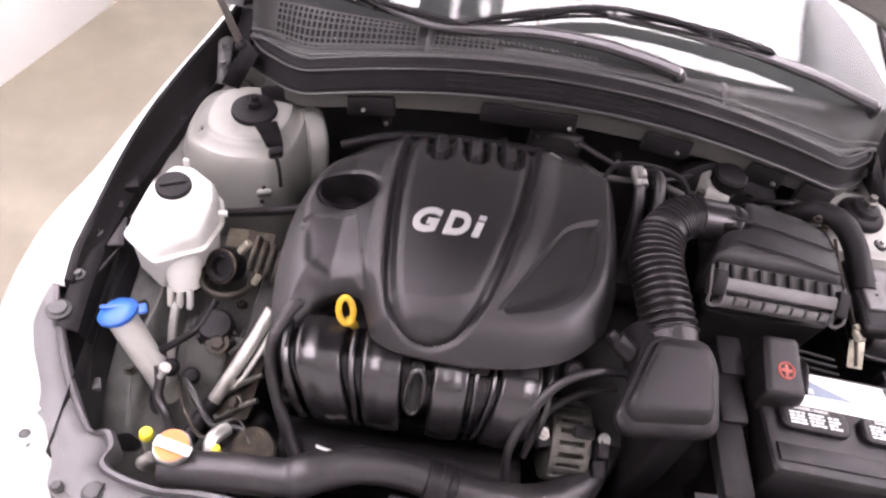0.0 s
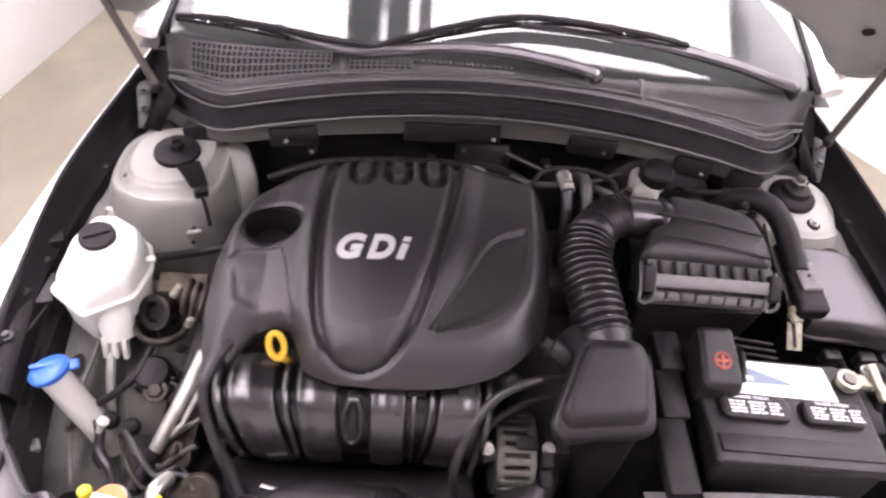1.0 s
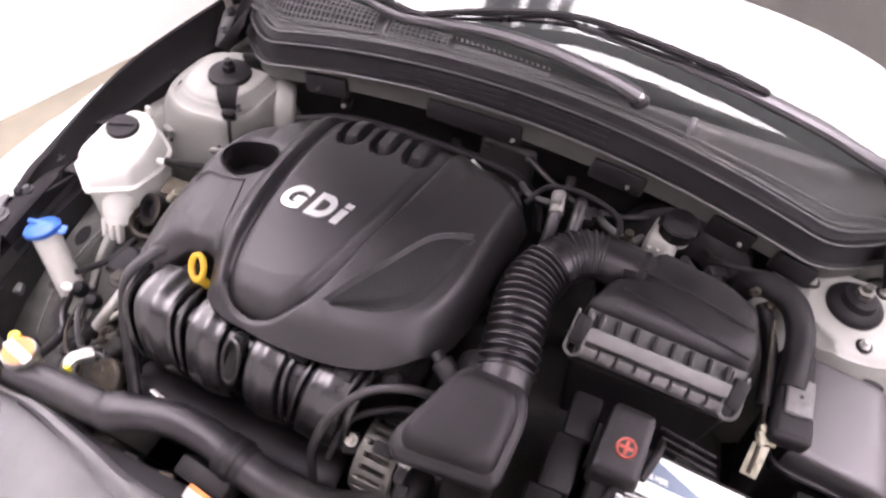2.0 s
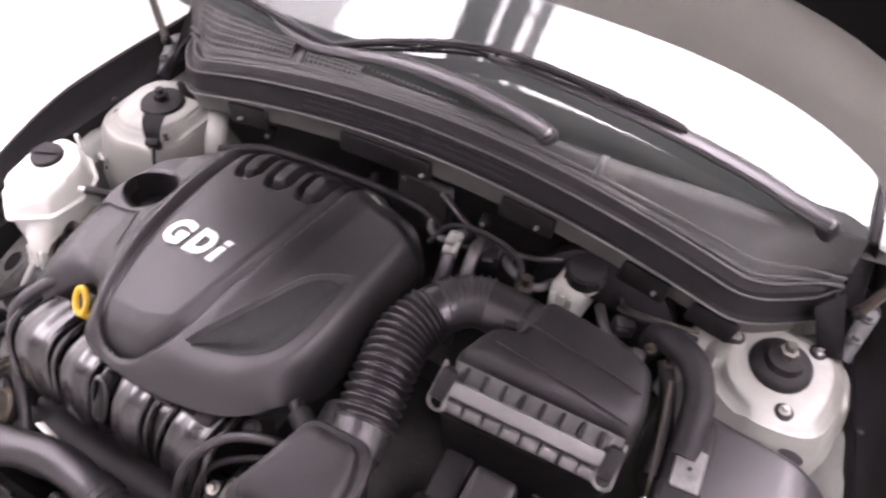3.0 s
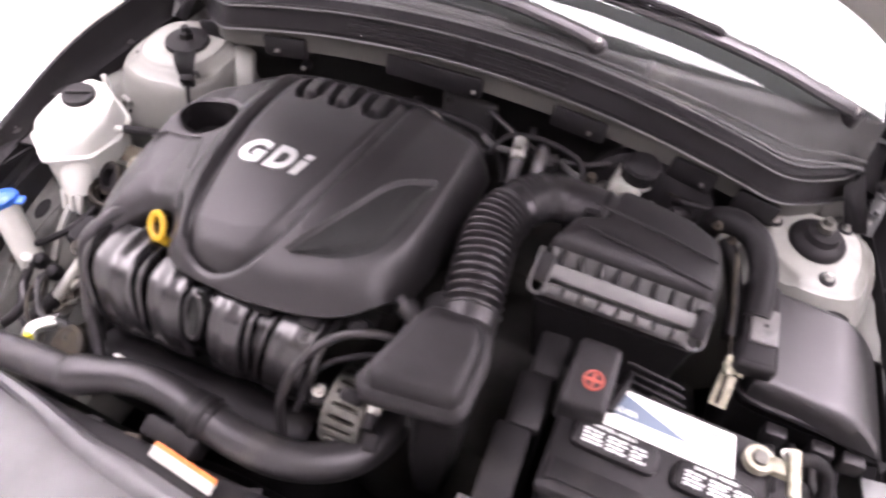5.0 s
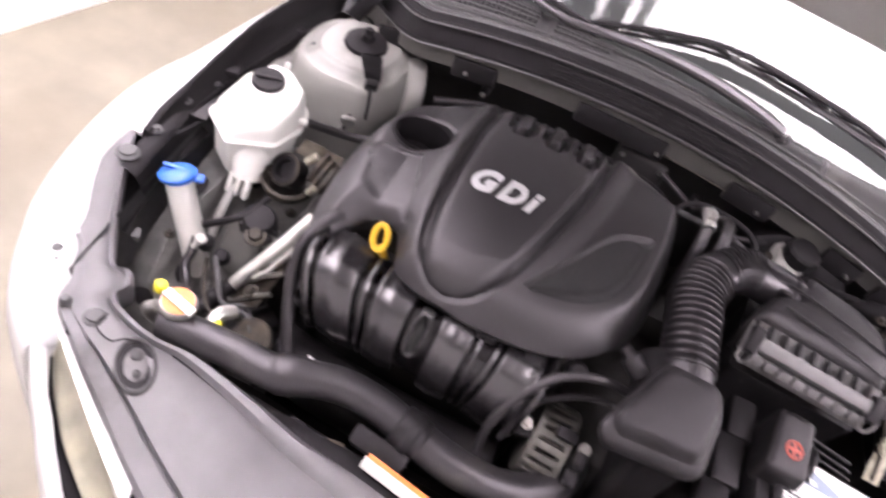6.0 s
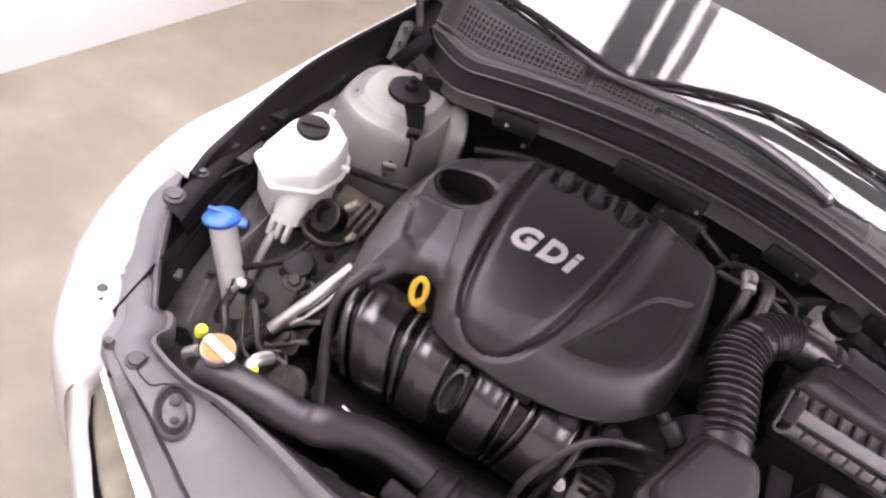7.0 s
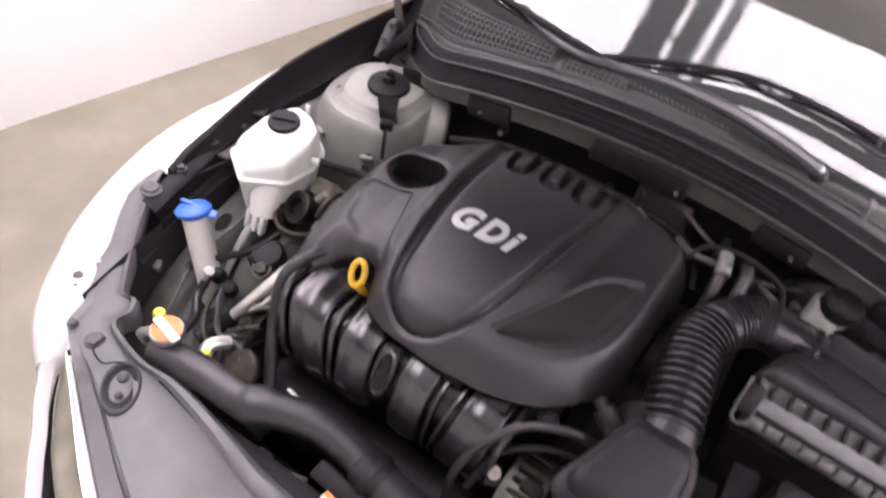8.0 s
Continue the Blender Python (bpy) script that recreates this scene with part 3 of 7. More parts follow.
def strut_tower(car, s):
    cx, cy = s * 0.572, 0.010
    loop = closed_spline([(cx - 0.125, cy + 0.0), (cx - 0.105, cy - 0.085), (cx - 0.02, cy - 0.125), (cx + 0.085, cy - 0.10),
                          (cx + 0.118, cy - 0.01), (cx + 0.10, cy + 0.09), (cx, cy + 0.12), (cx - 0.1, cy + 0.085)], 6)
    bm = bmesh.new()
    m = len(loop)
    mx, my = (s * 0.562, 0.012) if s < 0 else (0.564, 0.02)

    def roof(x, y, t, q):
        """The tower's top: a raised seat, a pressed groove, three pressed lobes, and a rounded shoulder."""
        z = 0.892 - 0.06 * (s * x - 0.548) + 0.05 * (y - cy)
        z += 0.003 * smooth(0.64, 0.52, t) - 0.003 * smooth(0.62, 0.68, t) * smooth(0.80, 0.74, t)
        z -= (0.004 if s < 0 else 0.009) * smooth(0.0, 0.35, math.cos(3 * q + 0.6)) * smooth(0.56, 0.62, t) * smooth(0.84, 0.76, t)
        round_off = 0.012 * smooth(0.60, 0.80, t) + 0.093 * smooth(0.76, 1.03, t) ** 1.2 + 0.003 * smooth(0.58, 0.6, t)
        fold = 0.003 * smooth(0.60, 0.70, t) + 0.104 * max(0.0, (t - 0.70) / 0.31)
        k = smooth(0.01, -0.03, y - my) if s > 0 else 0.0
        return z - round_off * (1 - k) - fold * k

    rings = []
    for t in (0.0, 0.3, 0.45, 0.53, 0.56, 0.58, 0.6, 0.62, 0.65, 0.68, 0.70, 0.72, 0.75, 0.78, 0.81, 0.84, 0.87, 0.90, 0.93, 0.96, 1.0):
        row = []
        for k, (lx, ly) in enumerate(loop):
            x, y = mx + (lx - mx) * max(t, 0.02), my + (ly - my) * max(t, 0.02)
            row.append(bm.verts.new((x, y, roof(x, y, t, math.atan2(y - my, s * (x - mx))))))
        rings.append(row)
    for grow, z in ((1.01, 0.775), (1.02, 0.75), (1.03, 0.70), (1.05, 0.50)):
        rings.append([bm.verts.new((cx + (lx - cx) * grow, cy + (ly - cy) * grow, z - 0.05 * (s * lx - 0.548) + 0.03 * (ly - cy))) for lx, ly in loop])
    for u, v in zip(rings, rings[1:]):
        for k in range(m):
            bm.faces.new((u[k], u[(k + 1) % m], v[(k + 1) % m], v[k]))
    bm.faces.new(rings[0])
    tower = part("strut_tower", bm, PAINT, car, "pale beige painted strut tower with dust")
    # rubber mount, its nut and the studs
    bm = bmesh.new()
    w = 0.84 if s < 0 else 0.93
    flat = [(0.046 * w, -0.004), (0.048 * w, 0.004), (0.046 * w, 0.009), (0.020, 0.013), (0.016, 0.013), (0, 0.013)]
    lathe(bm, flat if s < 0 else [(0.044 * w, -0.004), (0.046 * w, 0.004), (0.045 * w, 0.010), (0.040 * w, 0.015), (0.030 * w, 0.018), (0.026 * w, 0.028), (0.014, 0.031), (0, 0.031)], (mx, my, 0.893), (0.03 * s, -0.05, 1), 32)
    part("rubber_mount", bm, RUBBER, tower, "black rubber strut mount")
    bm = bmesh.new()
    lathe(bm, [(0, 0), (0.013, 0), (0.013, 0.011), (0.008, 0.013), (0.0075, 0.022), (0, 0.022)], (mx, my, 0.923 if s > 0 else 0.906), (0, 0, 1), 6)
    part("centre_nut", bm, ALU if s > 0 else DARK, tower, "steel strut nut")
    for a in (100, 215, 335):
        q = radians(a)
        x, y = s * (0.570 + 0.078 * math.cos(q)), 0.078 * math.sin(q)
        if s > 0:
            dx, dy = {100: (0.042, 0.052), 215: (-0.066, 0.014), 335: (0.022, -0.066)}[a]
            x, y = mx + dx, my + dy
            q = math.atan2(dy, dx)
            bm = bmesh.new()
            lathe(bm, [(0.012, -0.006), (0.0125, 0.0015), (0.010, 0.003), (0, 0.003)], (x, y, roof(x, y, 0.5, q)), (0.03, -0.05, 1), 16)
            part("stud_hole", bm, RUBBER, tower, "dark hole round a stud")
        bolt("stud", (x, y, roof(x, y, 0.7, q) - 0.001 if s < 0 else roof(x, y, 0.5, q) + 0.002), tower, 0.005, material=LINER if s < 0 else STEEL)
    # pressed ribs on the face
    for dx, dy, z in ((-0.052, -0.108, 0.805), (0.055, -0.100, 0.80)):
        bm = bmesh.new()
        box(bm, (cx - s * dx * -1, cy + dy, z), (0.026, 0.010, 0.05), 0.005, (35, 0, 20 * s * (1 if dx > 0 else -1)))
        tab = part("pressed_tab", bm, PAINT, tower)
        for k in (-1, 1):
            bm = bmesh.new()
            lathe(bm, [(0, 0), (0.004, 0), (0.004, 0.001), (0, 0.001)], (cx + s * dx, cy + dy - 0.0052 + 0.007 * k, z + 0.0035 + 0.0105 * k), (0, -0.82, 0.57), 10)
            part("tab_hole", bm, RUBBER, tab, "small dark hole")
    bm = bmesh.new()
    tube(bm, [(cx - s * 0.10, cy + 0.05, 0.885), (cx - s * 0.125, cy + 0.0, 0.85), (cx - s * 0.13, cy - 0.02, 0.76)], 0.02, 8, 5, flat=0.5)
    part("tower_seam", bm, PAINT, tower, "pale welded seam")
    if s > 0:
        for dx, dy, rr, sq in ((-0.047, -0.026, 0.015, 0.55), (0.058, 0.034, 0.017, 0.7), (0.052, -0.036, 0.012, 0.6), (-0.022, -0.052, 0.009, 0.5)):
            x, y = mx + dx, my + dy
            bm = bmesh.new()
            lathe(bm, [(rr, -0.002), (rr * 0.86, 0.0016), (rr * 0.6, 0.003), (0, 0.0032)], (x, y, roof(x, y, 0.66, math.atan2(dy, dx))), (0.03, -0.05, 1), 20, sq)
            part("pressed_pad", bm, PAINT, tower, "pressed stiffening boss")
    if s < 0:
        # a black sensor tab that hangs from the mount over the tower's shoulder, and its lead
        bm = bmesh.new()
        a, b, c, d = Vector((-0.549, -0.045, 0.912)), Vector((-0.514, -0.024, 0.912)), Vector((-0.492, -0.068, 0.893)), Vector((-0.519, -0.076, 0.893))
        sheet(bm, lambda u, v: a.lerp(b, u).lerp(d.lerp(c, u), v) + Vector((0.004, -0.008, 0.006)) * math.sin(3.14 * v), 6, 6, 0.008)
        box(bm, tuple((c + d) / 2 + Vector((0.002, -0.003, -0.008))), (0.024, 0.014, 0.026), 0.004, (25, 0, 25))
        tube(bm, [(-0.503, -0.077, 0.882), (-0.494, -0.092, 0.862), (-0.490, -0.098, 0.83)], 0.0035, 6, 4)
        single("tower_sensor", bm, DARK, "black sensor tab and lead on the strut tower", "sensor")


def a_pillar(car, s):
    bm = bmesh.new()
    pts = [windshield(s * 0.606, v) + Vector((s * 0.03, 0.004, 0.002)) for v in (0.0, 0.25, 0.5, 0.75, 1.0)]
    tube(bm, pts, 0.022, 10, 4, flat=0.8)
    part("a_pillar", bm, WHITE, car, "white windshield pillar")
    bm = bmesh.new()
    pts = [windshield(s * 0.606, v) + Vector((0, -0.002, 0.004)) for v in (0.0, 0.25, 0.5, 0.75, 1.0)]
    tube(bm, pts, 0.006, 8, 4)
    part("windshield_moulding", bm, DARK, car, "black windshield moulding")
    bm = bmesh.new()
    sheet(bm, lambda u, v: Vector((s * (0.603 + 0.032 * u * (1 - 0.65 * v)), 0.142 + 0.088 * v - 0.006 * u, 0.945 + 0.092 * v ** 0.85 - 0.018 * u * (1 - v) - 0.006 * math.sin(u * 3.1))), 8, 14, 0.004)
    sheet(bm, lambda u, v: Vector((s * (0.632 + 0.035 * u), 0.20 + 0.16 * v, 0.925 + 0.03 * v - 0.012 * u)), 4, 8, 0.004)
    part("corner_trim", bm, DARK, car, "black rubber corner trim")


def hood(car):
    """The raised hood: an outer skin, a pressed inner panel with holes, and a dark pad."""
    lift = radians(58)

    def skin(x, v, off=0.0):
        far = max(0.0, abs(x) - 0.605)
        y0, z0 = 0.135 + 0.07 * (min(abs(x), 0.605) / 0.66) ** 4 - 0.55 * far, 1.238 - 0.1135 * (min(abs(x), 0.605) / 0.56) ** 4 - 0.1 * far
        bow = 0.05 * math.sin(v * math.pi)
        n = Vector((0, math.sin(lift), math.cos(lift)))
        return Vector((x * (1 + 0.10 * v), y0 - math.cos(lift) * 0.98 * v, z0 + math.sin(lift) * 0.98 * v)) + n * (bow + off)

    bm = bmesh.new()
    sheet(bm, lambda u, v: skin(-0.692 + 1.384 * u, v, 0.02), 40, 20, 0.002)
    shell = part("hood", bm, WHITE, car, "raised white hood")
    bm = bmesh.new()

    def inner(u, v):
        x = -0.685 + 1.37 * u
        deep = 0.022 * (smooth(0.0, 0.02, v) - smooth(0.095, 0.115, v) + smooth(0.93, 0.96, v)) * smooth(0, 0.01, u) * smooth(1, 0.99, u)
        side = 0.022 * (smooth(0.1, 0.05, u) + smooth(0.9, 0.95, u)) * smooth(0.0, 0.03, u) * smooth(1.0, 0.97, u)
        return skin(x, v, 0.014 - max(deep, side))

    sheet(bm, inner, 60, 40, 0.002)
    pane = part("hood_inner_panel", bm, HOODP, shell, "pale beige pressed inner hood panel")
    bm = bmesh.new()
    sheet(bm, lambda u, v: skin(-0.53 + 1.06 * u, 0.162 + 0.72 * v, 0.002 - 0.012 * math.sin(math.pi * u) ** 0.3 * math.sin(math.pi * v) ** 0.3), 30, 20, 0.008)
    part("hood_pad", bm, DARK, shell, "black hood insulation pad")
    for s in (-1, 1):
        for x, v, r in ((0.600, 0.112, 0.009),):
            bm = bmesh.new()
            c = skin(s * x, v, -0.0165)
            n = Vector((0, -math.sin(lift), -math.cos(lift)))
            lathe(bm, [(0, 0.0), (r, 0.0), (r * 1.12, 0.001), (r * 1.2, 0.0), (r * 1.2, -0.004), (0, -0.004)], c, n, 18, 0.75)
            part("panel_hole", bm, RUBBER, pane, "dark oval hole")


def headlight(car, s):
    """The lamp's top as it lies between the shield and the bumper: a white strip for glare, the cream lens and a dark
    gap.
    """
    rows = (((-0.655, -0.652, 0.716), (-0.615, -0.678, 0.715), (-0.563, -0.712, 0.715), (-0.511, -0.743, 0.715), (-0.43, -0.79, 0.715)),
            ((-0.648, -0.664, 0.709), (-0.606, -0.693, 0.706), (-0.555, -0.728, 0.705), (-0.493, -0.770, 0.705), (-0.42, -0.815, 0.705)),
            ((-0.645, -0.676, 0.694), (-0.615, -0.709, 0.690), (-0.579, -0.740, 0.688), (-0.534, -0.771, 0.688), (-0.44, -0.828, 0.690)),
            ((-0.642, -0.690, 0.690), (-0.611, -0.729, 0.684), (-0.581, -0.760, 0.682), (-0.535, -0.804, 0.682), (-0.45, -0.862, 0.685)))
    lines = [spline([(-s * x, y, z) for x, y, z in row], 6) for row in rows]
    lines[2] = [p.lerp(q, 0.45) for p, q in zip(lines[2], lines[3])]

    def between(a, b, lift, bulge):
        def place(u, v):
            k = u * (len(a) - 1)
            i = min(int(k), len(a) - 2)
            return a[i].lerp(a[i + 1], k - i).lerp(b[i].lerp(b[i + 1], k - i), v) + Vector((0, 0, lift + bulge * math.sin(math.pi * v)))
        return place

    bm = bmesh.new()
    sheet(bm, between(lines[1], lines[2], -0.012, -0.004), 24, 6, 0.004)
    lamp = part("headlight", bm, HLBASE, car, "cream headlight with a clear lens")
    bm = bmesh.new()
    sheet(bm, between(lines[1], lines[2], 0.0, 0.003), 24, 6)
    part("lens", bm, LENS, lamp, "clear slightly yellowed lens").visible_shadow = False
    # glare of the ceiling lights along the lens, modelled as a white strip
    bm = bmesh.new()
    sheet(bm, between(lines[0], lines[1], 0.0, 0.002), 24, 5, 0.003)
    part("lens_glare", bm, WHITE, lamp, "white strip for the glare on the lens edge")
    bm = bmesh.new()
    sheet(bm, between(lines[2], lines[3], -0.004, -0.003), 24, 5, 0.003)
    part("lamp_gap", bm, DARK, lamp, "dark gap below the lamp")
    bm = bmesh.new()
    tube(bm, [p + Vector((0, 0, 0.001)) for p in lines[1][::3]], 0.0016, 6, 2)
    part("lens_rib", bm, CHROME, lamp, "thin bright lens rib")


def bumper(car):
    edge = [(-0.662, -0.692, 0.703), (-0.620, -0.737, 0.697), (-0.585, -0.768, 0.695), (-0.540, -0.810, 0.695), (-0.46, -0.868, 0.70), (-0.3, -0.915, 0.705), (0, -0.94, 0.71)]
    line = spline(edge + [(-p[0], *p[1:]) for p in edge[-2::-1]], 5)
    offs = [(a * 0.4 if a > 0.01 else a, b) for a, b in edge_offsets(1.0)]
    bm = bmesh.new()
    g = []
    for i, p in enumerate(line):
        d = line[min(i + 1, len(line) - 1)] - line[max(i - 1, 0)]
        out = Vector((d.y, -d.x, 0)).normalized()
        g.append([bm.verts.new(p + out * a + Vector((0, 0, b))) for a, b in offs])
    faces = [bm.faces.new((g[i][j], g[i + 1][j], g[i + 1][j + 1], g[i][j + 1])) for i in range(len(g) - 1) for j in range(len(offs) - 1)]
    bmesh.ops.solidify(bm, geom=faces, thickness=0.003)
    b = part("bumper", bm, WHITE, car, "glossy white bumper and wing edge")
    for s in (-1, 1):
        for x, y, z, r in ((-0.738, -0.563, 0.728, 0.009), (-0.728, -0.578, 0.724, 0.006)):
            bm = bmesh.new()
            lathe(bm, [(0, 0), (r, 0), (r, 0.003), (r * 0.6, 0.005), (0, 0.005)], (-s * x, y, z), (0, 0, 1), 12)
            part("push_clip", bm, LINER, b, "small dark push clip")


build_body()


# ---- cowl, seal and wipers ----
def build_cowl():
    t = thing("windshield_cowl", (0, 0.1, 1.0), "dark grey plastic cowl panel with grilles below the windshield", "car trim")
    xs = np.linspace(-0.60, 0.60, 61)

    def top(x, v):
        """The panel from the seal back to the glass."""
        a = Vector((x, min(seal_y(x) + 0.036, ws_base(x).y - 0.02), 1.054 - 0.29 * x * x))
        b = ws_base(x) + Vector((0, 0.0, 0.004))
        p = a.lerp(b, v)
        p.z += 0.012 * math.sin(v * math.pi) * smooth(0.62, 0.5, abs(x))
        return p

    bm = bmesh.new()
    sheet(bm, lambda u, v: top(-0.60 + 0.835 * u, v), 60, 10, 0.003)
    panel = part("panel", bm, COWL, t, angle=60)
    bm = bmesh.new()
    sheet(bm, lambda u, v: top(0.238 + 0.362 * u, v), 30, 10, 0.003)
    part("panel", bm, COWL_PALE, t, "end panel, paler grey for the sheen on it", angle=60)
    # raised seams between the panel's pieces
    for x in (-0.285, 0.235):
        bm = bmesh.new()
        tube(bm, [top(x + 0.006, v) + Vector((0, 0, 0.001)) for v in (0.05, 0.4, 0.75, 0.98)], 0.005, 8, 4, flat=0.6)
        part("seam", bm, COWL, panel)
    # grilles: slots with bars
    for x0, x1, v0, v1, nx in ((-0.55, -0.30, 0.15, 0.85, 26), (-0.27, -0.165, 0.12, 0.8, 11), (-0.15, 0.01, 0.08, 0.36, 17)):
        bm = bmesh.new()
        sheet(bm, lambda u, v: top(x0 + (x1 - x0) * u, v0 + (v1 - v0) * v) + Vector((0, 0, 0.0025)), 20, 4, 0.0)
        g = part("grille", bm, DARK, t, "dark cowl air grille")
        for k in range(nx + 1):
            x = x0 + (x1 - x0) * k / nx
            bm = bmesh.new()
            tube(bm, [top(x, v0 + (v1 - v0) * q) + Vector((0, 0, 0.003)) for q in (0, 0.5, 1)], 0.0017, 4, 2)
            part("bar", bm, COWL, g)
        for k in range(6):
            v = v0 + (v1 - v0) * k / 5
            bm = bmesh.new()
            tube(bm, [top(x0 + (x1 - x0) * q, v) + Vector((0, 0, 0.003)) for q in (0, 0.25, 0.5, 0.75, 1)], 0.0015, 4, 3)
            part("bar", bm, COWL, g)
    bm = bmesh.new()
    sheet(bm, lambda u, v: top(-0.165 + 0.175 * u, 0.62 + 0.26 * v) + Vector((0, 0, 0.0028)), 20, 3, 0.0)
    g = part("grille", bm, DARK, t, "slotted grille strip")
    for k in range(19):
        x = -0.162 + 0.17 * k / 18
        bm = bmesh.new()
        tube(bm, [top(x, 0.63) + Vector((0, 0, 0.0035)), top(x - 0.004, 0.87) + Vector((0, 0, 0.0035))], 0.0024, 4, 1)
        part("bar", bm, FLANGE, g)
    # long ridges on the front
    for v, r in ((0.06, 0.004), (0.2, 0.0025)):
        bm = bmesh.new()
        tube(bm, [top(x, v) + Vector((0, 0, 0.002)) for x in xs[::3]], r, 6, 3)
        part("ridge", bm, COWL, panel)

    # the rubber seal in front, with lips
    t = thing("cowl_seal", (0, 0.03, 0.98), "long black rubber hood seal with two lips along the cowl", "rubber seal")
    line = [Vector((x, seal_y(x), 1.014 - 0.29 * x * x)) for x in np.linspace(-0.606, 0.606, 75)]
    bm = bmesh.new()
    sweep(bm, line, [(0.004, -0.004), (0.010, 0.002), (0.002, 0.004), (-0.004, 0.02), (-0.010, 0.034), (-0.004, 0.037), (-0.002, 0.042), (-0.012, 0.041), (-0.018, 0.047), (-0.026, 0.050),
                     (-0.034, 0.046), (-0.036, 0.03), (-0.025, 0.0)])
    part("seal", bm, RUBBER, t)
    for o, up, r, m in ((0.011, 0.001, 0.0022, COWL), (-0.002, 0.040, 0.0018, COWL), (-0.026, 0.049, 0.0022, COWL)):
        bm = bmesh.new()
        tube(bm, [p + Vector((0, -o, up)) for p in line[::2]], r, 6, 2)
        part("lip", bm, m, t, "seal lip, lighter grey than the seal")
    for s in (-1, 1):
        bm = bmesh.new()
        ends = [Vector((s * 0.572, 0.085, 0.962)), Vector((s * 0.608, 0.145, 0.952)), Vector((s * 0.640, 0.078, 0.892)), Vector((s * 0.605, 0.068, 0.893))]
        sheet(bm, lambda u, v: ends[0].lerp(ends[1], u).lerp(ends[3].lerp(ends[2], u), v) + Vector((0, -0.012, 0.006)) * math.sin(3.14 * u) * math.sin(3.14 * v), 8, 8, 0.004)
        part("end_flap", bm, RUBBER, t, "black rubber end flap")
    for x0, x1 in ((-0.24, -0.04), (-0.02, 0.13)):
        for k in range(3):
            bm = bmesh.new()
            pts = [Vector((x, seal_y(x) - 0.0 + 0.004 * k - 0.001, 1.025 + 0.009 * k - 0.29 * x * x)) for x in np.linspace(x0, x1, 9)]
            tube(bm, pts, 0.0016, 5, 2)
            part("rib", bm, RUBBER, t)


def wiper(pivot, arm, blade, label):
    t = thing("wiper", pivot, label, "wiper", "windshield wipers")
    up = Vector((0, -0.35, 0.93))
    bm = bmesh.new()
    tube(bm, arm, lambda s: 0.0165 - 0.0075 * smooth(0.35, 0.85, s), 10, 8, flat=0.6)
    part("arm", bm, SATIN, t, "satin black wiper arm")
    bm = bmesh.new()
    lathe(bm, [(0, -0.02), (0.016, -0.02), (0.017, 0.004), (0.013, 0.010), (0, 0.012)], pivot, up, 20)
    cap = part("pivot_cap", bm, PLASTIC, t, "round wiper pivot")
    bm = bmesh.new()
    lathe(bm, [(0, 0.011), (0.007, 0.011), (0.007, 0.016), (0, 0.017)], pivot, up, 6)
    part("pivot_nut", bm, STEEL, cap, "bright pivot nut")
    line = spline(blade, 10)
    bm = bmesh.new()
    tube(bm, [p - up * 0.008 for p in line[::4]] , 0.0032, 6, 4)
    part("rubber_blade", bm, RUBBER, t, "thin rubber blade")
    bm = bmesh.new()
    n = len(line)
    tube(bm, [line[k] + up * (0.012 * math.sin(math.pi * k / (n - 1)) ** 0.6 + 0.002) for k in range(0, n, 4)], 0.0068, 6, 4, flat=0.7)
    part("blade_bridge", bm, DARK, t, "arched metal blade frame")
    for a, b in ((0.02, 0.26), (0.24, 0.5), (0.5, 0.76), (0.74, 0.98)):
        bm = bmesh.new()
        i, j = int(a * (n - 1)), int(b * (n - 1))
        pts = [line[int(i + (j - i) * q)] + up * (-0.006 + 0.012 * math.sin(math.pi * q)) for q in (0, 0.25, 0.5, 0.75, 1)]
        tube(bm, pts, 0.005, 6, 3, flat=0.7)
        part("claw", bm, DARK, t)
        for q in (0.0, 1.0):
            bm = bmesh.new()
            p = line[int(i + (j - i) * q)]
            box(bm, tuple(p - up * 0.004), (0.008, 0.010, 0.012), 0.002)
            part("clip", bm, DARK, t)


build_cowl()
wiper((0.152, 0.096, 1.066), [(0.152, 0.096, 1.074), (0.115, 0.099, 1.082), (0.06, 0.104, 1.088), (0.0, 0.112, 1.090), (-0.10, 0.116, 1.087), (-0.20, 0.100, 1.081), (-0.255, 0.094, 1.077), (-0.32, 0.112, 1.074), (-0.40, 0.152, 1.076)],
      [(-0.58, 0.188, 1.058), (-0.48, 0.163, 1.066), (-0.38, 0.138, 1.069), (-0.27, 0.112, 1.073), (-0.20, 0.102, 1.078)], "black wiper parked low on the glass")
wiper((0.545, 0.156, 1.038), [(0.545, 0.156, 1.046), (0.49, 0.158, 1.060), (0.415, 0.164, 1.078), (0.30, 0.168, 1.096), (0.20, 0.166, 1.106), (0.10, 0.166, 1.112), (0.02, 0.166, 1.115)],
      [(0.325, 0.168, 1.104), (0.20, 0.170, 1.113), (0.03, 0.168, 1.119), (-0.10, 0.142, 1.104), (-0.24, 0.106, 1.076)], "black wiper lying across the middle of the glass")


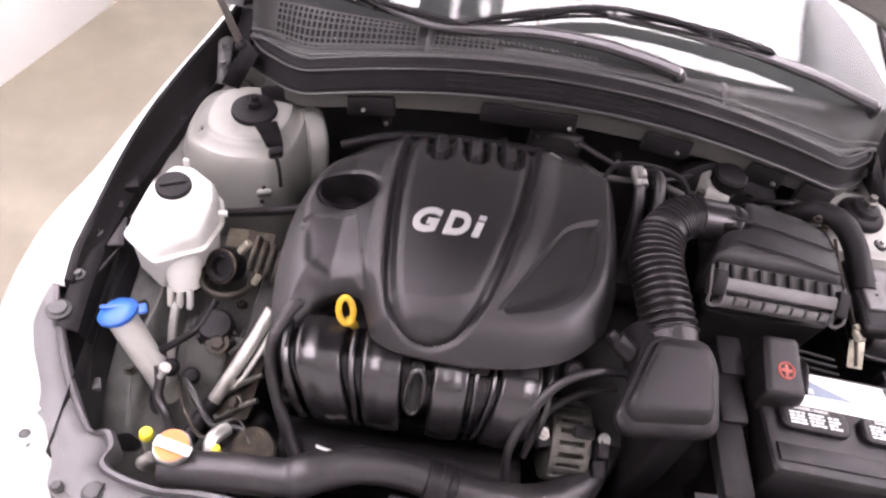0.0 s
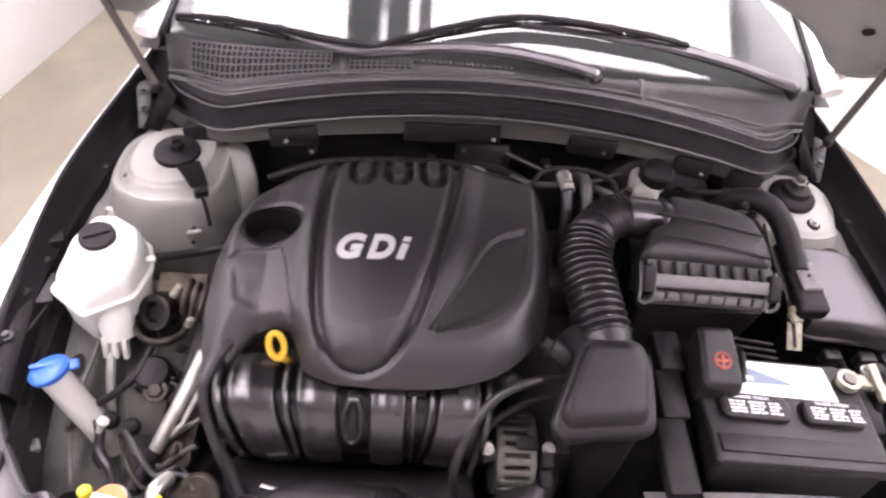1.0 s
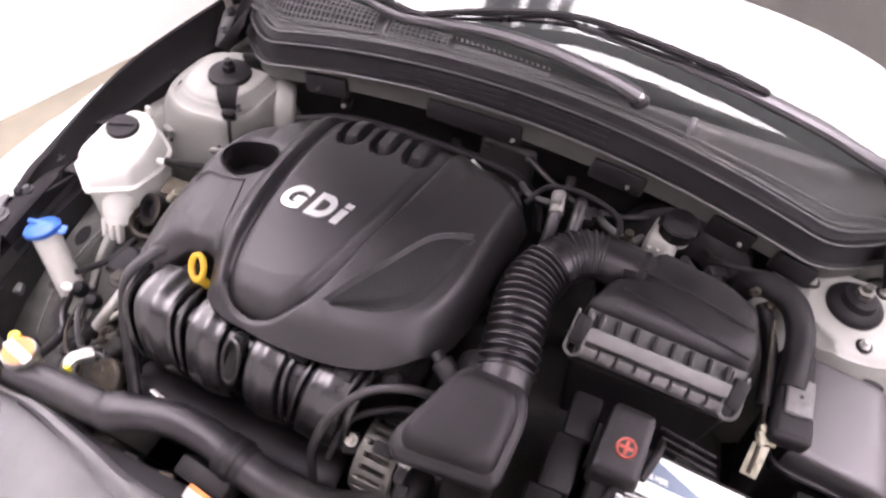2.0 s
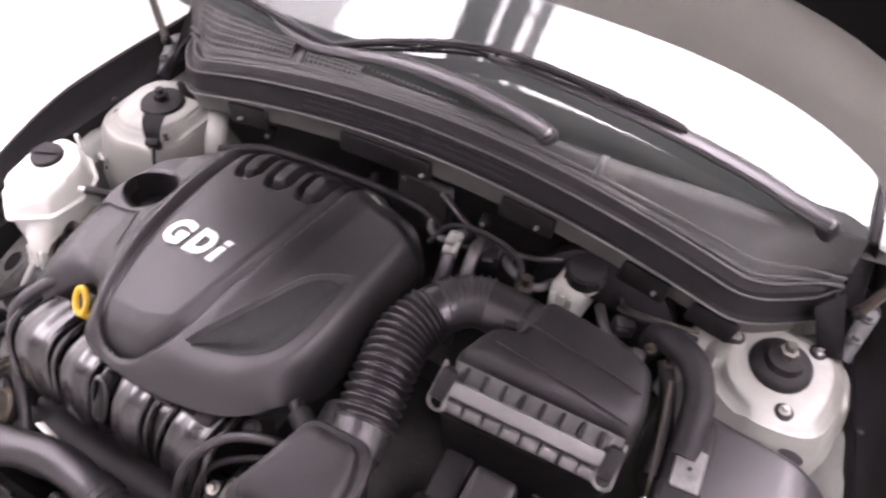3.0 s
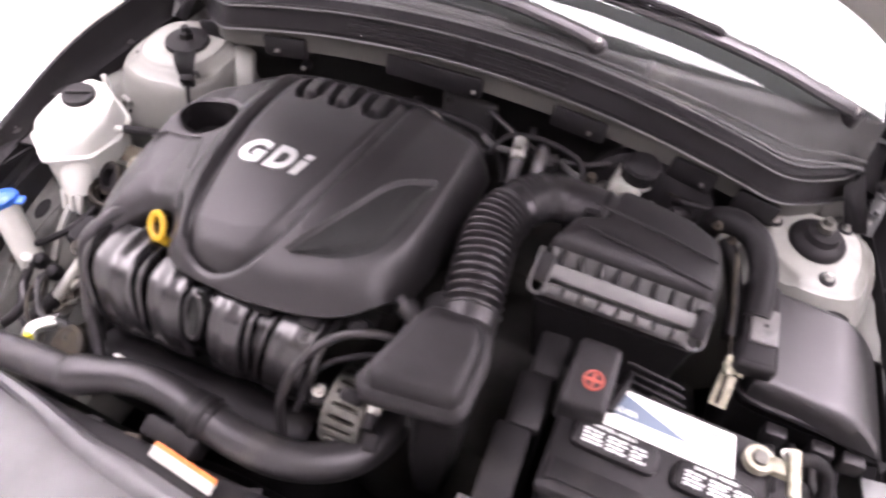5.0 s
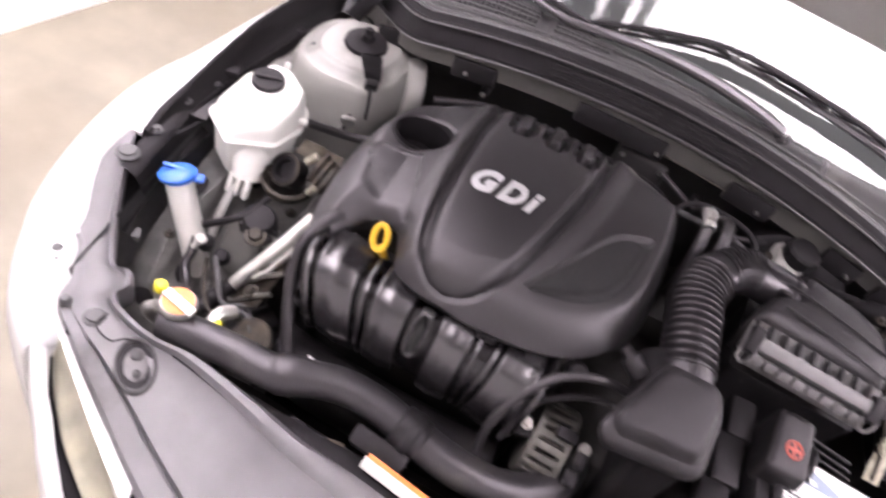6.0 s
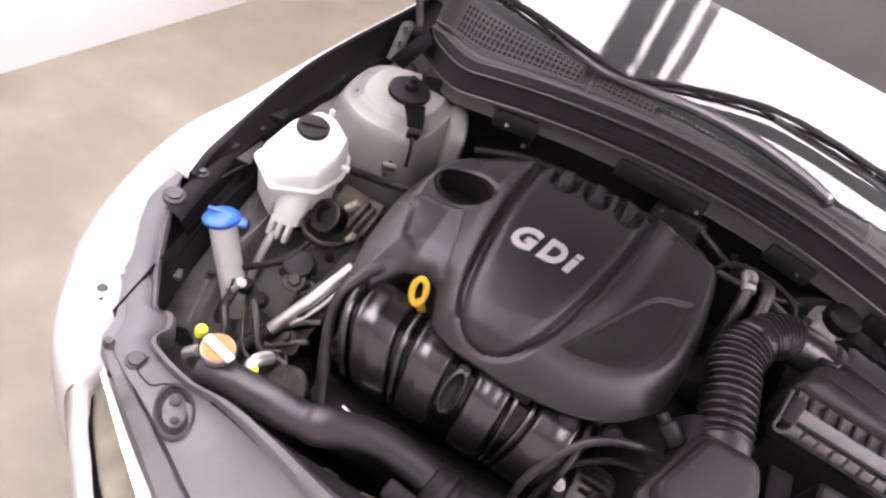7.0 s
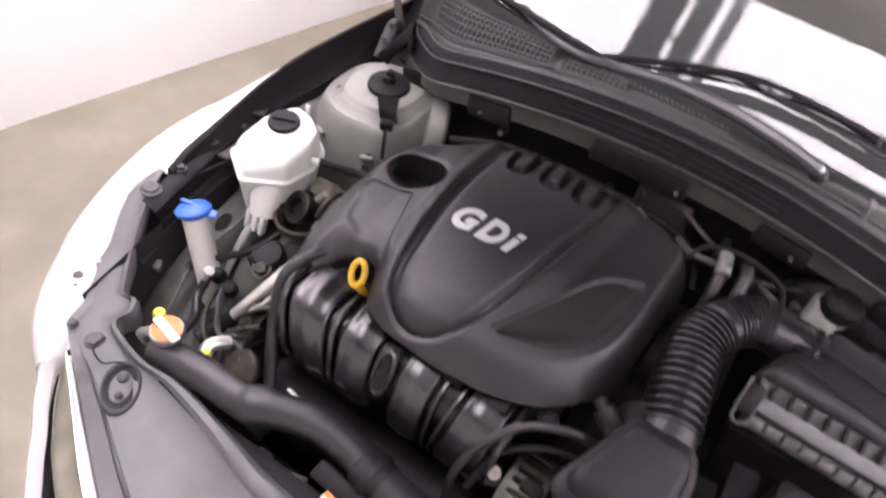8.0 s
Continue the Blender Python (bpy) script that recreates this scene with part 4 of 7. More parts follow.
def gas_strut(s):
    t = thing("gas_strut", (s * 0.62, 0.09, 0.96), "black gas strut holding the hood open", "gas strut", "hood gas struts")
    p, q = (Vector((0.623, 0.092, 0.975)), Vector((0.675, 0.112, 1.165))) if s > 0 else (Vector((-0.604, 0.091, 0.972)), Vector((-0.71, 0.153, 1.165)))
    bm = bmesh.new()
    cyl(bm, p.lerp(q, 0.03), p.lerp(q, 0.8), 0.007, seg=16)
    part("cylinder", bm, BROWNED, t, "black strut cylinder")
    bm = bmesh.new()
    cyl(bm, p.lerp(q, 0.8), q, 0.004, seg=12)
    part("rod", bm, DARK, t, "thin dark rod")
    for k in (0.0, 1.0):
        bm = bmesh.new()
        bmesh.ops.create_icosphere(bm, subdivisions=2, radius=0.010, matrix=Matrix.Translation(p.lerp(q, k)))
        part("ball_end", bm, DARK, t)


gas_strut(-1)
gas_strut(1)


# ---- plastic shield over the radiator ----
def build_shield():
    t = thing("radiator_shield", (0, -0.72, 0.70), "grey satin plastic shield over the radiator with clips and a recess", "car trim")
    left_in = [(-0.772, -0.345), (-0.748, -0.395), (-0.709, -0.466), (-0.673, -0.519), (-0.645, -0.55), (-0.622, -0.545), (-0.606, -0.566), (-0.612, -0.59), (-0.585, -0.605), (-0.522, -0.617), (-0.459, -0.612), (-0.365, -0.625), (-0.28, -0.642), (-0.197, -0.649), (-0.095, -0.662)]
    right_in = [(-x, y) for x, y in reversed(left_in)]
    left_out = [(-0.778, -0.35), (-0.783, -0.43), (-0.768, -0.510), (-0.724, -0.541), (-0.704, -0.570), (-0.686, -0.600), (-0.677, -0.634), (-0.657, -0.650), (-0.632, -0.667), (-0.60, -0.687), (-0.535, -0.728), (-0.44, -0.787), (-0.3, -0.858), (-0.12, -0.895)]
    right_out = [(-x, y) for x, y in reversed(left_out)]
    inn = spline([(*p, 0) for p in left_in + [(0, -0.667)] + right_in], 4)
    out = spline([(*p, 0) for p in left_out + [(0, -0.90)] + right_out], 4)

    def along(line, u):
        k = u * (len(line) - 1)
        i = min(int(k), len(line) - 2)
        return line[i].lerp(line[i + 1], k - i)

    def height(x, y):
        return 0.742 + 0.055 * smooth(-0.52, -0.36, y) + 0.006 * math.cos(x * 4)

    prof = [(0.0, -0.035), (0.002, 0.002), (0.06, 0.012), (0.13, 0.010), (0.17, -0.002), (0.24, 0.004), (0.45, 0.008), (0.65, 0.006), (0.80, 0.003), (0.808, -0.014), (0.83, -0.014), (0.838, -0.003), (0.97, -0.012), (1.0, -0.03)]
    bm = bmesh.new()
    g = []
    for i in range(161):
        a, b = along(inn, i / 160), along(out, i / 160)
        row = []
        for q, dz in prof:
            p = a.lerp(b, q)
            row.append(bm.verts.new((p.x, p.y, height(p.x, p.y) + dz * (smooth(0.0, 0.1, (a - b).length) if dz > 0 or q in (0.0, 1.0) else smooth(0.09, 0.15, (a - b).length)))))
        g.append(row)
    faces = [bm.faces.new((g[i][j], g[i + 1][j], g[i + 1][j + 1], g[i][j + 1])) for i in range(160) for j in range(len(prof) - 1)]
    bmesh.ops.solidify(bm, geom=faces, thickness=0.0025)
    part("panel", bm, SHIELD, t, angle=50)
    for s in (-1, 1):
        # oval recess with a latch pin
        c = Vector((s * 0.521, -0.668, height(0.52, -0.66)))
        bm = bmesh.new()
        loop = [(c.x + s * (-0.63 * 0.040 * math.cos(q) + 0.77 * 0.025 * math.sin(q)), c.y - 0.77 * 0.040 * math.cos(q) - 0.63 * 0.025 * math.sin(q)) for q in (2 * math.pi * k / 28 for k in range(28))]
        pillow(bm, loop, [(-0.004, c.z + 0.002), (-0.0025, c.z + 0.011), (0.0, c.z + 0.0125), (0.0025, c.z + 0.011), (0.005, c.z + 0.004)], cap=False, floor=False)
        oval = part("recess_rim", bm, LINER, t, "raised rim of an oval recess")
        bm = bmesh.new()
        pillow(bm, shrink(loop, 0.004), [(0, c.z - 0.001), (0.0, c.z + 0.0075), (0.006, c.z + 0.0078)])
        part("recess_floor", bm, DARK, oval, "dark recess floor")
        bm = bmesh.new()
        pillow(bm, shrink(loop, 0.0125), [(0, c.z + 0.004), (0.0, c.z + 0.0095), (0.003, c.z + 0.0105)])
        part("recess_pad", bm, FLANGE, oval, "grey pad in the recess")
        for dx, dy, r in ((0.008, 0.012, 0.009), (-0.010, -0.012, 0.006)):
            bm = bmesh.new()
            lathe(bm, [(0, 0), (r, 0), (r, 0.006), (r * 0.6, 0.009), (0, 0.010)], (c.x + s * dx, c.y + dy, c.z + 0.008), (0, 0, 1), 14)
            part("recess_pin", bm, LINER, oval)
        for x, y, r in ((0.612, -0.636, 0.011), (0.751, -0.394, 0.013), (0.66, -0.635, 0.006)):
            bm = bmesh.new()
            z = height(s * x, y) + 0.004
            lathe(bm, [(0, 0), (r * 1.4, 0), (r * 1.4, 0.003), (r, 0.005), (r * 0.95, 0.009), (0, 0.009)], (s * x, y, z), (0, 0, 1), 16)
            part("push_clip", bm, LINER, t, "dark grey push clip")
        bm = bmesh.new()
        tube(bm, [(s * 0.60, -0.625, 0.751), (s * 0.60, -0.648, 0.751), (s * 0.57, -0.658, 0.752), (s * 0.555, -0.645, 0.752), (s * 0.535, -0.638, 0.752)], 0.0014, 6, 5)
        part("moulded_groove", bm, RUBBER, t, "dark moulded groove")
        bm = bmesh.new()
        lathe(bm, [(0, 0), (0.0065, 0), (0.0065, 0.002), (0, 0.002)], (s * 0.628, -0.665, height(s * 0.628, -0.665) - 0.006), (0, 0, 1), 14)
        part("tab_hole", bm, RUBBER, t, "dark hole in the outer strip")


build_shield()


def build_fender_bracketry():
    """Small brackets and a wire along the left fender, ahead of the strut tower."""
    t = thing("fender_bracket", (-0.74, -0.2, 0.78), "dark bracket with bolts inside the front fender", "bracket")
    bm = bmesh.new()
    sheet(bm, lambda u, v: Vector((-0.765 + 0.045 * v + 0.05 * u * u * 0.4, -0.12 - 0.30 * u, 0.822 - 0.035 * u - 0.01 * v - 0.03 * smooth(0.6, 1, v))), 16, 6, 0.003)
    part("rail_cover", bm, PLASTIC, t)
    for q in ((-0.742, -0.19, 0.815), (-0.75, -0.25, 0.808), (-0.748, -0.33, 0.796)):
        bolt("bolt", q, t, 0.007, material=LINER)
    bm = bmesh.new()
    box(bm, (-0.738, -0.155, 0.825), (0.05, 0.035, 0.028), 0.005, (0, 0, 20))
    part("relay_block", bm, DARK, t, "small black relay block")
    bm = bmesh.new()
    box(bm, (-0.725, -0.235, 0.80), (0.03, 0.055, 0.006), 0.002, (10, 0, 12))
    part("pale_tab", bm, PLASTIC, t, "dark metal tab")
    bm = bmesh.new()
    tube(bm, [(-0.70, -0.20, 0.79), (-0.722, -0.29, 0.786), (-0.731, -0.33, 0.786)], 0.003, 6, 6)
    part("edge_wire", bm, DARK, t)


build_fender_bracketry()


# ---- engine and its cover ----
def dist_to(poly, x, y, closed=True):
    """Distance from arrays x, y to a polygon's line, and whether they lie inside."""
    pts = np.array(poly)
    a = pts if closed else pts[:-1]
    b = np.roll(pts, -1, 0) if closed else pts[1:]
    best = np.full(x.shape, 9.0)
    inside = np.zeros(x.shape, bool)
    nx, ny = x.copy(), y.copy()
    for (ax, ay), (bx, by) in zip(a, b):
        dx, dy = bx - ax, by - ay
        t = np.clip(((x - ax) * dx + (y - ay) * dy) / max(dx * dx + dy * dy, 1e-12), 0, 1)
        px, py = ax + t * dx, ay + t * dy
        d = np.hypot(x - px, y - py)
        near = d < best
        nx, ny = np.where(near, px, nx), np.where(near, py, ny)
        best = np.minimum(best, d)
        if closed:
            inside ^= ((ay > y) != (by > y)) & (x < (bx - ax) * (y - ay) / (by - ay + 1e-12) + ax)
    return best, inside, nx, ny


def ramp(a, b, v):
    t = np.clip((v - a) / (b - a), 0, 1)
    return t * t * (3 - 2 * t)


COVER_EDGE = [(-0.262, -0.438), (-0.232, -0.445), (-0.16, -0.450), (-0.08, -0.443), (-0.03, -0.430), (0.002, -0.413), (0.028, -0.388), (0.051, -0.350), (0.065, -0.30), (0.071, -0.22),
              (0.073, -0.15), (0.070, -0.106), (0.044, -0.080), (0.006, -0.064), (-0.04, -0.055), (-0.09, -0.052), (-0.19, -0.05), (-0.30, -0.058), (-0.36, -0.078), (-0.407, -0.130), (-0.434, -0.22),
              (-0.441, -0.31), (-0.434, -0.395), (-0.416, -0.430), (-0.399, -0.424), (-0.387, -0.400), (-0.368, -0.373), (-0.340, -0.361), (-0.313, -0.372), (-0.298, -0.402), (-0.287, -0.425)]
OIL_HOLE = [(-0.360 + 0.045 * math.cos(q), -0.201 + 0.038 * math.sin(q)) for q in (2 * math.pi * k / 60 for k in range(60))]
VEE = [(-0.272, -0.05), (-0.284, -0.15), (-0.285, -0.25), (-0.280, -0.33), (-0.270, -0.385), (-0.250, -0.420), (-0.212, -0.433), (-0.176, -0.425), (-0.154, -0.400), (-0.136, -0.360), (-0.115, -0.29), (-0.096, -0.21), (-0.083, -0.12), (-0.078, -0.05)]
CREASE = [(p.x, p.y) for p in spline([(-0.122, -0.386, 0), (-0.098, -0.347, 0), (-0.071, -0.303, 0), (-0.045, -0.258, 0), (-0.028, -0.236, 0), (-0.003, -0.221, 0), (0.022, -0.211, 0)], 6)]
SCOOP = CREASE + [(0.026, -0.235), (0.016, -0.29), (-0.004, -0.342), (-0.047, -0.372), (-0.09, -0.387)]
CREASE_L = [(p.x, p.y) for p in spline([(-0.418, -0.268, 0), (-0.404, -0.252, 0), (-0.385, -0.252, 0), (-0.345, -0.250, 0), (-0.337, -0.256, 0), (-0.322, -0.312, 0), (-0.305, -0.366, 0)], 6)]
SCOOP_L = CREASE_L + [(-0.33, -0.353), (-0.37, -0.35), (-0.404, -0.335)]
VEE = [(p.x, p.y) for p in spline([(x, y, 0) for x, y in VEE], 5)]
TEETH = (-0.230, -0.174, -0.118)


def cover_base(x, y):
    """The cover's main form: level at the rear, falling to the front and to the oil filler's side."""
    far = np.maximum(0, -0.16 - x)
    return 0.989 - 0.75 * np.maximum(0, -0.15 - y) ** 2 - np.where(far < 0.2, 0.95 * far ** 2, 0.038 + 0.1 * (far - 0.2))


def cover_height(x, y, edge):
    z = cover_base(x, y)
    # the rolled rim: shallow at the filler's side, a steep wall beside the intake hose
    wall = ramp(-0.03, 0.035, x) * ramp(-0.40, -0.34, y) * ramp(-0.07, -0.10, y)
    reach = 0.048 - 0.022 * ramp(0.10, 0.04, np.hypot(x + 0.31, y + 0.40)) - 0.026 * ramp(0.10, 0.06, np.hypot(x + 0.360, y + 0.2)) - 0.012 * wall
    z -= (0.027 + 0.040 * wall) * (1 - np.clip(edge / reach, 0, 1)) ** (2.0 - 0.45 * wall)
    d = dist_to(VEE, x, y, False)[0]
    area = dist_to(VEE, x, y)[1]
    # the shoulder outside the shield-shaped panel, the groove round it, and the panel's bent tip
    z += np.where(area, 0.0, 0.008 * ramp(0.004, 0.012, d) * (1 - ramp(0.014, np.where(x < -0.2, 0.034, 0.05), d)) * ramp(-0.43, -0.27, y))
    z -= 0.0085 * (1 - ramp(0.0, 0.0115, d))
    tip = -0.382 + 0.9 * np.maximum(0, x + 0.20) * 0.35
    z += np.where(area, 0.003 * ramp(0.006, 0.02, d) - 0.26 * np.maximum(0, tip - y), 0)
    d, area, _, _ = dist_to(SCOOP, x, y)
    crease = dist_to(CREASE, x, y, False)[0]
    z -= np.where(area, 0.0085 * ramp(0.0, 0.004, crease) * (1 - ramp(0.02, 0.10, crease)) * ramp(0.0, 0.02, d + np.maximum(0, 0.02 - crease)), 0)
    d, area, _, _ = dist_to(SCOOP_L, x, y)
    crease = dist_to(CREASE_L, x, y, False)[0]
    z -= np.where(area, 0.004 * ramp(0.0, 0.003, crease) * (1 - ramp(0.03, 0.12, crease)) * ramp(0.0, 0.015, d + np.maximum(0, 0.015 - crease)), 0)
    d = dist_to(OIL_HOLE, x, y)[0]
    z -= 0.003 * (1 - ramp(0.0, 0.006, d))
    for cx in TEETH:
        u = [(cx - 0.016, -0.04), (cx - 0.016, -0.118), (cx - 0.009, -0.131), (cx + 0.009, -0.131), (cx + 0.016, -0.118), (cx + 0.016, -0.04)]
        d = dist_to(u, x, y, False)[0]
        z -= 0.016 * (1 - ramp(0.003, 0.008, d))
        z += 0.004 * (1 - ramp(0.009, 0.014, np.abs(x - cx))) * ramp(-0.128, -0.12, y)
    return z


def build_cover():
    t = thing("engine_cover", (-0.185, -0.27, 0.9), "satin black plastic engine cover with silver lettering", "engine cover")
    edge = closed_spline(COVER_EDGE, 5)
    step = 0.0022
    xs, ys = np.arange(-0.450, 0.080, step), np.arange(-0.47, -0.036, step)
    X, Y = np.meshgrid(xs, ys, indexing="ij")
    d, inside, nx, ny = dist_to(edge, X, Y)
    hd, hin, hx, hy = dist_to(OIL_HOLE, X, Y)
    keep = (inside & ~hin)
    cell = keep[:-1, :-1] & keep[1:, :-1] & keep[:-1, 1:] & keep[1:, 1:]
    used = np.zeros(X.shape, bool)
    for a in (0, 1):
        for b in (0, 1):
            used[a : a + cell.shape[0], b : b + cell.shape[1]] |= cell
    # a rim vertex is one that lacks a cell round it; it moves onto the nearest edge
    full = np.zeros(X.shape, int)
    for a in (0, 1):
        for b in (0, 1):
            full[a : a + cell.shape[0], b : b + cell.shape[1]] += cell
    rim = used & (full < 4)
    toward_hole = rim & (hd < d)
    X = np.where(rim, np.where(toward_hole, hx, nx), X)
    Y = np.where(rim, np.where(toward_hole, hy, ny), Y)
    d = np.where(rim & ~toward_hole, 0.0, d)
    Z = cover_height(X, Y, d)
    bm = bmesh.new()
    vs = {}
    for i, j in zip(*np.nonzero(used)):
        vs[i, j] = bm.verts.new((X[i, j], Y[i, j], Z[i, j]))
    for i, j in zip(*np.nonzero(cell)):
        bm.faces.new((vs[i, j], vs[i + 1, j], vs[i + 1, j + 1], vs[i, j + 1]))
    low = [e for e in bm.edges if len(e.link_faces) == 1]
    r = bmesh.ops.extrude_edge_only(bm, edges=low)
    for v in [g for g in r["geom"] if isinstance(g, bmesh.types.BMVert)]:
        v.co.z -= 0.02
        hole = (v.co.x + 0.360) ** 2 + (v.co.y + 0.201) ** 2 < 0.056 ** 2
        v.co.x += 0 if hole else (-0.008 if v.co.x > -0.185 else 0.008)
        v.co.y += 0 if hole else (0.010 if v.co.y < -0.3 else -0.008)
    shell = part("shell", bm, COVER, t, angle=45)
    for line, name in ((CREASE, "crease_edge"), (CREASE_L, "crease_edge")):
        bm = bmesh.new()
        pts = [(x, y, float(cover_height(np.array([x]), np.array([y]), np.array([0.06]))[0]) + 0.0004) for x, y in line[:-4:3]]
        tube(bm, pts, 0.0014, 6, 3)
        part(name, bm, COVER, shell)
    # dotted mesh inset in the scoop
    def skin(x, y, up):
        return Vector((x, y, float(cover_height(np.array([x]), np.array([y]), np.array([0.06]))[0]) + up))

    bm = bmesh.new()
    low = [(-0.110, -0.3845), (-0.078, -0.3825), (-0.040, -0.371), (-0.006, -0.346), (0.012, -0.305), (0.020, -0.262), (0.021, -0.230)]
    upper, lower = spline([(x + 0.004, y - 0.002, 0) for x, y in CREASE[1:33:4]], 4), spline([(x, y, 0) for x, y in low], 4)

    def inset_at(u, v):
        a, b = upper[int(u * (len(upper) - 1))], lower[int(u * (len(lower) - 1))]
        q = a.lerp(b, v)
        return skin(q.x, q.y, 0.0008)

    sheet(bm, inset_at, 28, 14)
    mesh_back = part("vent_inset", bm, VENT, t, "matt black mesh inset")
    bm = bmesh.new()
    for i in range(38):
        for j in range(48):
            x, y = -0.130 + 0.0042 * i + (0.0021 if j % 2 else 0), -0.400 + 0.004 * j
            dd, ins, _, _ = dist_to([(q.x, q.y) for q in upper] + [(q.x, q.y) for q in lower[::-1]], np.array([x]), np.array([y]))
            if ins[0] and dd[0] > 0.002:
                c = skin(x, y, 0.001)
                v = [bm.verts.new(c + Vector(o)) for o in ((-0.0013, 0, 0), (0, -0.0013, 0), (0.0013, 0, 0), (0, 0.0013, 0), (0, 0, 0.0012))]
                for k in range(4):
                    bm.faces.new((v[k], v[(k + 1) % 4], v[4]))
    part("mesh_dots", bm, COVER, mesh_back, "raised dots of the mesh")["kind"] = "stuff"
    # lettering
    def lettering(v, x):
        px = x + v.x
        py = -0.284 + v.y - 0.04 * (px + 0.21)
        return Vector((px, py, float(cover_base(px, py)) + 0.0045 + v.z))

    x = -0.257
    for ch, w in (("G", 0.046), ("D", 0.044)):
        cu = bpy.data.curves.new("lettering", "FONT")
        cu.body, cu.size, cu.extrude, cu.shear, cu.offset = ch, 0.047, 0.0012, 0.28, 0.0022
        tmp = new("lettering", cu)
        me = bpy.data.meshes.new_from_object(tmp.evaluated_get(bpy.context.evaluated_depsgraph_get()))
        bpy.data.objects.remove(tmp)
        bm = bmesh.new()
        bm.from_mesh(me)
        wide = max(v.co.x for v in bm.verts) - min(v.co.x for v in bm.verts)
        left = min(v.co.x for v in bm.verts)
        for v in bm.verts:
            v.co = lettering(Vector(((v.co.x - left) * (w - 0.004) / wide, v.co.y * 1.16, v.co.z)), x)
        part("letter", bm, SILVER, t, "raised silver letter")
        x += w - 0.002
    bm = bmesh.new()
    for y0, y1 in ((0.0, 0.026), (0.0305, 0.0385)):
        vs = [bm.verts.new(lettering(Vector((a + 0.28 * b, b, h)), x)) for h in (-0.0012, 0.0012) for a, b in ((0, y0), (0.0105, y0), (0.0105, y1), (0, y1))]
        for q in ((4, 5, 6, 7), (0, 1, 5, 4), (1, 2, 6, 5), (2, 3, 7, 6), (3, 0, 4, 7)):
            bm.faces.new([vs[k] for k in q])
    part("letter", bm, SILVER, t, "raised silver letter")
    bm = bmesh.new()
    lathe(bm, [(0.046, 0.055), (0.045, 0.0), (0.0, 0.0)], (-0.360, -0.203, 0.893), (0, 0, 1), 32, 0.79)
    part("filler_well", bm, RUBBER, t, "dark well below the filler hole")
    # oil filler below the hole
    bm = bmesh.new()
    lathe(bm, [(0.036, 0.002), (0.034, 0.002), (0.034, 0.016), (0.031, 0.02), (0.012, 0.021), (0, 0.021)], (-0.363, -0.203, 0.885), (0, 0, 1), 28)
    box(bm, (-0.363, -0.203, 0.908), (0.05, 0.012, 0.012), 0.003, (0, 0, 25))
    single("oil_filler_cap", bm, DARK, "black oil filler cap down in the cover's hole", "cap")
    for x in TEETH:
        bm = bmesh.new()
        lathe(bm, [(0, 0), (0.0045, 0), (0.0045, 0.004), (0.002, 0.006), (0, 0.006)], (x, -0.134, 0.974), (0.1, -0.3, 1), 12)
        part("pin", bm, STEEL, shell, "bright metal pin")
    bm = bmesh.new()
    box(bm, (-0.040, -0.064, 0.972), (0.022, 0.008, 0.006), 0.002, (0, 10, -25))
    part("bright_tab", bm, STEEL, shell, "bright metal tab at the rear edge")


build_cover()


def build_engine():
    t = thing("engine_block", (-0.18, -0.25, 0.45), "grimy dark engine block under the cover", "engine")
    bm = bmesh.new()
    box(bm, (-0.19, -0.25, 0.62), (0.40, 0.28, 0.42), 0.02)
    part("block", bm, ENGINE, t)
    bm = bmesh.new()
    box(bm, (-0.185, -0.215, 0.85), (0.42, 0.27, 0.05), 0.015)
    part("valve_cover", bm, ENGINE, t)
    bm = bmesh.new()
    box(bm, (0.16, -0.30, 0.62), (0.30, 0.34, 0.30), 0.04)
    box(bm, (0.10, -0.10, 0.72), (0.2, 0.16, 0.2), 0.03)
    part("gearbox", bm, ENGINE, t, "grimy gearbox housing")
    # front face: timing side brackets
    bm = bmesh.new()
    box(bm, (-0.435, -0.30, 0.60), (0.10, 0.22, 0.36), 0.02)
    case = part("timing_case", bm, ENGINE, t, "grimy timing case with ribs")
    for k in range(6):
        bm = bmesh.new()
        box(bm, (-0.478 + 0.008 * (k % 2), -0.40 + 0.035 * k, 0.70 - 0.03 * (k % 3)), (0.03, 0.02, 0.10), 0.004)
        part("case_rib", bm, ENGINE, case)


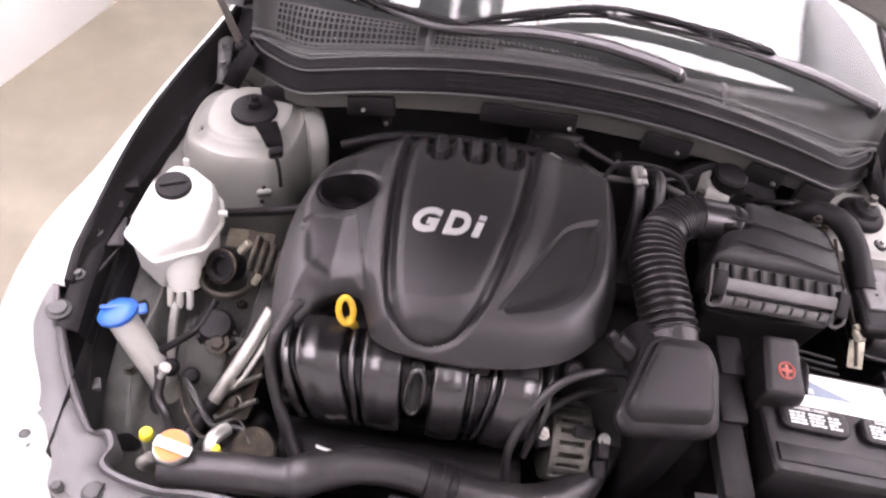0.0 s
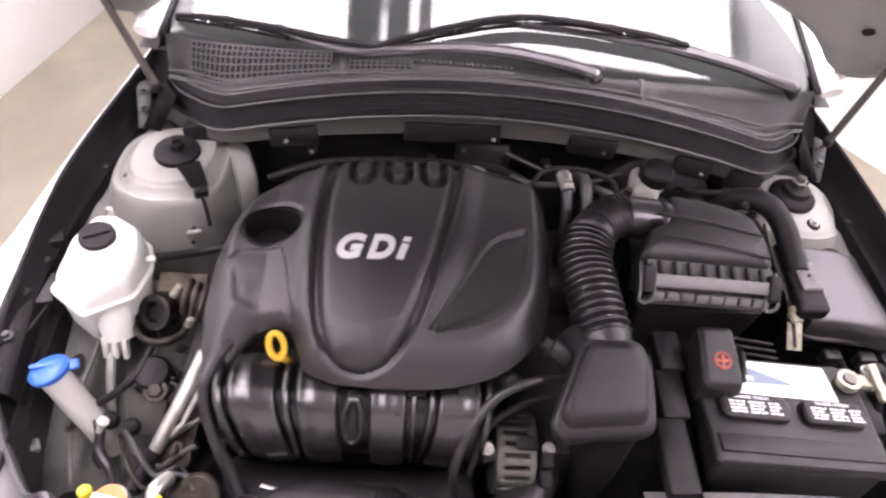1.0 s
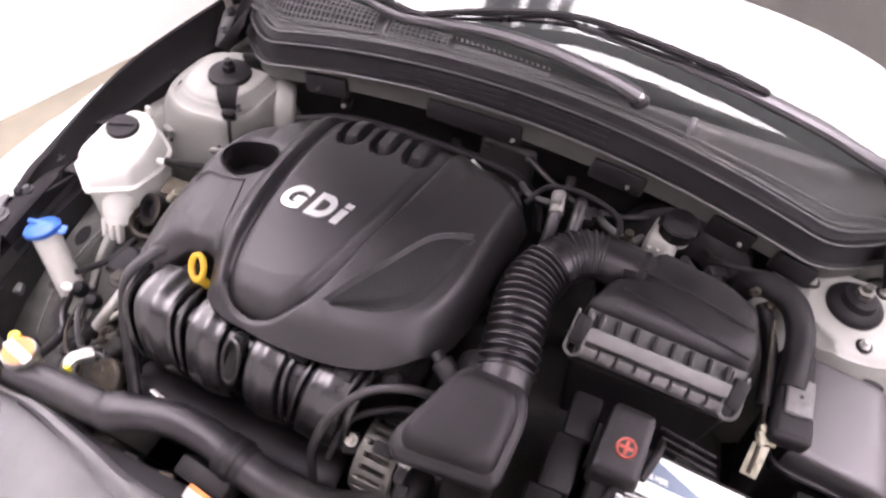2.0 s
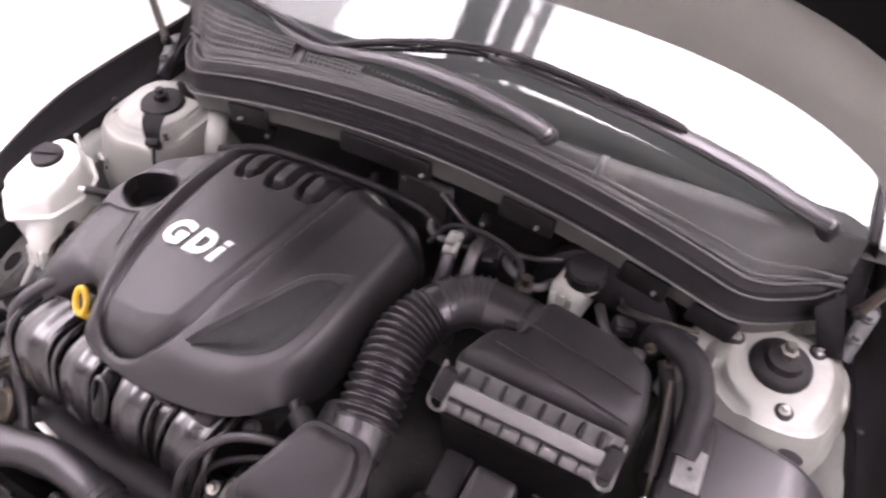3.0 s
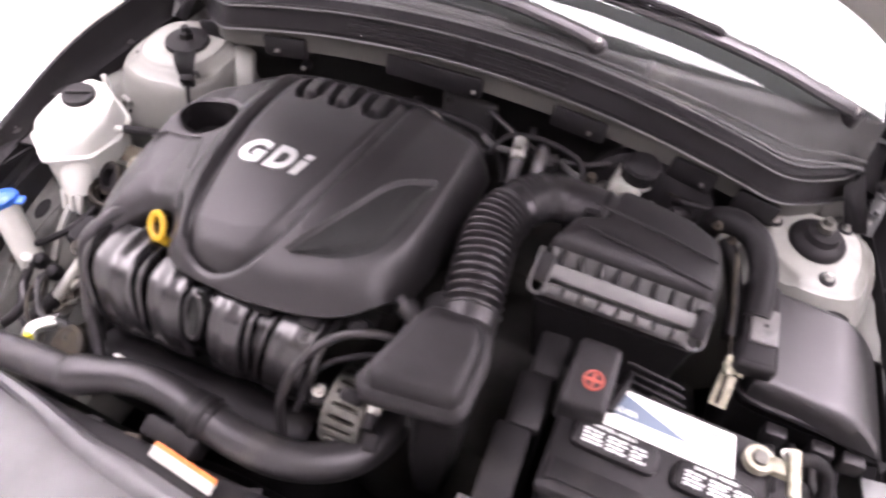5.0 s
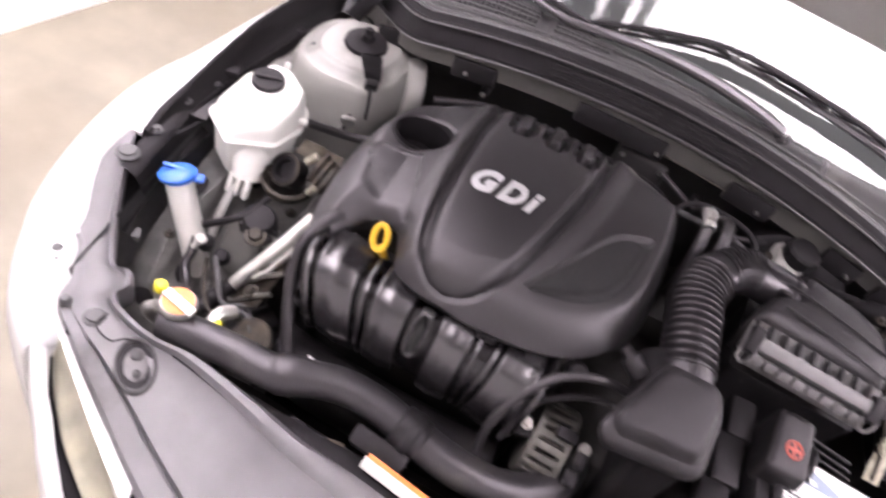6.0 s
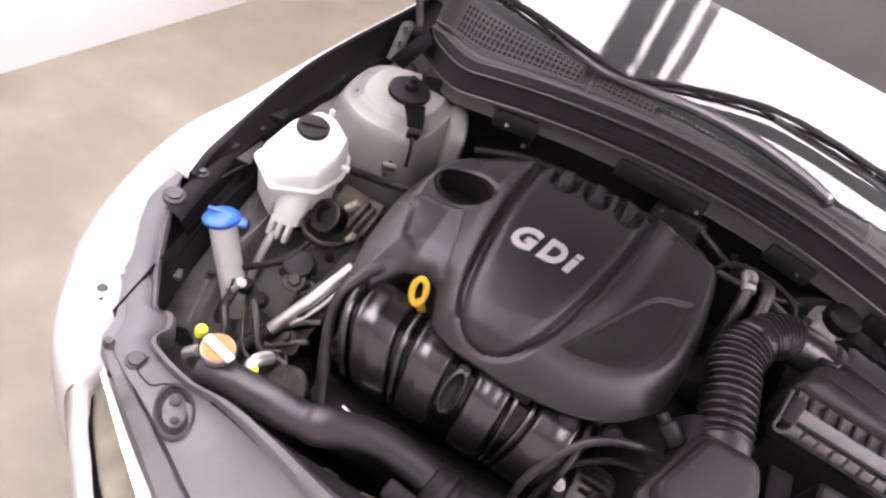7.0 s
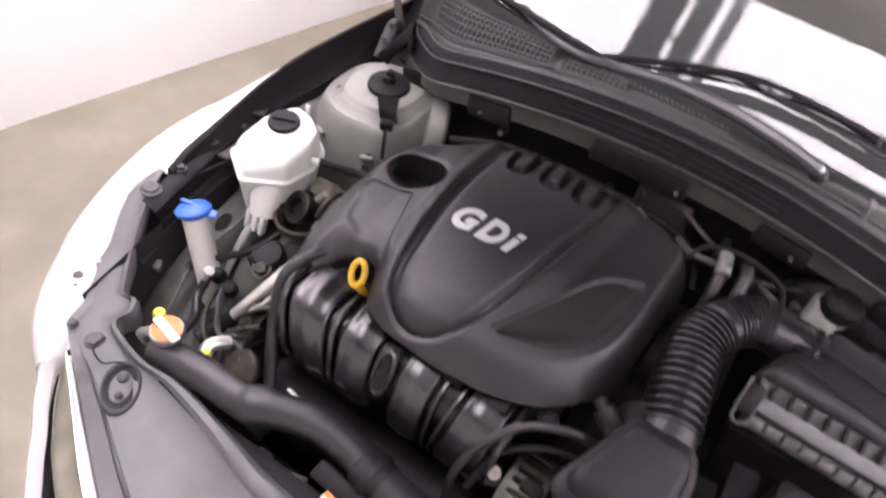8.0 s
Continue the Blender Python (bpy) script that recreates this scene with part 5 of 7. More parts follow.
def build_intake():
    t = thing("intake_manifold", (-0.2, -0.47, 0.7), "glossy black plastic intake manifold with four curved runners", "engine part")
    prof = spline([(0, -0.395, 0.866), (0, -0.425, 0.870), (0, -0.449, 0.868), (0, -0.466, 0.857), (0, -0.478, 0.836), (0, -0.486, 0.806), (0, -0.485, 0.782), (0, -0.472, 0.755), (0, -0.44, 0.735)], 5)
    m = len(prof) - 1

    def on(v):
        """The place and the outward way on the manifold's profile, 0 under the cover and 1 at the plenum."""
        i = min(int(v * m), m - 1)
        p, d = prof[i].lerp(prof[i + 1], v * m - i), prof[min(i + 2, m)] - prof[max(i - 1, 0)]
        return p, Vector((0, d.z, -d.y)).normalized()

    # the four runners, drawing together towards the plenum
    for a0, a1, b0, b1 in ((-0.392, -0.352, -0.322, -0.290), (-0.298, -0.280, -0.236, -0.224), (-0.197, -0.191, -0.140, -0.138), (-0.100, -0.114, -0.036, -0.044)):
        bm = bmesh.new()

        def place(u, v):
            p, n = on(v)
            k = smooth(0.2, 0.9, v)
            a, b = a0 + (a1 - a0) * k, b0 + (b1 - b0) * k
            side = min(u, 1 - u) * (b - a)
            h = 0.016 * (1 - (1 - min(1.0, side / 0.007)) ** 2.4) + 0.0025 * smooth(0.2, 0.5, min(u, 1 - u))
            return Vector((a + (b - a) * u, p.y, p.z)) + n * (h - 0.004)

        sheet(bm, place, 26, 44)
        part("runner", bm, GLOSS, t, "glossy curved intake runner", angle=60)
    bm = bmesh.new()
    sheet(bm, lambda u, v: Vector((-0.398 + 0.372 * u, on(v)[0].y, on(v)[0].z)) + on(v)[1] * 0.0005, 20, 40, 0.004)
    part("web", bm, GLOSS, t, "black web between the runners", angle=60)
    # moulded ribs in the gaps
    for x0, x1, r in ((-0.402, -0.364, 0.006), (-0.310, -0.285, 0.0045), (-0.133, -0.130, 0.003), (-0.107, -0.121, 0.003), (-0.028, -0.036, 0.005)):
        bm = bmesh.new()
        pts = []
        for v in np.linspace(0.05, 0.95, 12):
            p, n = on(v)
            pts.append(Vector((x0 + (x1 - x0) * smooth(0.2, 0.9, v), p.y, p.z)) + n * 0.007)
        tube(bm, pts, r, 8, 4)
        part("rib", bm, GLOSS, t)
    bm = bmesh.new()
    tube(bm, [(-0.40, -0.495, 0.665), (-0.3, -0.50, 0.66), (-0.15, -0.50, 0.66), (-0.03, -0.495, 0.665)], 0.05, 16, 5)
    part("plenum", bm, DARK, t, "black plenum")
    # slot with a dark insert between the middle runners
    bm = bmesh.new()
    box(bm, (-0.2155, -0.468, 0.852), (0.018, 0.07, 0.02), 0.006, (50, 0, 0))
    part("slot_insert", bm, VENT, t, "dark slot between the runners")
    bm = bmesh.new()
    tube(bm, [(-0.2155 + 0.0125 * math.cos(q), -0.478 - 0.014 * math.sin(q), 0.853 - 0.034 * math.sin(q)) for q in (2 * math.pi * k / 14 for k in range(15))], 0.004, 8, 3)
    part("slot_rim", bm, GLOSS, t, "glossy rim of an oval slot")
    bolt("bolt", (-0.06, -0.405, 0.872), t, 0.007)
    for x in (-0.13, -0.06):
        bm = bmesh.new()
        box(bm, (x, -0.436, 0.879), (0.026, 0.02, 0.016), 0.003, (10, 0, 4))
        part("cover_catch", bm, DARK, t, "black catch under the cover's edge")
    bm = bmesh.new()
    box(bm, (-0.316, -0.526, 0.738), (0.05, 0.003, 0.014), 0.001, (35, 10, -8))
    single("paper_tag", bm, PALE, "small white paper tag stuck by the manifold", "tag")


def build_alternator():
    """A drum lying across the car: end rings, and bars with dark windows between them."""
    t = thing("alternator", (0.02, -0.465, 0.71), "silver barred alternator casing, dusty, with black plugs", "alternator")
    c, r, x0, x1 = Vector((0, -0.462, 0.760)), 0.060, -0.006, 0.046
    bm = bmesh.new()
    lathe(bm, [(0, 0), (r - 0.012, 0), (r - 0.009, 0.003), (r - 0.009, x1 - x0 - 0.003), (r - 0.012, x1 - x0), (0, x1 - x0)], (x0, c.y, c.z), (1, 0, 0), 36)
    part("winding_core", bm, RUSTY, t, "dark windings")
    for x, w in ((x0 - 0.002, 0.012), (x1 - 0.008, 0.012)):
        bm = bmesh.new()
        lathe(bm, [(0.02, 0), (r - 0.002, 0), (r, 0.002), (r, w - 0.002), (r - 0.002, w), (r - 0.014, w)], (x, c.y, c.z), (1, 0, 0), 40)
        part("end_ring", bm, ALU, t, "cast end ring")
    rng = random.Random(5)
    for k in range(22):
        q = 2 * math.pi * k / 22
        bm = bmesh.new()
        box(bm, ((x0 + x1) / 2, c.y + (r - 0.003) * math.cos(q), c.z + (r - 0.003) * math.sin(q)), (x1 - x0 - 0.004, 0.008, 0.0085 + 0.003 * rng.random()), 0.002, (math.degrees(q), 0, 0))
        part("casing_bar", bm, ALU, t)
    for at, size, rot in (((0.062, -0.497, 0.812), (0.016, 0.03, 0.03), (20, 0, 0)), ((0.066, -0.508, 0.775), (0.02, 0.026, 0.022), (30, 0, 8)), ((-0.022, -0.485, 0.80), (0.022, 0.03, 0.02), (20, 0, 20)), ((0.030, -0.49, 0.838), (0.03, 0.018, 0.016), (25, 0, 0))):
        bm = bmesh.new()
        box(bm, at, size, 0.004, rot)
        part("plug", bm, DARK, t, "black plug")
    for at in ((-0.022, -0.485, 0.809), (0.062, -0.490, 0.827)):
        bolt("bolt", at, t, 0.006, (0, -0.4, 0.9), STEEL)


build_engine()
build_intake()
build_alternator()


def build_dipstick():
    t = thing("dipstick", (-0.345, -0.395, 0.87), "yellow plastic loop of the oil dipstick", "dipstick")
    bm = bmesh.new()
    c = Vector((-0.329, -0.390, 0.896))
    pts = [c + Vector((0.0105 * math.cos(q) - 0.003 * math.sin(q), 0.011 * math.sin(q), 0.0145 * math.sin(q))) for q in (2 * math.pi * k / 16 for k in range(17))]
    tube(bm, pts, 0.0048, 8, 3)
    part("loop", bm, YELLOW, t)
    bm = bmesh.new()
    tube(bm, [c + Vector((0.006, -0.008, -0.012)), c + Vector((0.014, -0.004, -0.026)), c + Vector((0.02, 0.0, -0.052))], lambda s: 0.0075 - 0.002 * s, 10, 5)
    part("stem", bm, YELLOW, t)
    bm = bmesh.new()
    cyl(bm, tuple(c + Vector((0.02, 0.004, -0.05))), tuple(c + Vector((0.04, 0.02, -0.16))), 0.006)
    part("tube", bm, STEEL, t, "thin steel dipstick tube")


build_dipstick()


# ---- right of the engine: intake duct, air box, resonator ----
def build_duct():
    t = thing("intake_duct", (0.13, -0.27, 0.9), "black ribbed rubber air intake hose with an elbow", "hose")
    pts = [(0.268, -0.150, 0.962), (0.225, -0.147, 0.966), (0.175, -0.152, 0.968), (0.138, -0.184, 0.962), (0.119, -0.237, 0.955), (0.125, -0.30, 0.945), (0.138, -0.372, 0.927)]

    def radius(s):
        base = 0.0355 + 0.0015 * smooth(0.25, 0.6, s)
        if s > 0.52:
            w = (s - 0.52) / 0.46 * 16
            base += (0.0095 * (0.5 + 0.5 * math.cos(2 * math.pi * w)) - 0.005) * smooth(0.52, 0.54, s) * smooth(0.995, 0.98, s)
        return base

    bm = bmesh.new()
    tube(bm, pts, radius, 24, 72, flat=0.92)
    part("bellows", bm, BELLOWS, t, "ribbed black bellows", angle=60)
    for k in range(9):
        a = 0.275 + 0.026 * k
        line = spline(pts, 28)
        i = int(a * (len(line) - 1))
        d = (line[i + 1] - line[i]).normalized()
        u = Vector((0, 0, 1))
        o = d.cross(u).normalized()
        bm = bmesh.new()
        r = radius(a) + 0.0005
        tube(bm, [line[i] + (-o * math.cos(q) + u * math.sin(q)) * r * (1 if abs(math.sin(q)) < 0.9 else 0.95) for q in (math.pi * (0.05 + 0.75 * m / 6) for m in range(7))], 0.002, 5, 2)
        part("elbow_rib", bm, HOSE, t)
    bm = bmesh.new()
    tube(bm, [(0.136, -0.362, 0.931), (0.139, -0.382, 0.925), (0.138, -0.405, 0.914)], lambda s: 0.037 - 0.001 * s, 28, 6, flat=0.95)
    part("neck", bm, HOSE, t, "smooth black hose neck")
    for at, d, r in (((0.250, -0.149, 0.964), (1, -0.05, 0), 0.035), ((0.138, -0.396, 0.918), (0.1, -1, -0.4), 0.038)):
        bm = bmesh.new()
        lathe(bm, [(r, -0.004), (r + 0.0015, -0.004), (r + 0.0015, 0.004), (r, 0.004)], at, d, 28, 0.95)
        part("hose_clamp", bm, DARK, t, "dark hose clamp")
    bm = bmesh.new()
    box(bm, (0.236, -0.175, 0.985), (0.02, 0.012, 0.012), 0.003, (0, 0, 10))
    part("clamp_screw", bm, PLASTIC, t)


def build_resonator():
    t = thing("resonator_box", (0.11, -0.46, 0.8), "black plastic air resonator box with a rounded lid", "air box")
    loop = rounded([(0.092, -0.398), (0.172, -0.396), (0.186, -0.43), (0.184, -0.512), (0.058, -0.525), (0.045, -0.506)], 0.018, 5)

    def lid(z):
        return lambda x, y: z + 0.005 + 0.36 * (y + 0.40)

    bm = bmesh.new()
    pillow(bm, loop, [(0.006, lid(0.935)), (0.0, lid(0.940)), (-0.002, lid(0.948)), (-0.002, lid(0.956)), (0.001, lid(0.960)), (0.009, lid(0.962)), (0.011, lid(0.970)), (0.014, lid(0.976)), (0.020, lid(0.979)), (0.026, lid(0.9795))])
    part("lid", bm, PLASTIC, t, "satin black rounded lid")
    bm = bmesh.new()
    low = rounded([(0.108, -0.405), (0.172, -0.402), (0.180, -0.43), (0.180, -0.500), (0.122, -0.508), (0.110, -0.49)], 0.014, 4)
    pillow(bm, low, [(0.012, 0.66), (0.004, 0.74), (0.0, lid(0.934))])
    part("body", bm, DARK, t)
    bm = bmesh.new()
    tube(bm, [(0.115, -0.35, 0.90), (0.12, -0.39, 0.90), (0.125, -0.43, 0.90)], 0.045, 18, 5)
    part("inlet", bm, DARK, t)


def tilt_box(x):
    return -0.13 * (x - 0.30)


def skew(x):
    """The air box stands at a slight angle: its front draws back towards the fuse box."""
    return 0.013 + 0.022 * (x - 0.205) / 0.215


def build_airbox():
    t = thing("air_filter_box", (0.31, -0.22, 0.8), "black air filter box with clipped ribbed front", "air box")
    loop = rounded([(0.195, -0.250), (0.425, -0.229), (0.432, -0.19), (0.418, -0.128), (0.37, -0.112), (0.262, -0.110), (0.25, -0.185), (0.215, -0.195)], 0.014, 4)

    def top(z):
        return lambda x, y: z + tilt_box(x) + 0.10 * (y + 0.2) - 0.35 * (x - 0.31) ** 2

    bm = bmesh.new()
    pillow(bm, loop, [(0.0, top(0.90)), (0.0, top(0.962)), (0.003, top(0.975)), (0.010, top(0.984)), (0.02, top(0.987)), (0.035, top(0.988))])
    lid = part("lid", bm, PLASTIC, t, "dull black air box lid")
    for y in (-0.215, -0.17):
        bm = bmesh.new()
        tube(bm, [(x, y - 0.06 * (x - 0.3), top(0.9895)(x, y)) for x in np.linspace(0.235, 0.415, 7)], 0.002, 5, 3)
        part("lid_ridge", bm, PLASTIC, lid)
    # base below
    low = rounded([(0.200, -0.295), (0.424, -0.266), (0.432, -0.16), (0.41, -0.12), (0.22, -0.12)], 0.012, 4)
    bm = bmesh.new()
    pillow(bm, low, [(0.02, 0.72), (0.006, 0.84), (0.0, lambda x, y: 0.903 + tilt_box(x))])
    part("base", bm, DARK, t, "dark lower air box")
    # front: two ribbed strips with a bar between
    for name, y0, z0, y1, z1, n in (("upper_flange", -0.266, 0.970, -0.288, 0.960, 8), ("lower_flange", -0.299, 0.944, -0.310, 0.920, 8)):
        bm = bmesh.new()
        sheet(bm, lambda u, v: Vector((0.205 + 0.215 * u, y0 + (y1 - y0) * v + skew(0.205 + 0.215 * u), z0 + (z1 - z0) * v + tilt_box(0.205 + 0.215 * u))), 10, 3, 0.004)
        fl = part(name, bm, FLANGE, t, "grey ribbed flange")
        upper = name == "upper_flange"
        for k in range(n):
            x = 0.211 + 0.172 * k / (n - 1)
            bm = bmesh.new()
            c = ((y0 + y1) / 2 + skew(x), (z0 + z1) / 2 + 0.004 + tilt_box(x))
            box(bm, (x + 0.012, c[0] - 0.003, c[1]), (0.006 if upper else 0.0205, abs(y1 - y0) * (0.8 if upper else 1.0) + 0.003, 0.008), 0.0015, (math.degrees(math.atan2(z1 - z0, y1 - y0)) + 180, 7, 6))
            part("rib", bm, DARK if upper else FLANGE, fl)
    bm = bmesh.new()
    box(bm, (0.312, -0.270, 0.953), (0.215, 0.020, 0.022), 0.003, (40, 7.4, 6))
    part("clamp_bar", bm, FLANGE, t, "smooth grey clamp bar")
    for x in (0.203, 0.414):
        bm = bmesh.new()
        dy = skew(x) + 0.002
        tube(bm, [(x - 0.009, -0.275 + dy, 0.970 + tilt_box(x)), (x - 0.010, -0.31 + dy, 0.952 + tilt_box(x)), (x - 0.010, -0.318 + dy, 0.936 + tilt_box(x)), (x, -0.319 + dy, 0.928 + tilt_box(x)),
                  (x + 0.010, -0.318 + dy, 0.936 + tilt_box(x)), (x + 0.010, -0.31 + dy, 0.952 + tilt_box(x)), (x + 0.009, -0.275 + dy, 0.970 + tilt_box(x))], 0.0026, 7, 4)
        part("spring_clip", bm, FLANGE, t, "wire spring clip")
        bm = bmesh.new()
        box(bm, (x, -0.296 + dy, 0.955 + tilt_box(x)), (0.02, 0.04, 0.03), 0.004, (40, 7, 0))
        part("clip_lug", bm, DARK, t)


build_duct()
build_resonator()
build_airbox()


# ---- battery, fuse box and what stands round them ----
def print_bars(parent, x0, x1, y0, y1, z, rows, material, slope=0.0, seed=1):
    """Rows of plain bars for writing too small to read."""
    rng = random.Random(seed)
    for r in range(rows):
        y = y0 + (y1 - y0) * (r + 0.5) / rows
        x = x0
        bm = bmesh.new()
        while x < x1 - 0.003:
            w = min(rng.uniform(0.004, 0.014), x1 - x)
            box(bm, (x + w / 2, y, z + slope * (x + w / 2)), (w, abs(y1 - y0) / rows * 0.58, 0.0006))
            x += w + rng.uniform(0.0015, 0.003)
        part("print_line", bm, material, parent)


def writing(parent, text, at, size, z, slope, material):
    """Flat lettering laid on a top that falls to one side."""
    cu = bpy.data.curves.new("writing", "FONT")
    cu.body, cu.size, cu.extrude, cu.offset = text, size, 0.0002, 0.0002
    tmp = new("writing", cu)
    me = bpy.data.meshes.new_from_object(tmp.evaluated_get(bpy.context.evaluated_depsgraph_get()))
    bpy.data.objects.remove(tmp)
    bm = bmesh.new()
    bm.from_mesh(me)
    for v in bm.verts:
        x, y = at[0] + v.co.x, at[1] + v.co.y
        v.co = Vector((x, y, z + slope * (x - 0.415) + v.co.z))
    part("writing", bm, material, parent)


def build_battery():
    S = -0.06
    t = thing("battery", (0.415, -0.435, 0.66), "black car battery with white stickers and clamped terminals", "battery")

    def lift(x):
        return S * (x - 0.415)

    bm = bmesh.new()
    loop = rounded([(0.285, -0.522), (0.547, -0.522), (0.547, -0.345), (0.285, -0.345)], 0.008, 3)
    pillow(bm, loop, [(0.004, 0.66), (0.003, 0.84), (0.003, lambda x, y: 0.850 + lift(x)), (-0.002, lambda x, y: 0.852 + lift(x)), (-0.002, lambda x, y: 0.866 + lift(x)), (0.001, lambda x, y: 0.870 + lift(x)), (0.008, lambda x, y: 0.8715 + lift(x))])
    case = part("case", bm, PLASTIC, t, "black battery case")
    for a, b in ((0.306, 0.412), (0.432, 0.530)):
        bm = bmesh.new()
        lp = rounded([(a, -0.458), (b, -0.458), (b, -0.418), (a, -0.418)], 0.014, 4)
        pillow(bm, lp, [(0, lambda x, y: 0.870 + lift(x)), (0.0, lambda x, y: 0.880 + lift(x)), (0.003, lambda x, y: 0.883 + lift(x)), (0.006, lambda x, y: 0.8835 + lift(x))])
        cap = part("vent_cap", bm, PLASTIC, t, "black vent cap printed with small white writing")
        writing(cap, "DANGER / POISON", (a + 0.022, -0.4275), 0.0062, 0.8842, S, PRINT)
        for k in range(3):
            print_bars(cap, a + 0.012 + 0.030 * k, a + 0.036 + 0.030 * k - 0.006 * (k == 2), -0.431, -0.453, 0.8842 - S * 0.415, 4, PRINT, S, int(a * 1000) + k)
    bm = bmesh.new()
    lp = [(0.335, -0.412), (0.503, -0.412), (0.498, -0.352), (0.352, -0.352)]
    pillow(bm, lp, [(0, lambda x, y: 0.8718 + lift(x)), (0, lambda x, y: 0.8730 + lift(x))])
    st = part("sticker", bm, PALE, t, "white sticker with a blue wedge")
    bm = bmesh.new()
    tri = [(0.3485, -0.356), (0.3405, -0.392), (0.4455, -0.391)]
    pillow(bm, tri, [(0, lambda x, y: 0.8731 + lift(x)), (0, lambda x, y: 0.8736 + lift(x))])
    part("blue_wedge", bm, STBLUE, st, "grey-blue wedge")
    print_bars(st, 0.42, 0.485, -0.356, -0.366, 0.8736 - S * 0.415, 2, INK, S, 7)
    writing(st, "SILVER", (0.345, -0.3875), 0.0105, 0.8742, S, PALE)
    bm = bmesh.new()
    box(bm, (0.415, -0.495, 0.873), (0.245, 0.028, 0.004), 0.0015, (0, -math.degrees(math.atan(S)), 0))
    part("top_step", bm, PLASTIC, case)
    # negative terminal with its clamp
    bm = bmesh.new()
    lathe(bm, [(0, 0), (0.011, 0), (0.0095, 0.018), (0, 0.019)], (0.527, -0.378, 0.866), (0, 0, 1), 20)
    part("terminal_post", bm, ALU, t, "dull lead terminal post")
    bm = bmesh.new()
    lathe(bm, [(0.0115, 0.0), (0.018, 0.0), (0.018, 0.013), (0.0115, 0.013)], (0.527, -0.378, 0.868), (0, 0, 1), 20)
    box(bm, (0.552, -0.378, 0.874), (0.035, 0.022, 0.014), 0.003)
    box(bm, (0.566, -0.385, 0.884), (0.014, 0.06, 0.012), 0.003, (12, 0, 8))
    part("terminal_clamp", bm, BRASS, t, "tarnished terminal clamp")
    bolt("clamp_bolt", (0.558, -0.362, 0.882), t, 0.006)
    # positive cover
    bm = bmesh.new()
    lp = rounded([(0.276, -0.425), (0.338, -0.425), (0.334, -0.335), (0.278, -0.335)], 0.008, 3)
    pillow(bm, lp, [(0.0, 0.868), (0.0, lambda x, y: 0.910 + 0.28 * (y + 0.38)), (0.002, lambda x, y: 0.920 + 0.28 * (y + 0.38)), (0.006, lambda x, y: 0.923 + 0.28 * (y + 0.38)), (0.012, lambda x, y: 0.9235 + 0.28 * (y + 0.38))])
    pc = part("terminal_cover", bm, PLASTIC, t, "black terminal cover with a red plus mark")
    c = Vector((0.309, -0.388, 0.9218))
    bm = bmesh.new()
    tube(bm, [c + Vector((0.0115 * math.cos(q), 0.0115 * math.sin(q), 0.28 * 0.0115 * math.sin(q))) for q in (2 * math.pi * k / 20 for k in range(21))], 0.0017, 5, 2)
    box(bm, tuple(c), (0.018, 0.0045, 0.0016), 0.0003, (15.6, 0, 0))
    box(bm, tuple(c), (0.0045, 0.018, 0.0018), 0.0003, (15.6, 0, 0))
    part("plus_mark", bm, RED, pc, "red plus sign in a ring")
    bm = bmesh.new()
    tube(bm, [(0.338, -0.41, 0.905), (0.346, -0.38, 0.908), (0.350, -0.36, 0.905), (0.352, -0.34, 0.89)], 0.006, 8, 5)
    part("cover_hinge", bm, DARK, pc)


def build_tray():
    t = thing("battery_tray", (0.40, -0.45, 0.62), "black plastic battery tray and side duct", "tray")
    bm = bmesh.new()
    box(bm, (0.415, -0.45, 0.66), (0.31, 0.25, 0.03), 0.006)
    part("tray", bm, DARK, t)
    bm = bmesh.new()
    sheet(bm, lambda u, v: Vector((0.272 - 0.035 * v, -0.33 - 0.30 * u, 0.875 - 0.06 * u - 0.16 * v ** 1.5)), 14, 8, 0.004)
    part("side_wall", bm, DARK, t, "black side wall")
    for c, s in (((0.250, -0.345, 0.872), (0.040, 0.066, 0.03)), ((0.245, -0.412, 0.858), (0.043, 0.078, 0.028)), ((0.240, -0.502, 0.841), (0.046, 0.112, 0.026))):
        bm = bmesh.new()
        box(bm, c, s, 0.006, (8, 0, 3))
        part("duct_block", bm, DARK, t)
    bm = bmesh.new()
    sheet(bm, lambda u, v: Vector((0.20 + 0.42 * u, -0.535 - 0.10 * v, 0.80 - 0.05 * v * v + 0.012 * math.sin(u * 3.1) )), 20, 8, 0.004)
    part("front_panel", bm, SHIELD, t, "grey satin panel ahead of the battery")
    for k in range(6):
        bm = bmesh.new()
        box(bm, (0.385 + 0.004 * k, -0.318 - 0.009 * k, 0.882 - 0.006 * k), (0.075, 0.004, 0.012), 0.001, (30, 4, -4))
        part("louvre", bm, DARK, t, "thin black louvre")


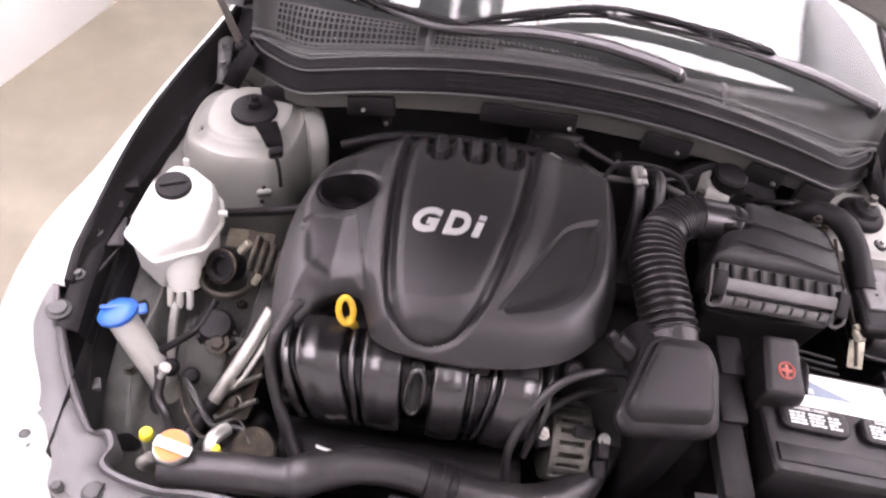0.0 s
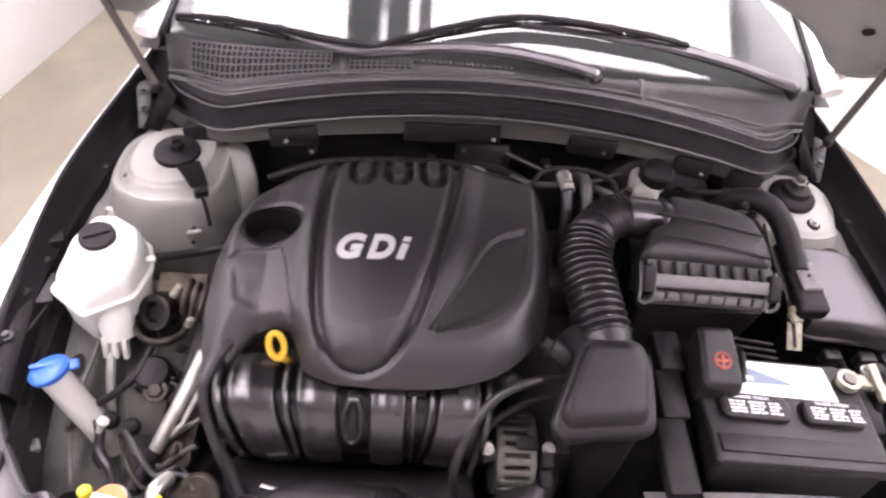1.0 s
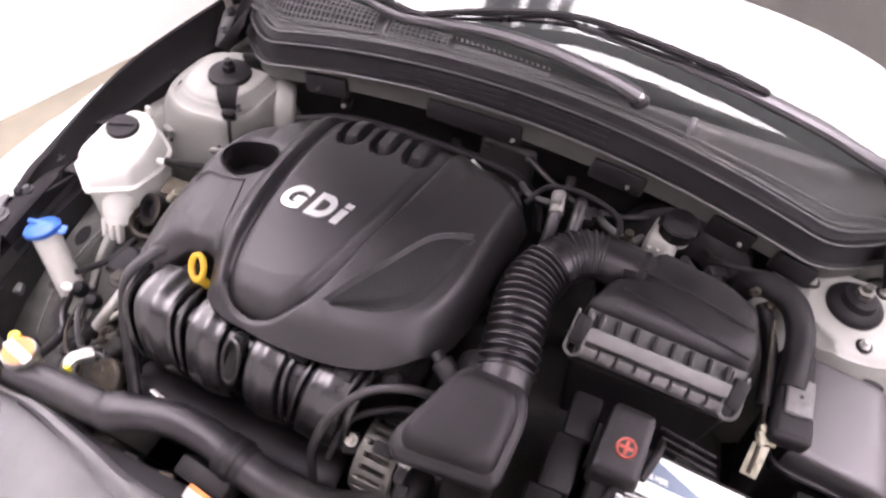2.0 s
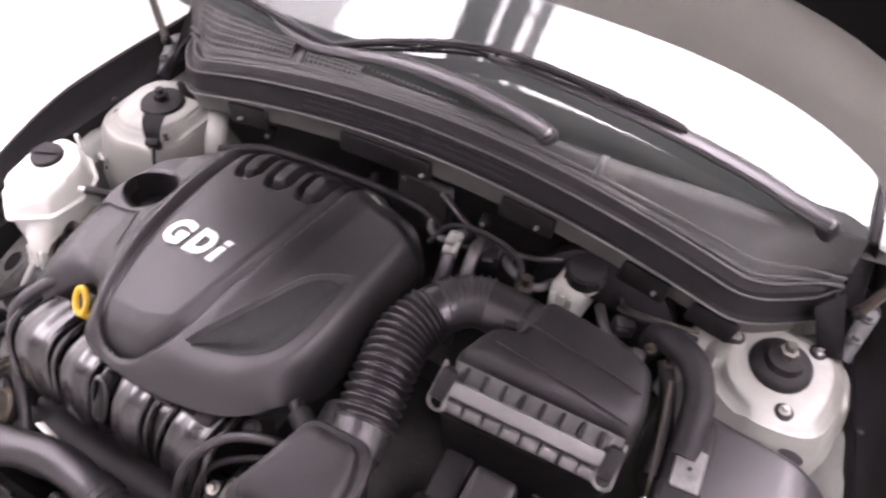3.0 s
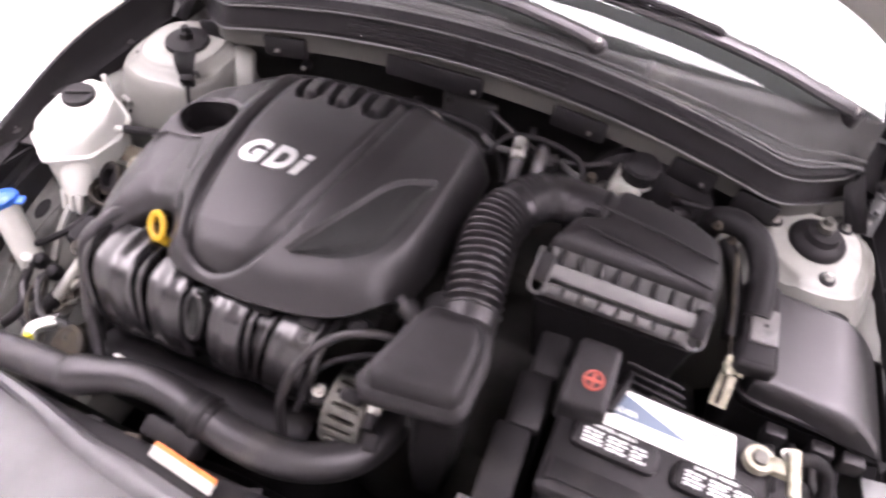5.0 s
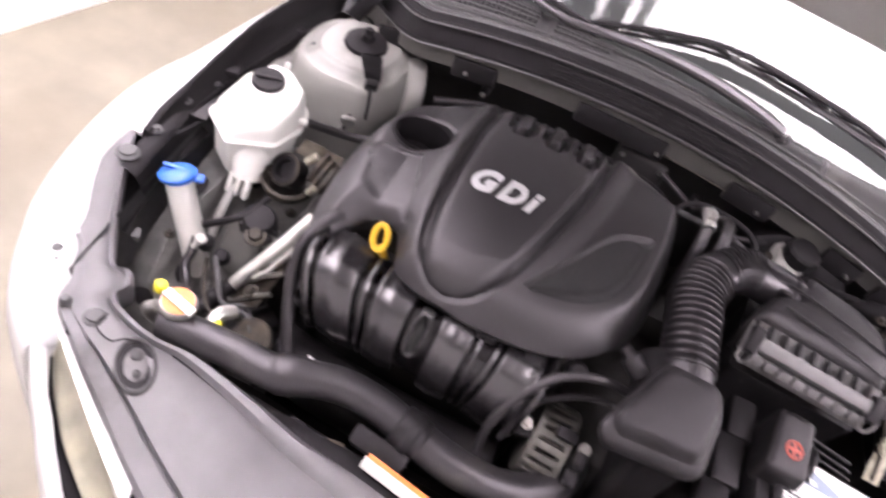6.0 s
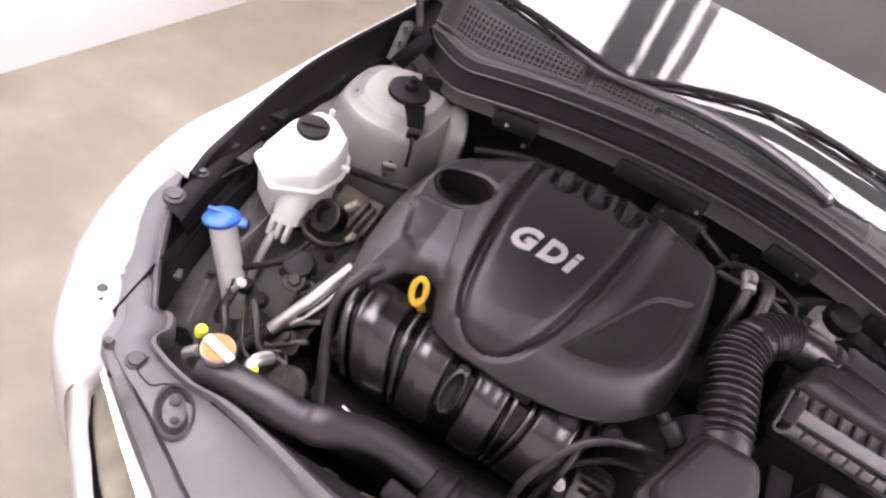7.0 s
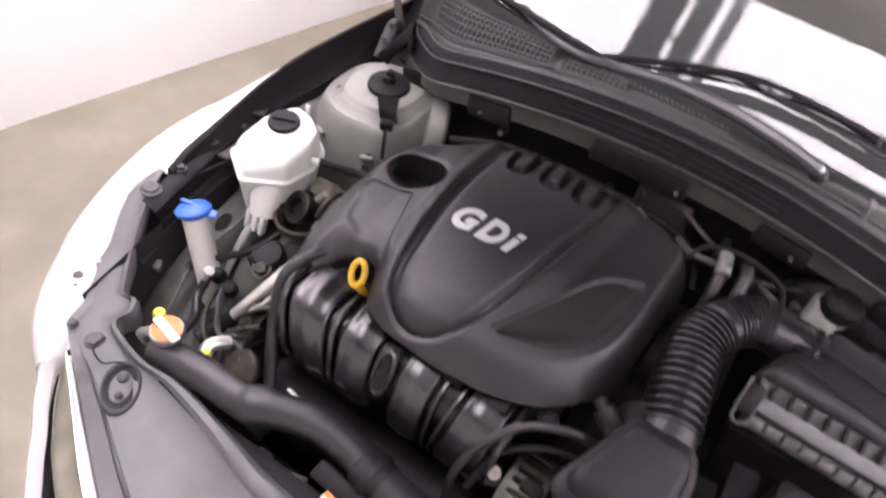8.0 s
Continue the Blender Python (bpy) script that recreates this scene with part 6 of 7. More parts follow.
def build_fusebox():
    t = thing("fuse_box", (0.6, -0.18, 0.72), "satin black fuse box with a rounded lid", "fuse box")
    loop = rounded([(0.500, -0.095), (0.505, -0.257), (0.545, -0.264), (0.695, -0.266), (0.708, -0.15), (0.672, -0.112)], 0.010, 4)

    def top(z):
        return lambda x, y: z - 0.75 * max(0.0, x - 0.635) ** 1.35 + 0.03 * (y + 0.2)

    bm = bmesh.new()
    loop = loop[::-1]
    corners = [Vector((0.500, -0.097)), Vector((0.692, -0.116)), Vector((0.704, -0.283)), Vector((0.508, -0.268))]

    def cap(u, v):
        """The lid: flat on one side, rolled down on the other, with a crisp front edge and a skirt all round."""
        u, v = -0.05 + 1.1 * u, -0.05 + 1.1 * v
        cu, cv = min(1.0, max(0.0, u)), min(1.0, max(0.0, v))
        p = corners[0].lerp(corners[1], cu).lerp(corners[3].lerp(corners[2], cu), cv)
        z = 0.889 + 0.03 * (p.y + 0.2) - 0.075 * max(0.0, (cu - 0.5) / 0.5) ** 2.2
        z -= 0.006 * (max(0.0, 1 - cu / 0.05) ** 2 + max(0.0, 1 - cv / 0.06) ** 2 + max(0.0, (cv - 0.94) / 0.06) ** 2)
        out = max(-u, u - 1, -v, v - 1, 0.0)
        return Vector((p.x, p.y, z if out == 0 else z + (0.832 - z) * min(1.0, out / 0.05)))

    sheet(bm, cap, 44, 44)
    lid = part("lid", bm, SATIN, t, "satin black lid with a rounded flank", angle=50)
    bm = bmesh.new()
    tube(bm, [(0.500, -0.20, 0.846), (0.505, -0.266, 0.843), (0.60, -0.272, 0.838), (0.69, -0.275, 0.818)], 0.0045, 8, 5)
    part("lid_skirt", bm, PLASTIC, lid, "raised skirt bead")
    bm = bmesh.new()
    pillow(bm, loop, [(0.012, 0.62), (0.006, 0.80), (0.0, 0.81)])
    part("body", bm, DARK, t)
    for x in (0.56, 0.62, 0.66):
        bm = bmesh.new()
        box(bm, (x, -0.292, 0.815), (0.03, 0.02, 0.03), 0.004)
        part("latch", bm, PLASTIC, t)
    bm = bmesh.new()
    lathe(bm, [(0, 0), (0.016, 0), (0.016, 0.004), (0, 0.004)], (0.612, -0.093, 0.866), (0, 0.1, 1), 16, 0.6)
    single("apron_hole", bm, RUBBER, "dark oval hole in the painted panel", "hole")
    # bracket by the headlight
    bm = bmesh.new()
    box(bm, (0.712, -0.315, 0.79), (0.045, 0.06, 0.006), 0.002, (0, 0, 8))
    box(bm, (0.695, -0.35, 0.77), (0.05, 0.012, 0.05), 0.002, (0, 0, 8))
    br = single("headlight_bracket", bm, GREYPL, "grey steel bracket with a bolt beside the fuse box", "bracket")


def build_brake():
    t = thing("brake_reservoir", (0.28, -0.01, 0.85), "milky brake fluid reservoir with a black cap", "reservoir")
    bm = bmesh.new()
    loop = rounded([(0.238, -0.044), (0.287, -0.046), (0.296, 0.03), (0.247, 0.03)], 0.014, 4)
    pillow(bm, loop, [(0.01, 0.84), (0.0, 0.86), (0.0, 0.925), (0.006, 0.935), (0.014, 0.938)])
    for x in (0.249, 0.263, 0.277):
        box(bm, (x, -0.047, 0.90), (0.006, 0.006, 0.05), 0.001)
    part("body", bm, MILKY_GREY, t)
    bm = bmesh.new()
    lathe(bm, [(0.024, 0), (0.024, 0.02), (0, 0.02)], (0.280, -0.008, 0.925), (0, -0.1, 1), 24)
    part("neck", bm, MILKY_GREY, t)
    bm = bmesh.new()
    lathe(bm, [(0.027, 0), (0.029, 0.004), (0.029, 0.022), (0.025, 0.027), (0, 0.028)], (0.280, -0.010, 0.938), (0, -0.1, 1), 30)
    cap = part("cap", bm, DARK, t, "black screw cap")
    for k in range(10):
        q = 2 * math.pi * k / 10
        bm = bmesh.new()
        box(bm, (0.280 + 0.0285 * math.cos(q), -0.010 + 0.0285 * math.sin(q), 0.951), (0.006, 0.006, 0.018), 0.0015, (0, 0, math.degrees(q)))
        part("grip_ridge", bm, DARK, cap)
    bm = bmesh.new()
    lathe(bm, [(0, 0), (0.09, 0), (0.115, 0.02), (0.115, 0.05), (0.09, 0.075), (0.05, 0.08)], (0.305, 0.075, 0.832), (0, -1, 0.1), 32)
    single("brake_booster", bm, RUBBER, "round black brake booster on the firewall", "brake booster")


build_battery()
build_tray()
build_fusebox()
build_brake()


# ---- left of the engine: reservoirs, caps and hoses ----
def build_coolant():
    t = thing("coolant_reservoir", (-0.635, -0.2, 0.72), "white milky coolant reservoir with a dark cap", "reservoir")
    loop = rounded([(-0.702, -0.258), (-0.640, -0.302), (-0.572, -0.262), (-0.558, -0.205), (-0.572, -0.158), (-0.622, -0.128), (-0.658, -0.130), (-0.690, -0.187)], 0.009, 3)

    def top(z):
        return lambda x, y: z + 0.10 * (y + 0.2)

    def roof(k):
        return lambda x, y: 0.832 + 0.10 * (y + 0.2) + 0.047 * k * (0.4 + 0.6 * smooth(-0.295, -0.215, y)) * (0.5 + 0.5 * smooth(-0.715, -0.665, x))

    bm = bmesh.new()
    pillow(bm, loop, [(0.022, 0.735), (0.012, 0.745), (0.008, top(0.80)), (0.006, top(0.822)), (-0.001, top(0.825)), (-0.001, top(0.830)), (0.005, top(0.833)), (0.008, roof(0.45)), (0.011, roof(0.8)), (0.016, roof(0.96)), (0.022, roof(1.0)), (0.032, roof(1.0)), (0.044, roof(1.0)), (0.056, roof(1.0)), (0.066, roof(1.0))])
    body = part("body", bm, MILKY, t, "milky white tank")
    bm = bmesh.new()
    lathe(bm, [(0.028, 0), (0.027, 0.014), (0, 0.014)], (-0.639, -0.190, 0.864), (0, -0.1, 1), 26)
    part("neck", bm, MILKY, t)
    bm = bmesh.new()
    lathe(bm, [(0.0265, 0.0), (0.028, 0.003), (0.028, 0.008), (0.026, 0.010), (0, 0.010)], (-0.639, -0.190, 0.877), (0, -0.1, 1), 30)
    box(bm, (-0.639, -0.191, 0.889), (0.042, 0.006, 0.004), 0.002, (0, 0, 25))
    part("cap", bm, DARK, t, "dark grey cap with a grip bar")
    bm = bmesh.new()
    tube(bm, [(-0.612, -0.258, 0.80), (-0.606, -0.276, 0.777), (-0.601, -0.288, 0.752)], lambda q: 0.031 - 0.007 * q, 16, 5, flat=0.7)
    for dx in (-0.019, -0.004, 0.012):
        box(bm, (-0.603 + dx, -0.300, 0.742), (0.010, 0.014, 0.040), 0.003, (-15, 0, 0))
    part("leg", bm, MILKY, t, "moulded white foot")
    bm = bmesh.new()
    box(bm, (-0.640, -0.126, 0.868), (0.010, 0.007, 0.03), 0.003)
    part("fin", bm, MILKY, t)
    bm = bmesh.new()
    cyl(bm, (-0.568, -0.20, 0.845), (-0.550, -0.196, 0.845), 0.0055)
    part("nipple", bm, MILKY, t)
    bm = bmesh.new()
    tube(bm, [(-0.555, -0.196, 0.846), (-0.53, -0.185, 0.842), (-0.49, -0.165, 0.835), (-0.45, -0.16, 0.845), (-0.42, -0.165, 0.86)], 0.0075, 8, 6)
    single("overflow_hose", bm, DARK, "thin black overflow hose from the coolant reservoir", "hose")


def build_washer():
    t = thing("washer_filler", (-0.62, -0.41, 0.6), "milky washer filler neck with a blue cap", "filler neck")
    top, low = Vector((-0.669, -0.380, 0.782)), Vector((-0.605, -0.415, 0.672))
    d = (top - low).normalized()
    bm = bmesh.new()
    tube(bm, [top, top.lerp(low, 0.4), low, low - d * 0.05 + Vector((0.0, 0.0, -0.03))], lambda s: 0.0225 - 0.002 * s, 20, 6)
    part("neck", bm, MILKY_OLD, t, "dusty milky tube")
    bm = bmesh.new()
    lathe(bm, [(0.023, -0.006), (0.0295, 0.0), (0.0305, 0.006), (0.026, 0.011), (0.016, 0.014), (0, 0.015)], top, d + Vector((0.1, -0.1, 0.3)), 28)
    box(bm, tuple(top + d * 0.013 + Vector((0, 0, 0.002))), (0.042, 0.008, 0.007), 0.003, (0, 0, 15))
    box(bm, tuple(top + Vector((0.029, 0.012, 0.006))), (0.018, 0.018, 0.006), 0.003, (0, 0, 25))
    part("cap", bm, BLUE, t, "bright blue cap with a grip")


def build_radiator_cap():
    t = thing("pressure_cap", (-0.525, -0.575, 0.74), "radiator cap with a worn orange and white sticker", "cap")
    bm = bmesh.new()
    lathe(bm, [(0.02, -0.04), (0.022, -0.005), (0.0255, -0.004), (0.0255, 0.004), (0.0235, 0.007), (0, 0.008)], (-0.525, -0.575, 0.778), (0, -0.05, 1), 30)
    part("cap", bm, STEEL, t, "steel cap")
    bm = bmesh.new()
    lathe(bm, [(0, 0.0082), (0.0225, 0.0082), (0.0225, 0.0092), (0, 0.0094)], (-0.525, -0.575, 0.778), (0, -0.05, 1), 28)
    part("sticker", bm, ORANGE, t, "faded orange round sticker")
    bm = bmesh.new()
    box(bm, (-0.522, -0.578, 0.790), (0.052, 0.014, 0.004), 0.0015, (0, 0, -12))
    part("warning_bar", bm, PALE, t, "white bar across the cap")
    bm = bmesh.new()
    tube(bm, [(-0.548, -0.59, 0.775), (-0.562, -0.592, 0.76), (-0.565, -0.585, 0.735), (-0.56, -0.575, 0.71)], 0.008, 10, 5)
    part("drain_pipe", bm, STEEL, t, "short bright pipe")
    for c, name in (((-0.573, -0.549, 0.745), "valve_cap"), ((-0.477, -0.55, 0.73), "valve_cap")):
        v = thing("valve_cap", c, "small yellow service valve cap", "cap", "service valve caps")
        bm = bmesh.new()
        r = 0.0095 if c[0] < -0.5 else 0.006
        lathe(bm, [(0, 0), (r * 0.92, 0), (r, 0.003), (r, 0.012), (r * 0.8, 0.016), (0, 0.017)], c, (0.1, 0, 1), 18)
        part("cap", bm, LEMON, v)
        bm = bmesh.new()
        cyl(bm, (c[0], c[1], c[2] - 0.06), c, 0.008)
        part("valve_stem", bm, STEEL, v, "steel valve stem")


def hose(name, pts, r, material, label, category="hose", seg=14, n=8, flat=1.0):
    bm = bmesh.new()
    tube(bm, pts, r, seg, n, flat)
    return single(name, bm, material, label, category, angle=60)


def build_radiator_hose():
    t = thing("radiator_hose", (-0.2, -0.57, 0.75), "thick black upper radiator hose with a joint", "hose")
    bm = bmesh.new()
    tube(bm, [(-0.535, -0.588, 0.738), (-0.49, -0.588, 0.75), (-0.43, -0.586, 0.758), (-0.365, -0.586, 0.765), (-0.325, -0.575, 0.772), (-0.27, -0.558, 0.775), (-0.21, -0.556, 0.772), (-0.15, -0.566, 0.766)],
         lambda s: 0.0255 + 0.004 * smooth(0.42, 0.46, s) * smooth(0.64, 0.5, s), 20, 10)
    part("upper_run", bm, HOSE, t)
    bm = bmesh.new()
    tube(bm, [(-0.15, -0.566, 0.766), (-0.10, -0.572, 0.762), (-0.045, -0.571, 0.757), (0.005, -0.556, 0.752), (0.046, -0.526, 0.748), (0.068, -0.484, 0.744), (0.072, -0.43, 0.738), (0.055, -0.375, 0.73)], 0.0275, 20, 10)
    part("lower_run", bm, HOSE, t)
    bm = bmesh.new()
    lathe(bm, [(0.027, -0.03), (0.0315, -0.028), (0.0315, -0.012), (0.0335, -0.010), (0.0335, 0.0), (0.030, 0.003), (0.030, 0.012), (0.0275, 0.014)], (-0.150, -0.566, 0.766), (1, -0.14, -0.07), 24)
    part("joint", bm, PLASTIC, t, "stepped black joint")
    bm = bmesh.new()
    box(bm, (-0.185, -0.595, 0.738), (0.085, 0.03, 0.05), 0.006, (25, 0, -6))
    part("bracket", bm, DARK, t, "black hose bracket")
    bm = bmesh.new()
    box(bm, (-0.145, -0.635, 0.752), (0.105, 0.018, 0.006), 0.002, (35, 0, -8))
    st = single("orange_label", bm, MILKY_OLD, "white and orange warning strip on the radiator frame", "label")
    bm = bmesh.new()
    box(bm, (-0.143, -0.628, 0.7585), (0.103, 0.009, 0.003), 0.001, (35, 0, -8))
    part("orange_band", bm, ORANGE, st, "faded orange band")
    # radiator and fan shroud behind the shield
    r = thing("radiator", (0, -0.62, 0.45), "dark radiator and fan shroud behind the shield", "radiator")
    bm = bmesh.new()
    box(bm, (0.0, -0.635, 0.58), (0.98, 0.05, 0.28), 0.01)
    part("core", bm, DARK, r)
    bm = bmesh.new()
    box(bm, (0.0, -0.64, 0.725), (1.0, 0.05, 0.03), 0.008)
    part("upper_tank", bm, DARK, r)
    bm = bmesh.new()
    sheet(bm, lambda u, v: Vector((-0.45 + 0.9 * u, -0.60 + 0.05 * v, 0.715 - 0.2 * v + 0.01 * math.sin(u * 20))), 30, 6, 0.004)
    part("fan_shroud", bm, DARK, r)
    for k, x in enumerate((-0.30, -0.24, -0.05)):
        bm = bmesh.new()
        box(bm, (x, -0.618, 0.733), (0.024, 0.012, 0.010), 0.002, (20, 0, 12 * k))
        part("mount_tab", bm, RUSTY if k == 1 else DARK, r)


PANELM = mat("dusty_side_panel", (0.085, 0.081, 0.075), 0.5, vary=0.3, scale=26, fine=160, bump=0.3, dirt=(0.032, 0.029, 0.026), dirt_amount=0.6)
STRAP = mat("tarnished_strap", (0.12, 0.1, 0.075), 0.5, 0.4, vary=0.4, scale=60, fine=220, bump=0.4, dirt=(0.04, 0.033, 0.026), dirt_amount=0.4)


def build_left_side():
    # engine mount with ribs and a pulley below the reservoir
    m = thing("engine_mount", (-0.52, -0.30, 0.68), "dirty black and brown engine mount with a bolt", "engine mount")
    bm = bmesh.new()
    d = Vector((-0.35, -0.65, 0.67)).normalized()
    lathe(bm, [(0.026, -0.03), (0.027, 0.0), (0.024, 0.006), (0.017, 0.006), (0.015, -0.006), (0, -0.006)], (-0.548, -0.258, 0.785), d, 24)
    part("mount_boss", bm, DARK, m, "black hollow mount boss")
    bm = bmesh.new()
    lathe(bm, [(0.0255, 0.0), (0.029, 0.001), (0.029, 0.005), (0.0255, 0.006)], (-0.548, -0.258, 0.785), d, 24)
    part("boss_collar", bm, RUSTY, m, "brown rusted collar")
    bm = bmesh.new()
    for k in range(4):
        c = Vector((-0.502 + 0.014 * k, -0.232 - 0.007 * k, 0.795))
        tube(bm, [c + Vector((0.012 * math.sin(q) * 0.4, -0.030 * math.cos(q), 0.026 * math.sin(q))) for q in (math.pi * i / 8 for i in range(9))], 0.0055 - 0.0008 * (k % 2), 8, 2)
        part("mount_rib", bm, RUSTY, m, "dusty brown metal hoop")
        bm = bmesh.new()
    sheet(bm, lambda u, v: Vector((-0.552 + 0.075 * u, -0.196 - 0.030 * v + 0.006 * u, 0.812 - 0.012 * v - 0.004 * smooth(0.5, 0.6, u))), 10, 4, 0.004)
    part("top_strap", bm, STRAP, m, "tarnished bracket strap")
    bm = bmesh.new()
    cyl(bm, (-0.525, -0.235, 0.80), (-0.51, -0.228, 0.82), 0.007)
    part("mount_stud", bm, BRASS, m, "tarnished stud")
    bm = bmesh.new()
    cyl(bm, (-0.49, -0.285, 0.79), (-0.482, -0.285, 0.808), 0.006)
    part("mount_stud", bm, BRASS, m, "tarnished stud")
    bm = bmesh.new()
    for k, r in enumerate((0.042, 0.036)):
        tube(bm, [(-0.538 + r * math.cos(q), -0.262 + r * math.sin(q), 0.768 - 0.012 * k) for q in (math.pi * (0.9 + 1.2 * i / 10) for i in range(11))], 0.005, 8, 2)
    part("mount_ring", bm, RUSTY, m, "brown metal ring")
    bm = bmesh.new()
    lathe(bm, [(0, 0.0), (0.026, 0.0), (0.030, 0.006), (0.030, 0.05), (0.024, 0.058), (0.012, 0.06), (0, 0.06)], (-0.535, -0.338, 0.70), (0, -0.25, 1), 24)
    arm = part("mount_arm", bm, DARK, m, "black ribbed mount body")
    for k in range(5):
        q = radians(200 + 35 * k)
        bm = bmesh.new()
        box(bm, (-0.535 + 0.031 * math.cos(q), -0.343 + 0.031 * math.sin(q), 0.725), (0.005, 0.008, 0.045), 0.0015, (12, 0, math.degrees(q) + 90))
        part("arm_rib", bm, PLASTIC, arm)
    bm = bmesh.new()
    box(bm, (-0.510, -0.365, 0.715), (0.02, 0.035, 0.05), 0.005, (-20, 0, 30))
    part("mount_lug", bm, PLASTIC, m, "black lug")
    bm = bmesh.new()
    sheet(bm, lambda u, v: Vector((-0.575 + 0.10 * u, -0.36 - 0.06 * v, 0.742 - 0.09 * v)), 6, 8, 0.004)
    part("foot_plate", bm, PAINT, m, "pale dusty foot plate")
    bolt("bolt", (-0.524, -0.377, 0.742), m, 0.012, (0, -0.4, 1), RUSTY)
    # painted side panel below the tower
    bm = bmesh.new()
    def flank(u, v):
        return Vector((-0.70 + 0.20 * u + 0.02 * v, -0.15 - 0.42 * v, 0.738 - 0.02 * v - 0.12 * v * v - 0.03 * u * v - 0.010 * smooth(0.25, 0.32, u) * smooth(0.62, 0.55, u) * smooth(0.1, 0.2, v) * smooth(0.9, 0.8, v)))

    sheet(bm, flank, 36, 40, 0.004)
    panel = thing("side_panel", (-0.6, -0.3, 0.7), "grey-beige dusty side panel with pressed ribs and bolt heads", "car panel")
    part("sheet_metal", bm, PANELM, panel)
    for u, v0, v1 in ((0.2, 0.15, 0.8), (0.68, 0.2, 0.55), (0.84, 0.45, 0.85)):
        bm = bmesh.new()
        tube(bm, [flank(u + 0.04 * math.sin(7 * q), v0 + (v1 - v0) * q) + Vector((0, 0, 0.001)) for q in (0, 0.25, 0.5, 0.75, 1)], 0.003, 8, 4, flat=0.8)
        part("pressed_rib", bm, PANELM, panel)
    for u, v, a, b in ((0.45, 0.25, 0.016, 0.010), (0.62, 0.5, 0.02, 0.009), (0.12, 0.4, 0.012, 0.02), (0.4, 0.68, 0.014, 0.024), (0.8, 0.55, 0.018, 0.012), (0.25, 0.85, 0.02, 0.012)):
        bm = bmesh.new()
        sheet(bm, lambda p, q: flank(u + a / 0.2 * (p - 0.5) * 2 * math.sqrt(max(0.02, 1 - (2 * q - 1) ** 2)), v + b / 0.42 * (q - 0.5) * 2) + Vector((0, 0, 0.0015)), 8, 8, 0.001)
        part("opening", bm, RUBBER, panel, "dark opening in the sheet metal")
    bm = bmesh.new()
    tube(bm, [(-0.614, -0.296, 0.735), (-0.612, -0.325, 0.72), (-0.608, -0.352, 0.70), (-0.60, -0.385, 0.675)], 0.007, 8, 5, flat=0.6)
    part("support_post", bm, PAINT, panel, "pale support post")
    for u, v in ((0.3, 0.3), (0.55, 0.42), (0.15, 0.62), (0.75, 0.7), (0.9, 0.3)):
        bolt("bolt_head", flank(u, v), panel, 0.006, material=RUSTY)
    for q in ((-0.59, -0.41, 0.703), (-0.556, -0.418, 0.70)):
        bm = bmesh.new()
        lathe(bm, [(0, 0), (0.014, 0), (0.014, 0.01), (0.009, 0.02), (0, 0.022)], q, (0.2, -0.4, 1), 14)
        single("rubber_plug", bm, DARK, "black rubber plug in the side panel", "plug", "rubber plugs")
    bm = bmesh.new()
    box(bm, (-0.70, -0.455, 0.69), (0.032, 0.018, 0.02), 0.003, (20, 10, 30))
    single("grey_connector", bm, GREYPL, "small grey plug connector", "connector")
    # metal refrigerant pipes
    t = thing("refrigerant_pipe", (-0.48, -0.42, 0.74), "bright aluminium refrigerant pipe with a thin twin", "pipe")
    bm = bmesh.new()
    tube(bm, [(-0.44, -0.365, 0.835), (-0.46, -0.40, 0.80), (-0.485, -0.435, 0.755), (-0.507, -0.462, 0.715)], 0.0105, 12, 6)
    part("thick_pipe", bm, PIPE, t)
    bm = bmesh.new()
    tube(bm, [(-0.43, -0.385, 0.825), (-0.455, -0.42, 0.775), (-0.475, -0.445, 0.745), (-0.488, -0.446, 0.735)], 0.005, 8, 6)
    part("thin_pipe", bm, PIPE, t)
    bm = bmesh.new()
    tube(bm, [(-0.507, -0.462, 0.715), (-0.52, -0.485, 0.70), (-0.53, -0.52, 0.695)], 0.014, 12, 5)
    part("crimped_hose", bm, DARK, t, "black hose end")
    bm = bmesh.new()
    tube(bm, [(-0.475, -0.505, 0.72), (-0.488, -0.53, 0.728), (-0.487, -0.55, 0.72)], 0.011, 12, 5)
    part("elbow", bm, PIPE, t, "bright pipe elbow")
    # cast bracket beside the engine with ribs and bolts
    b = thing("cast_bracket", (-0.455, -0.40, 0.74), "grimy cast aluminium bracket beside the engine", "bracket")
    bm = bmesh.new()
    sheet(bm, lambda u, v: Vector((-0.435 - 0.075 * v - 0.01 * u, -0.37 - 0.13 * u, 0.80 - 0.075 * v - 0.05 * u + 0.008 * math.sin(7 * u) * math.sin(5 * v))), 16, 10, 0.006)
    part("casting", bm, RUSTY, b)
    for k in range(4):
        bm = bmesh.new()
        y = -0.375 - 0.034 * k
        tube(bm, [(-0.436, y, 0.806 - 0.014 * k), (-0.465, y - 0.004, 0.782 - 0.014 * k), (-0.503, y - 0.01, 0.732 - 0.012 * k)], 0.004, 6, 4)
        part("casting_rib", bm, ALU, b, "dull metal rib")
    for q in ((-0.452, -0.392, 0.80), (-0.478, -0.43, 0.757), (-0.468, -0.475, 0.742)):
        bolt("bolt", q, b, 0.008, (-0.5, -0.3, 0.8), RUSTY)
    # loose hoses and looms
    bm = bmesh.new()
    tube(bm, [(-0.392, -0.372, 0.885), (-0.406, -0.402, 0.889), (-0.420, -0.437, 0.870), (-0.418, -0.460, 0.830), (-0.402, -0.488, 0.785), (-0.382, -0.515, 0.742), (-0.366, -0.536, 0.715)], lambda q: 0.0095 + 0.0003 * math.sin(q * 420), 12, 50)
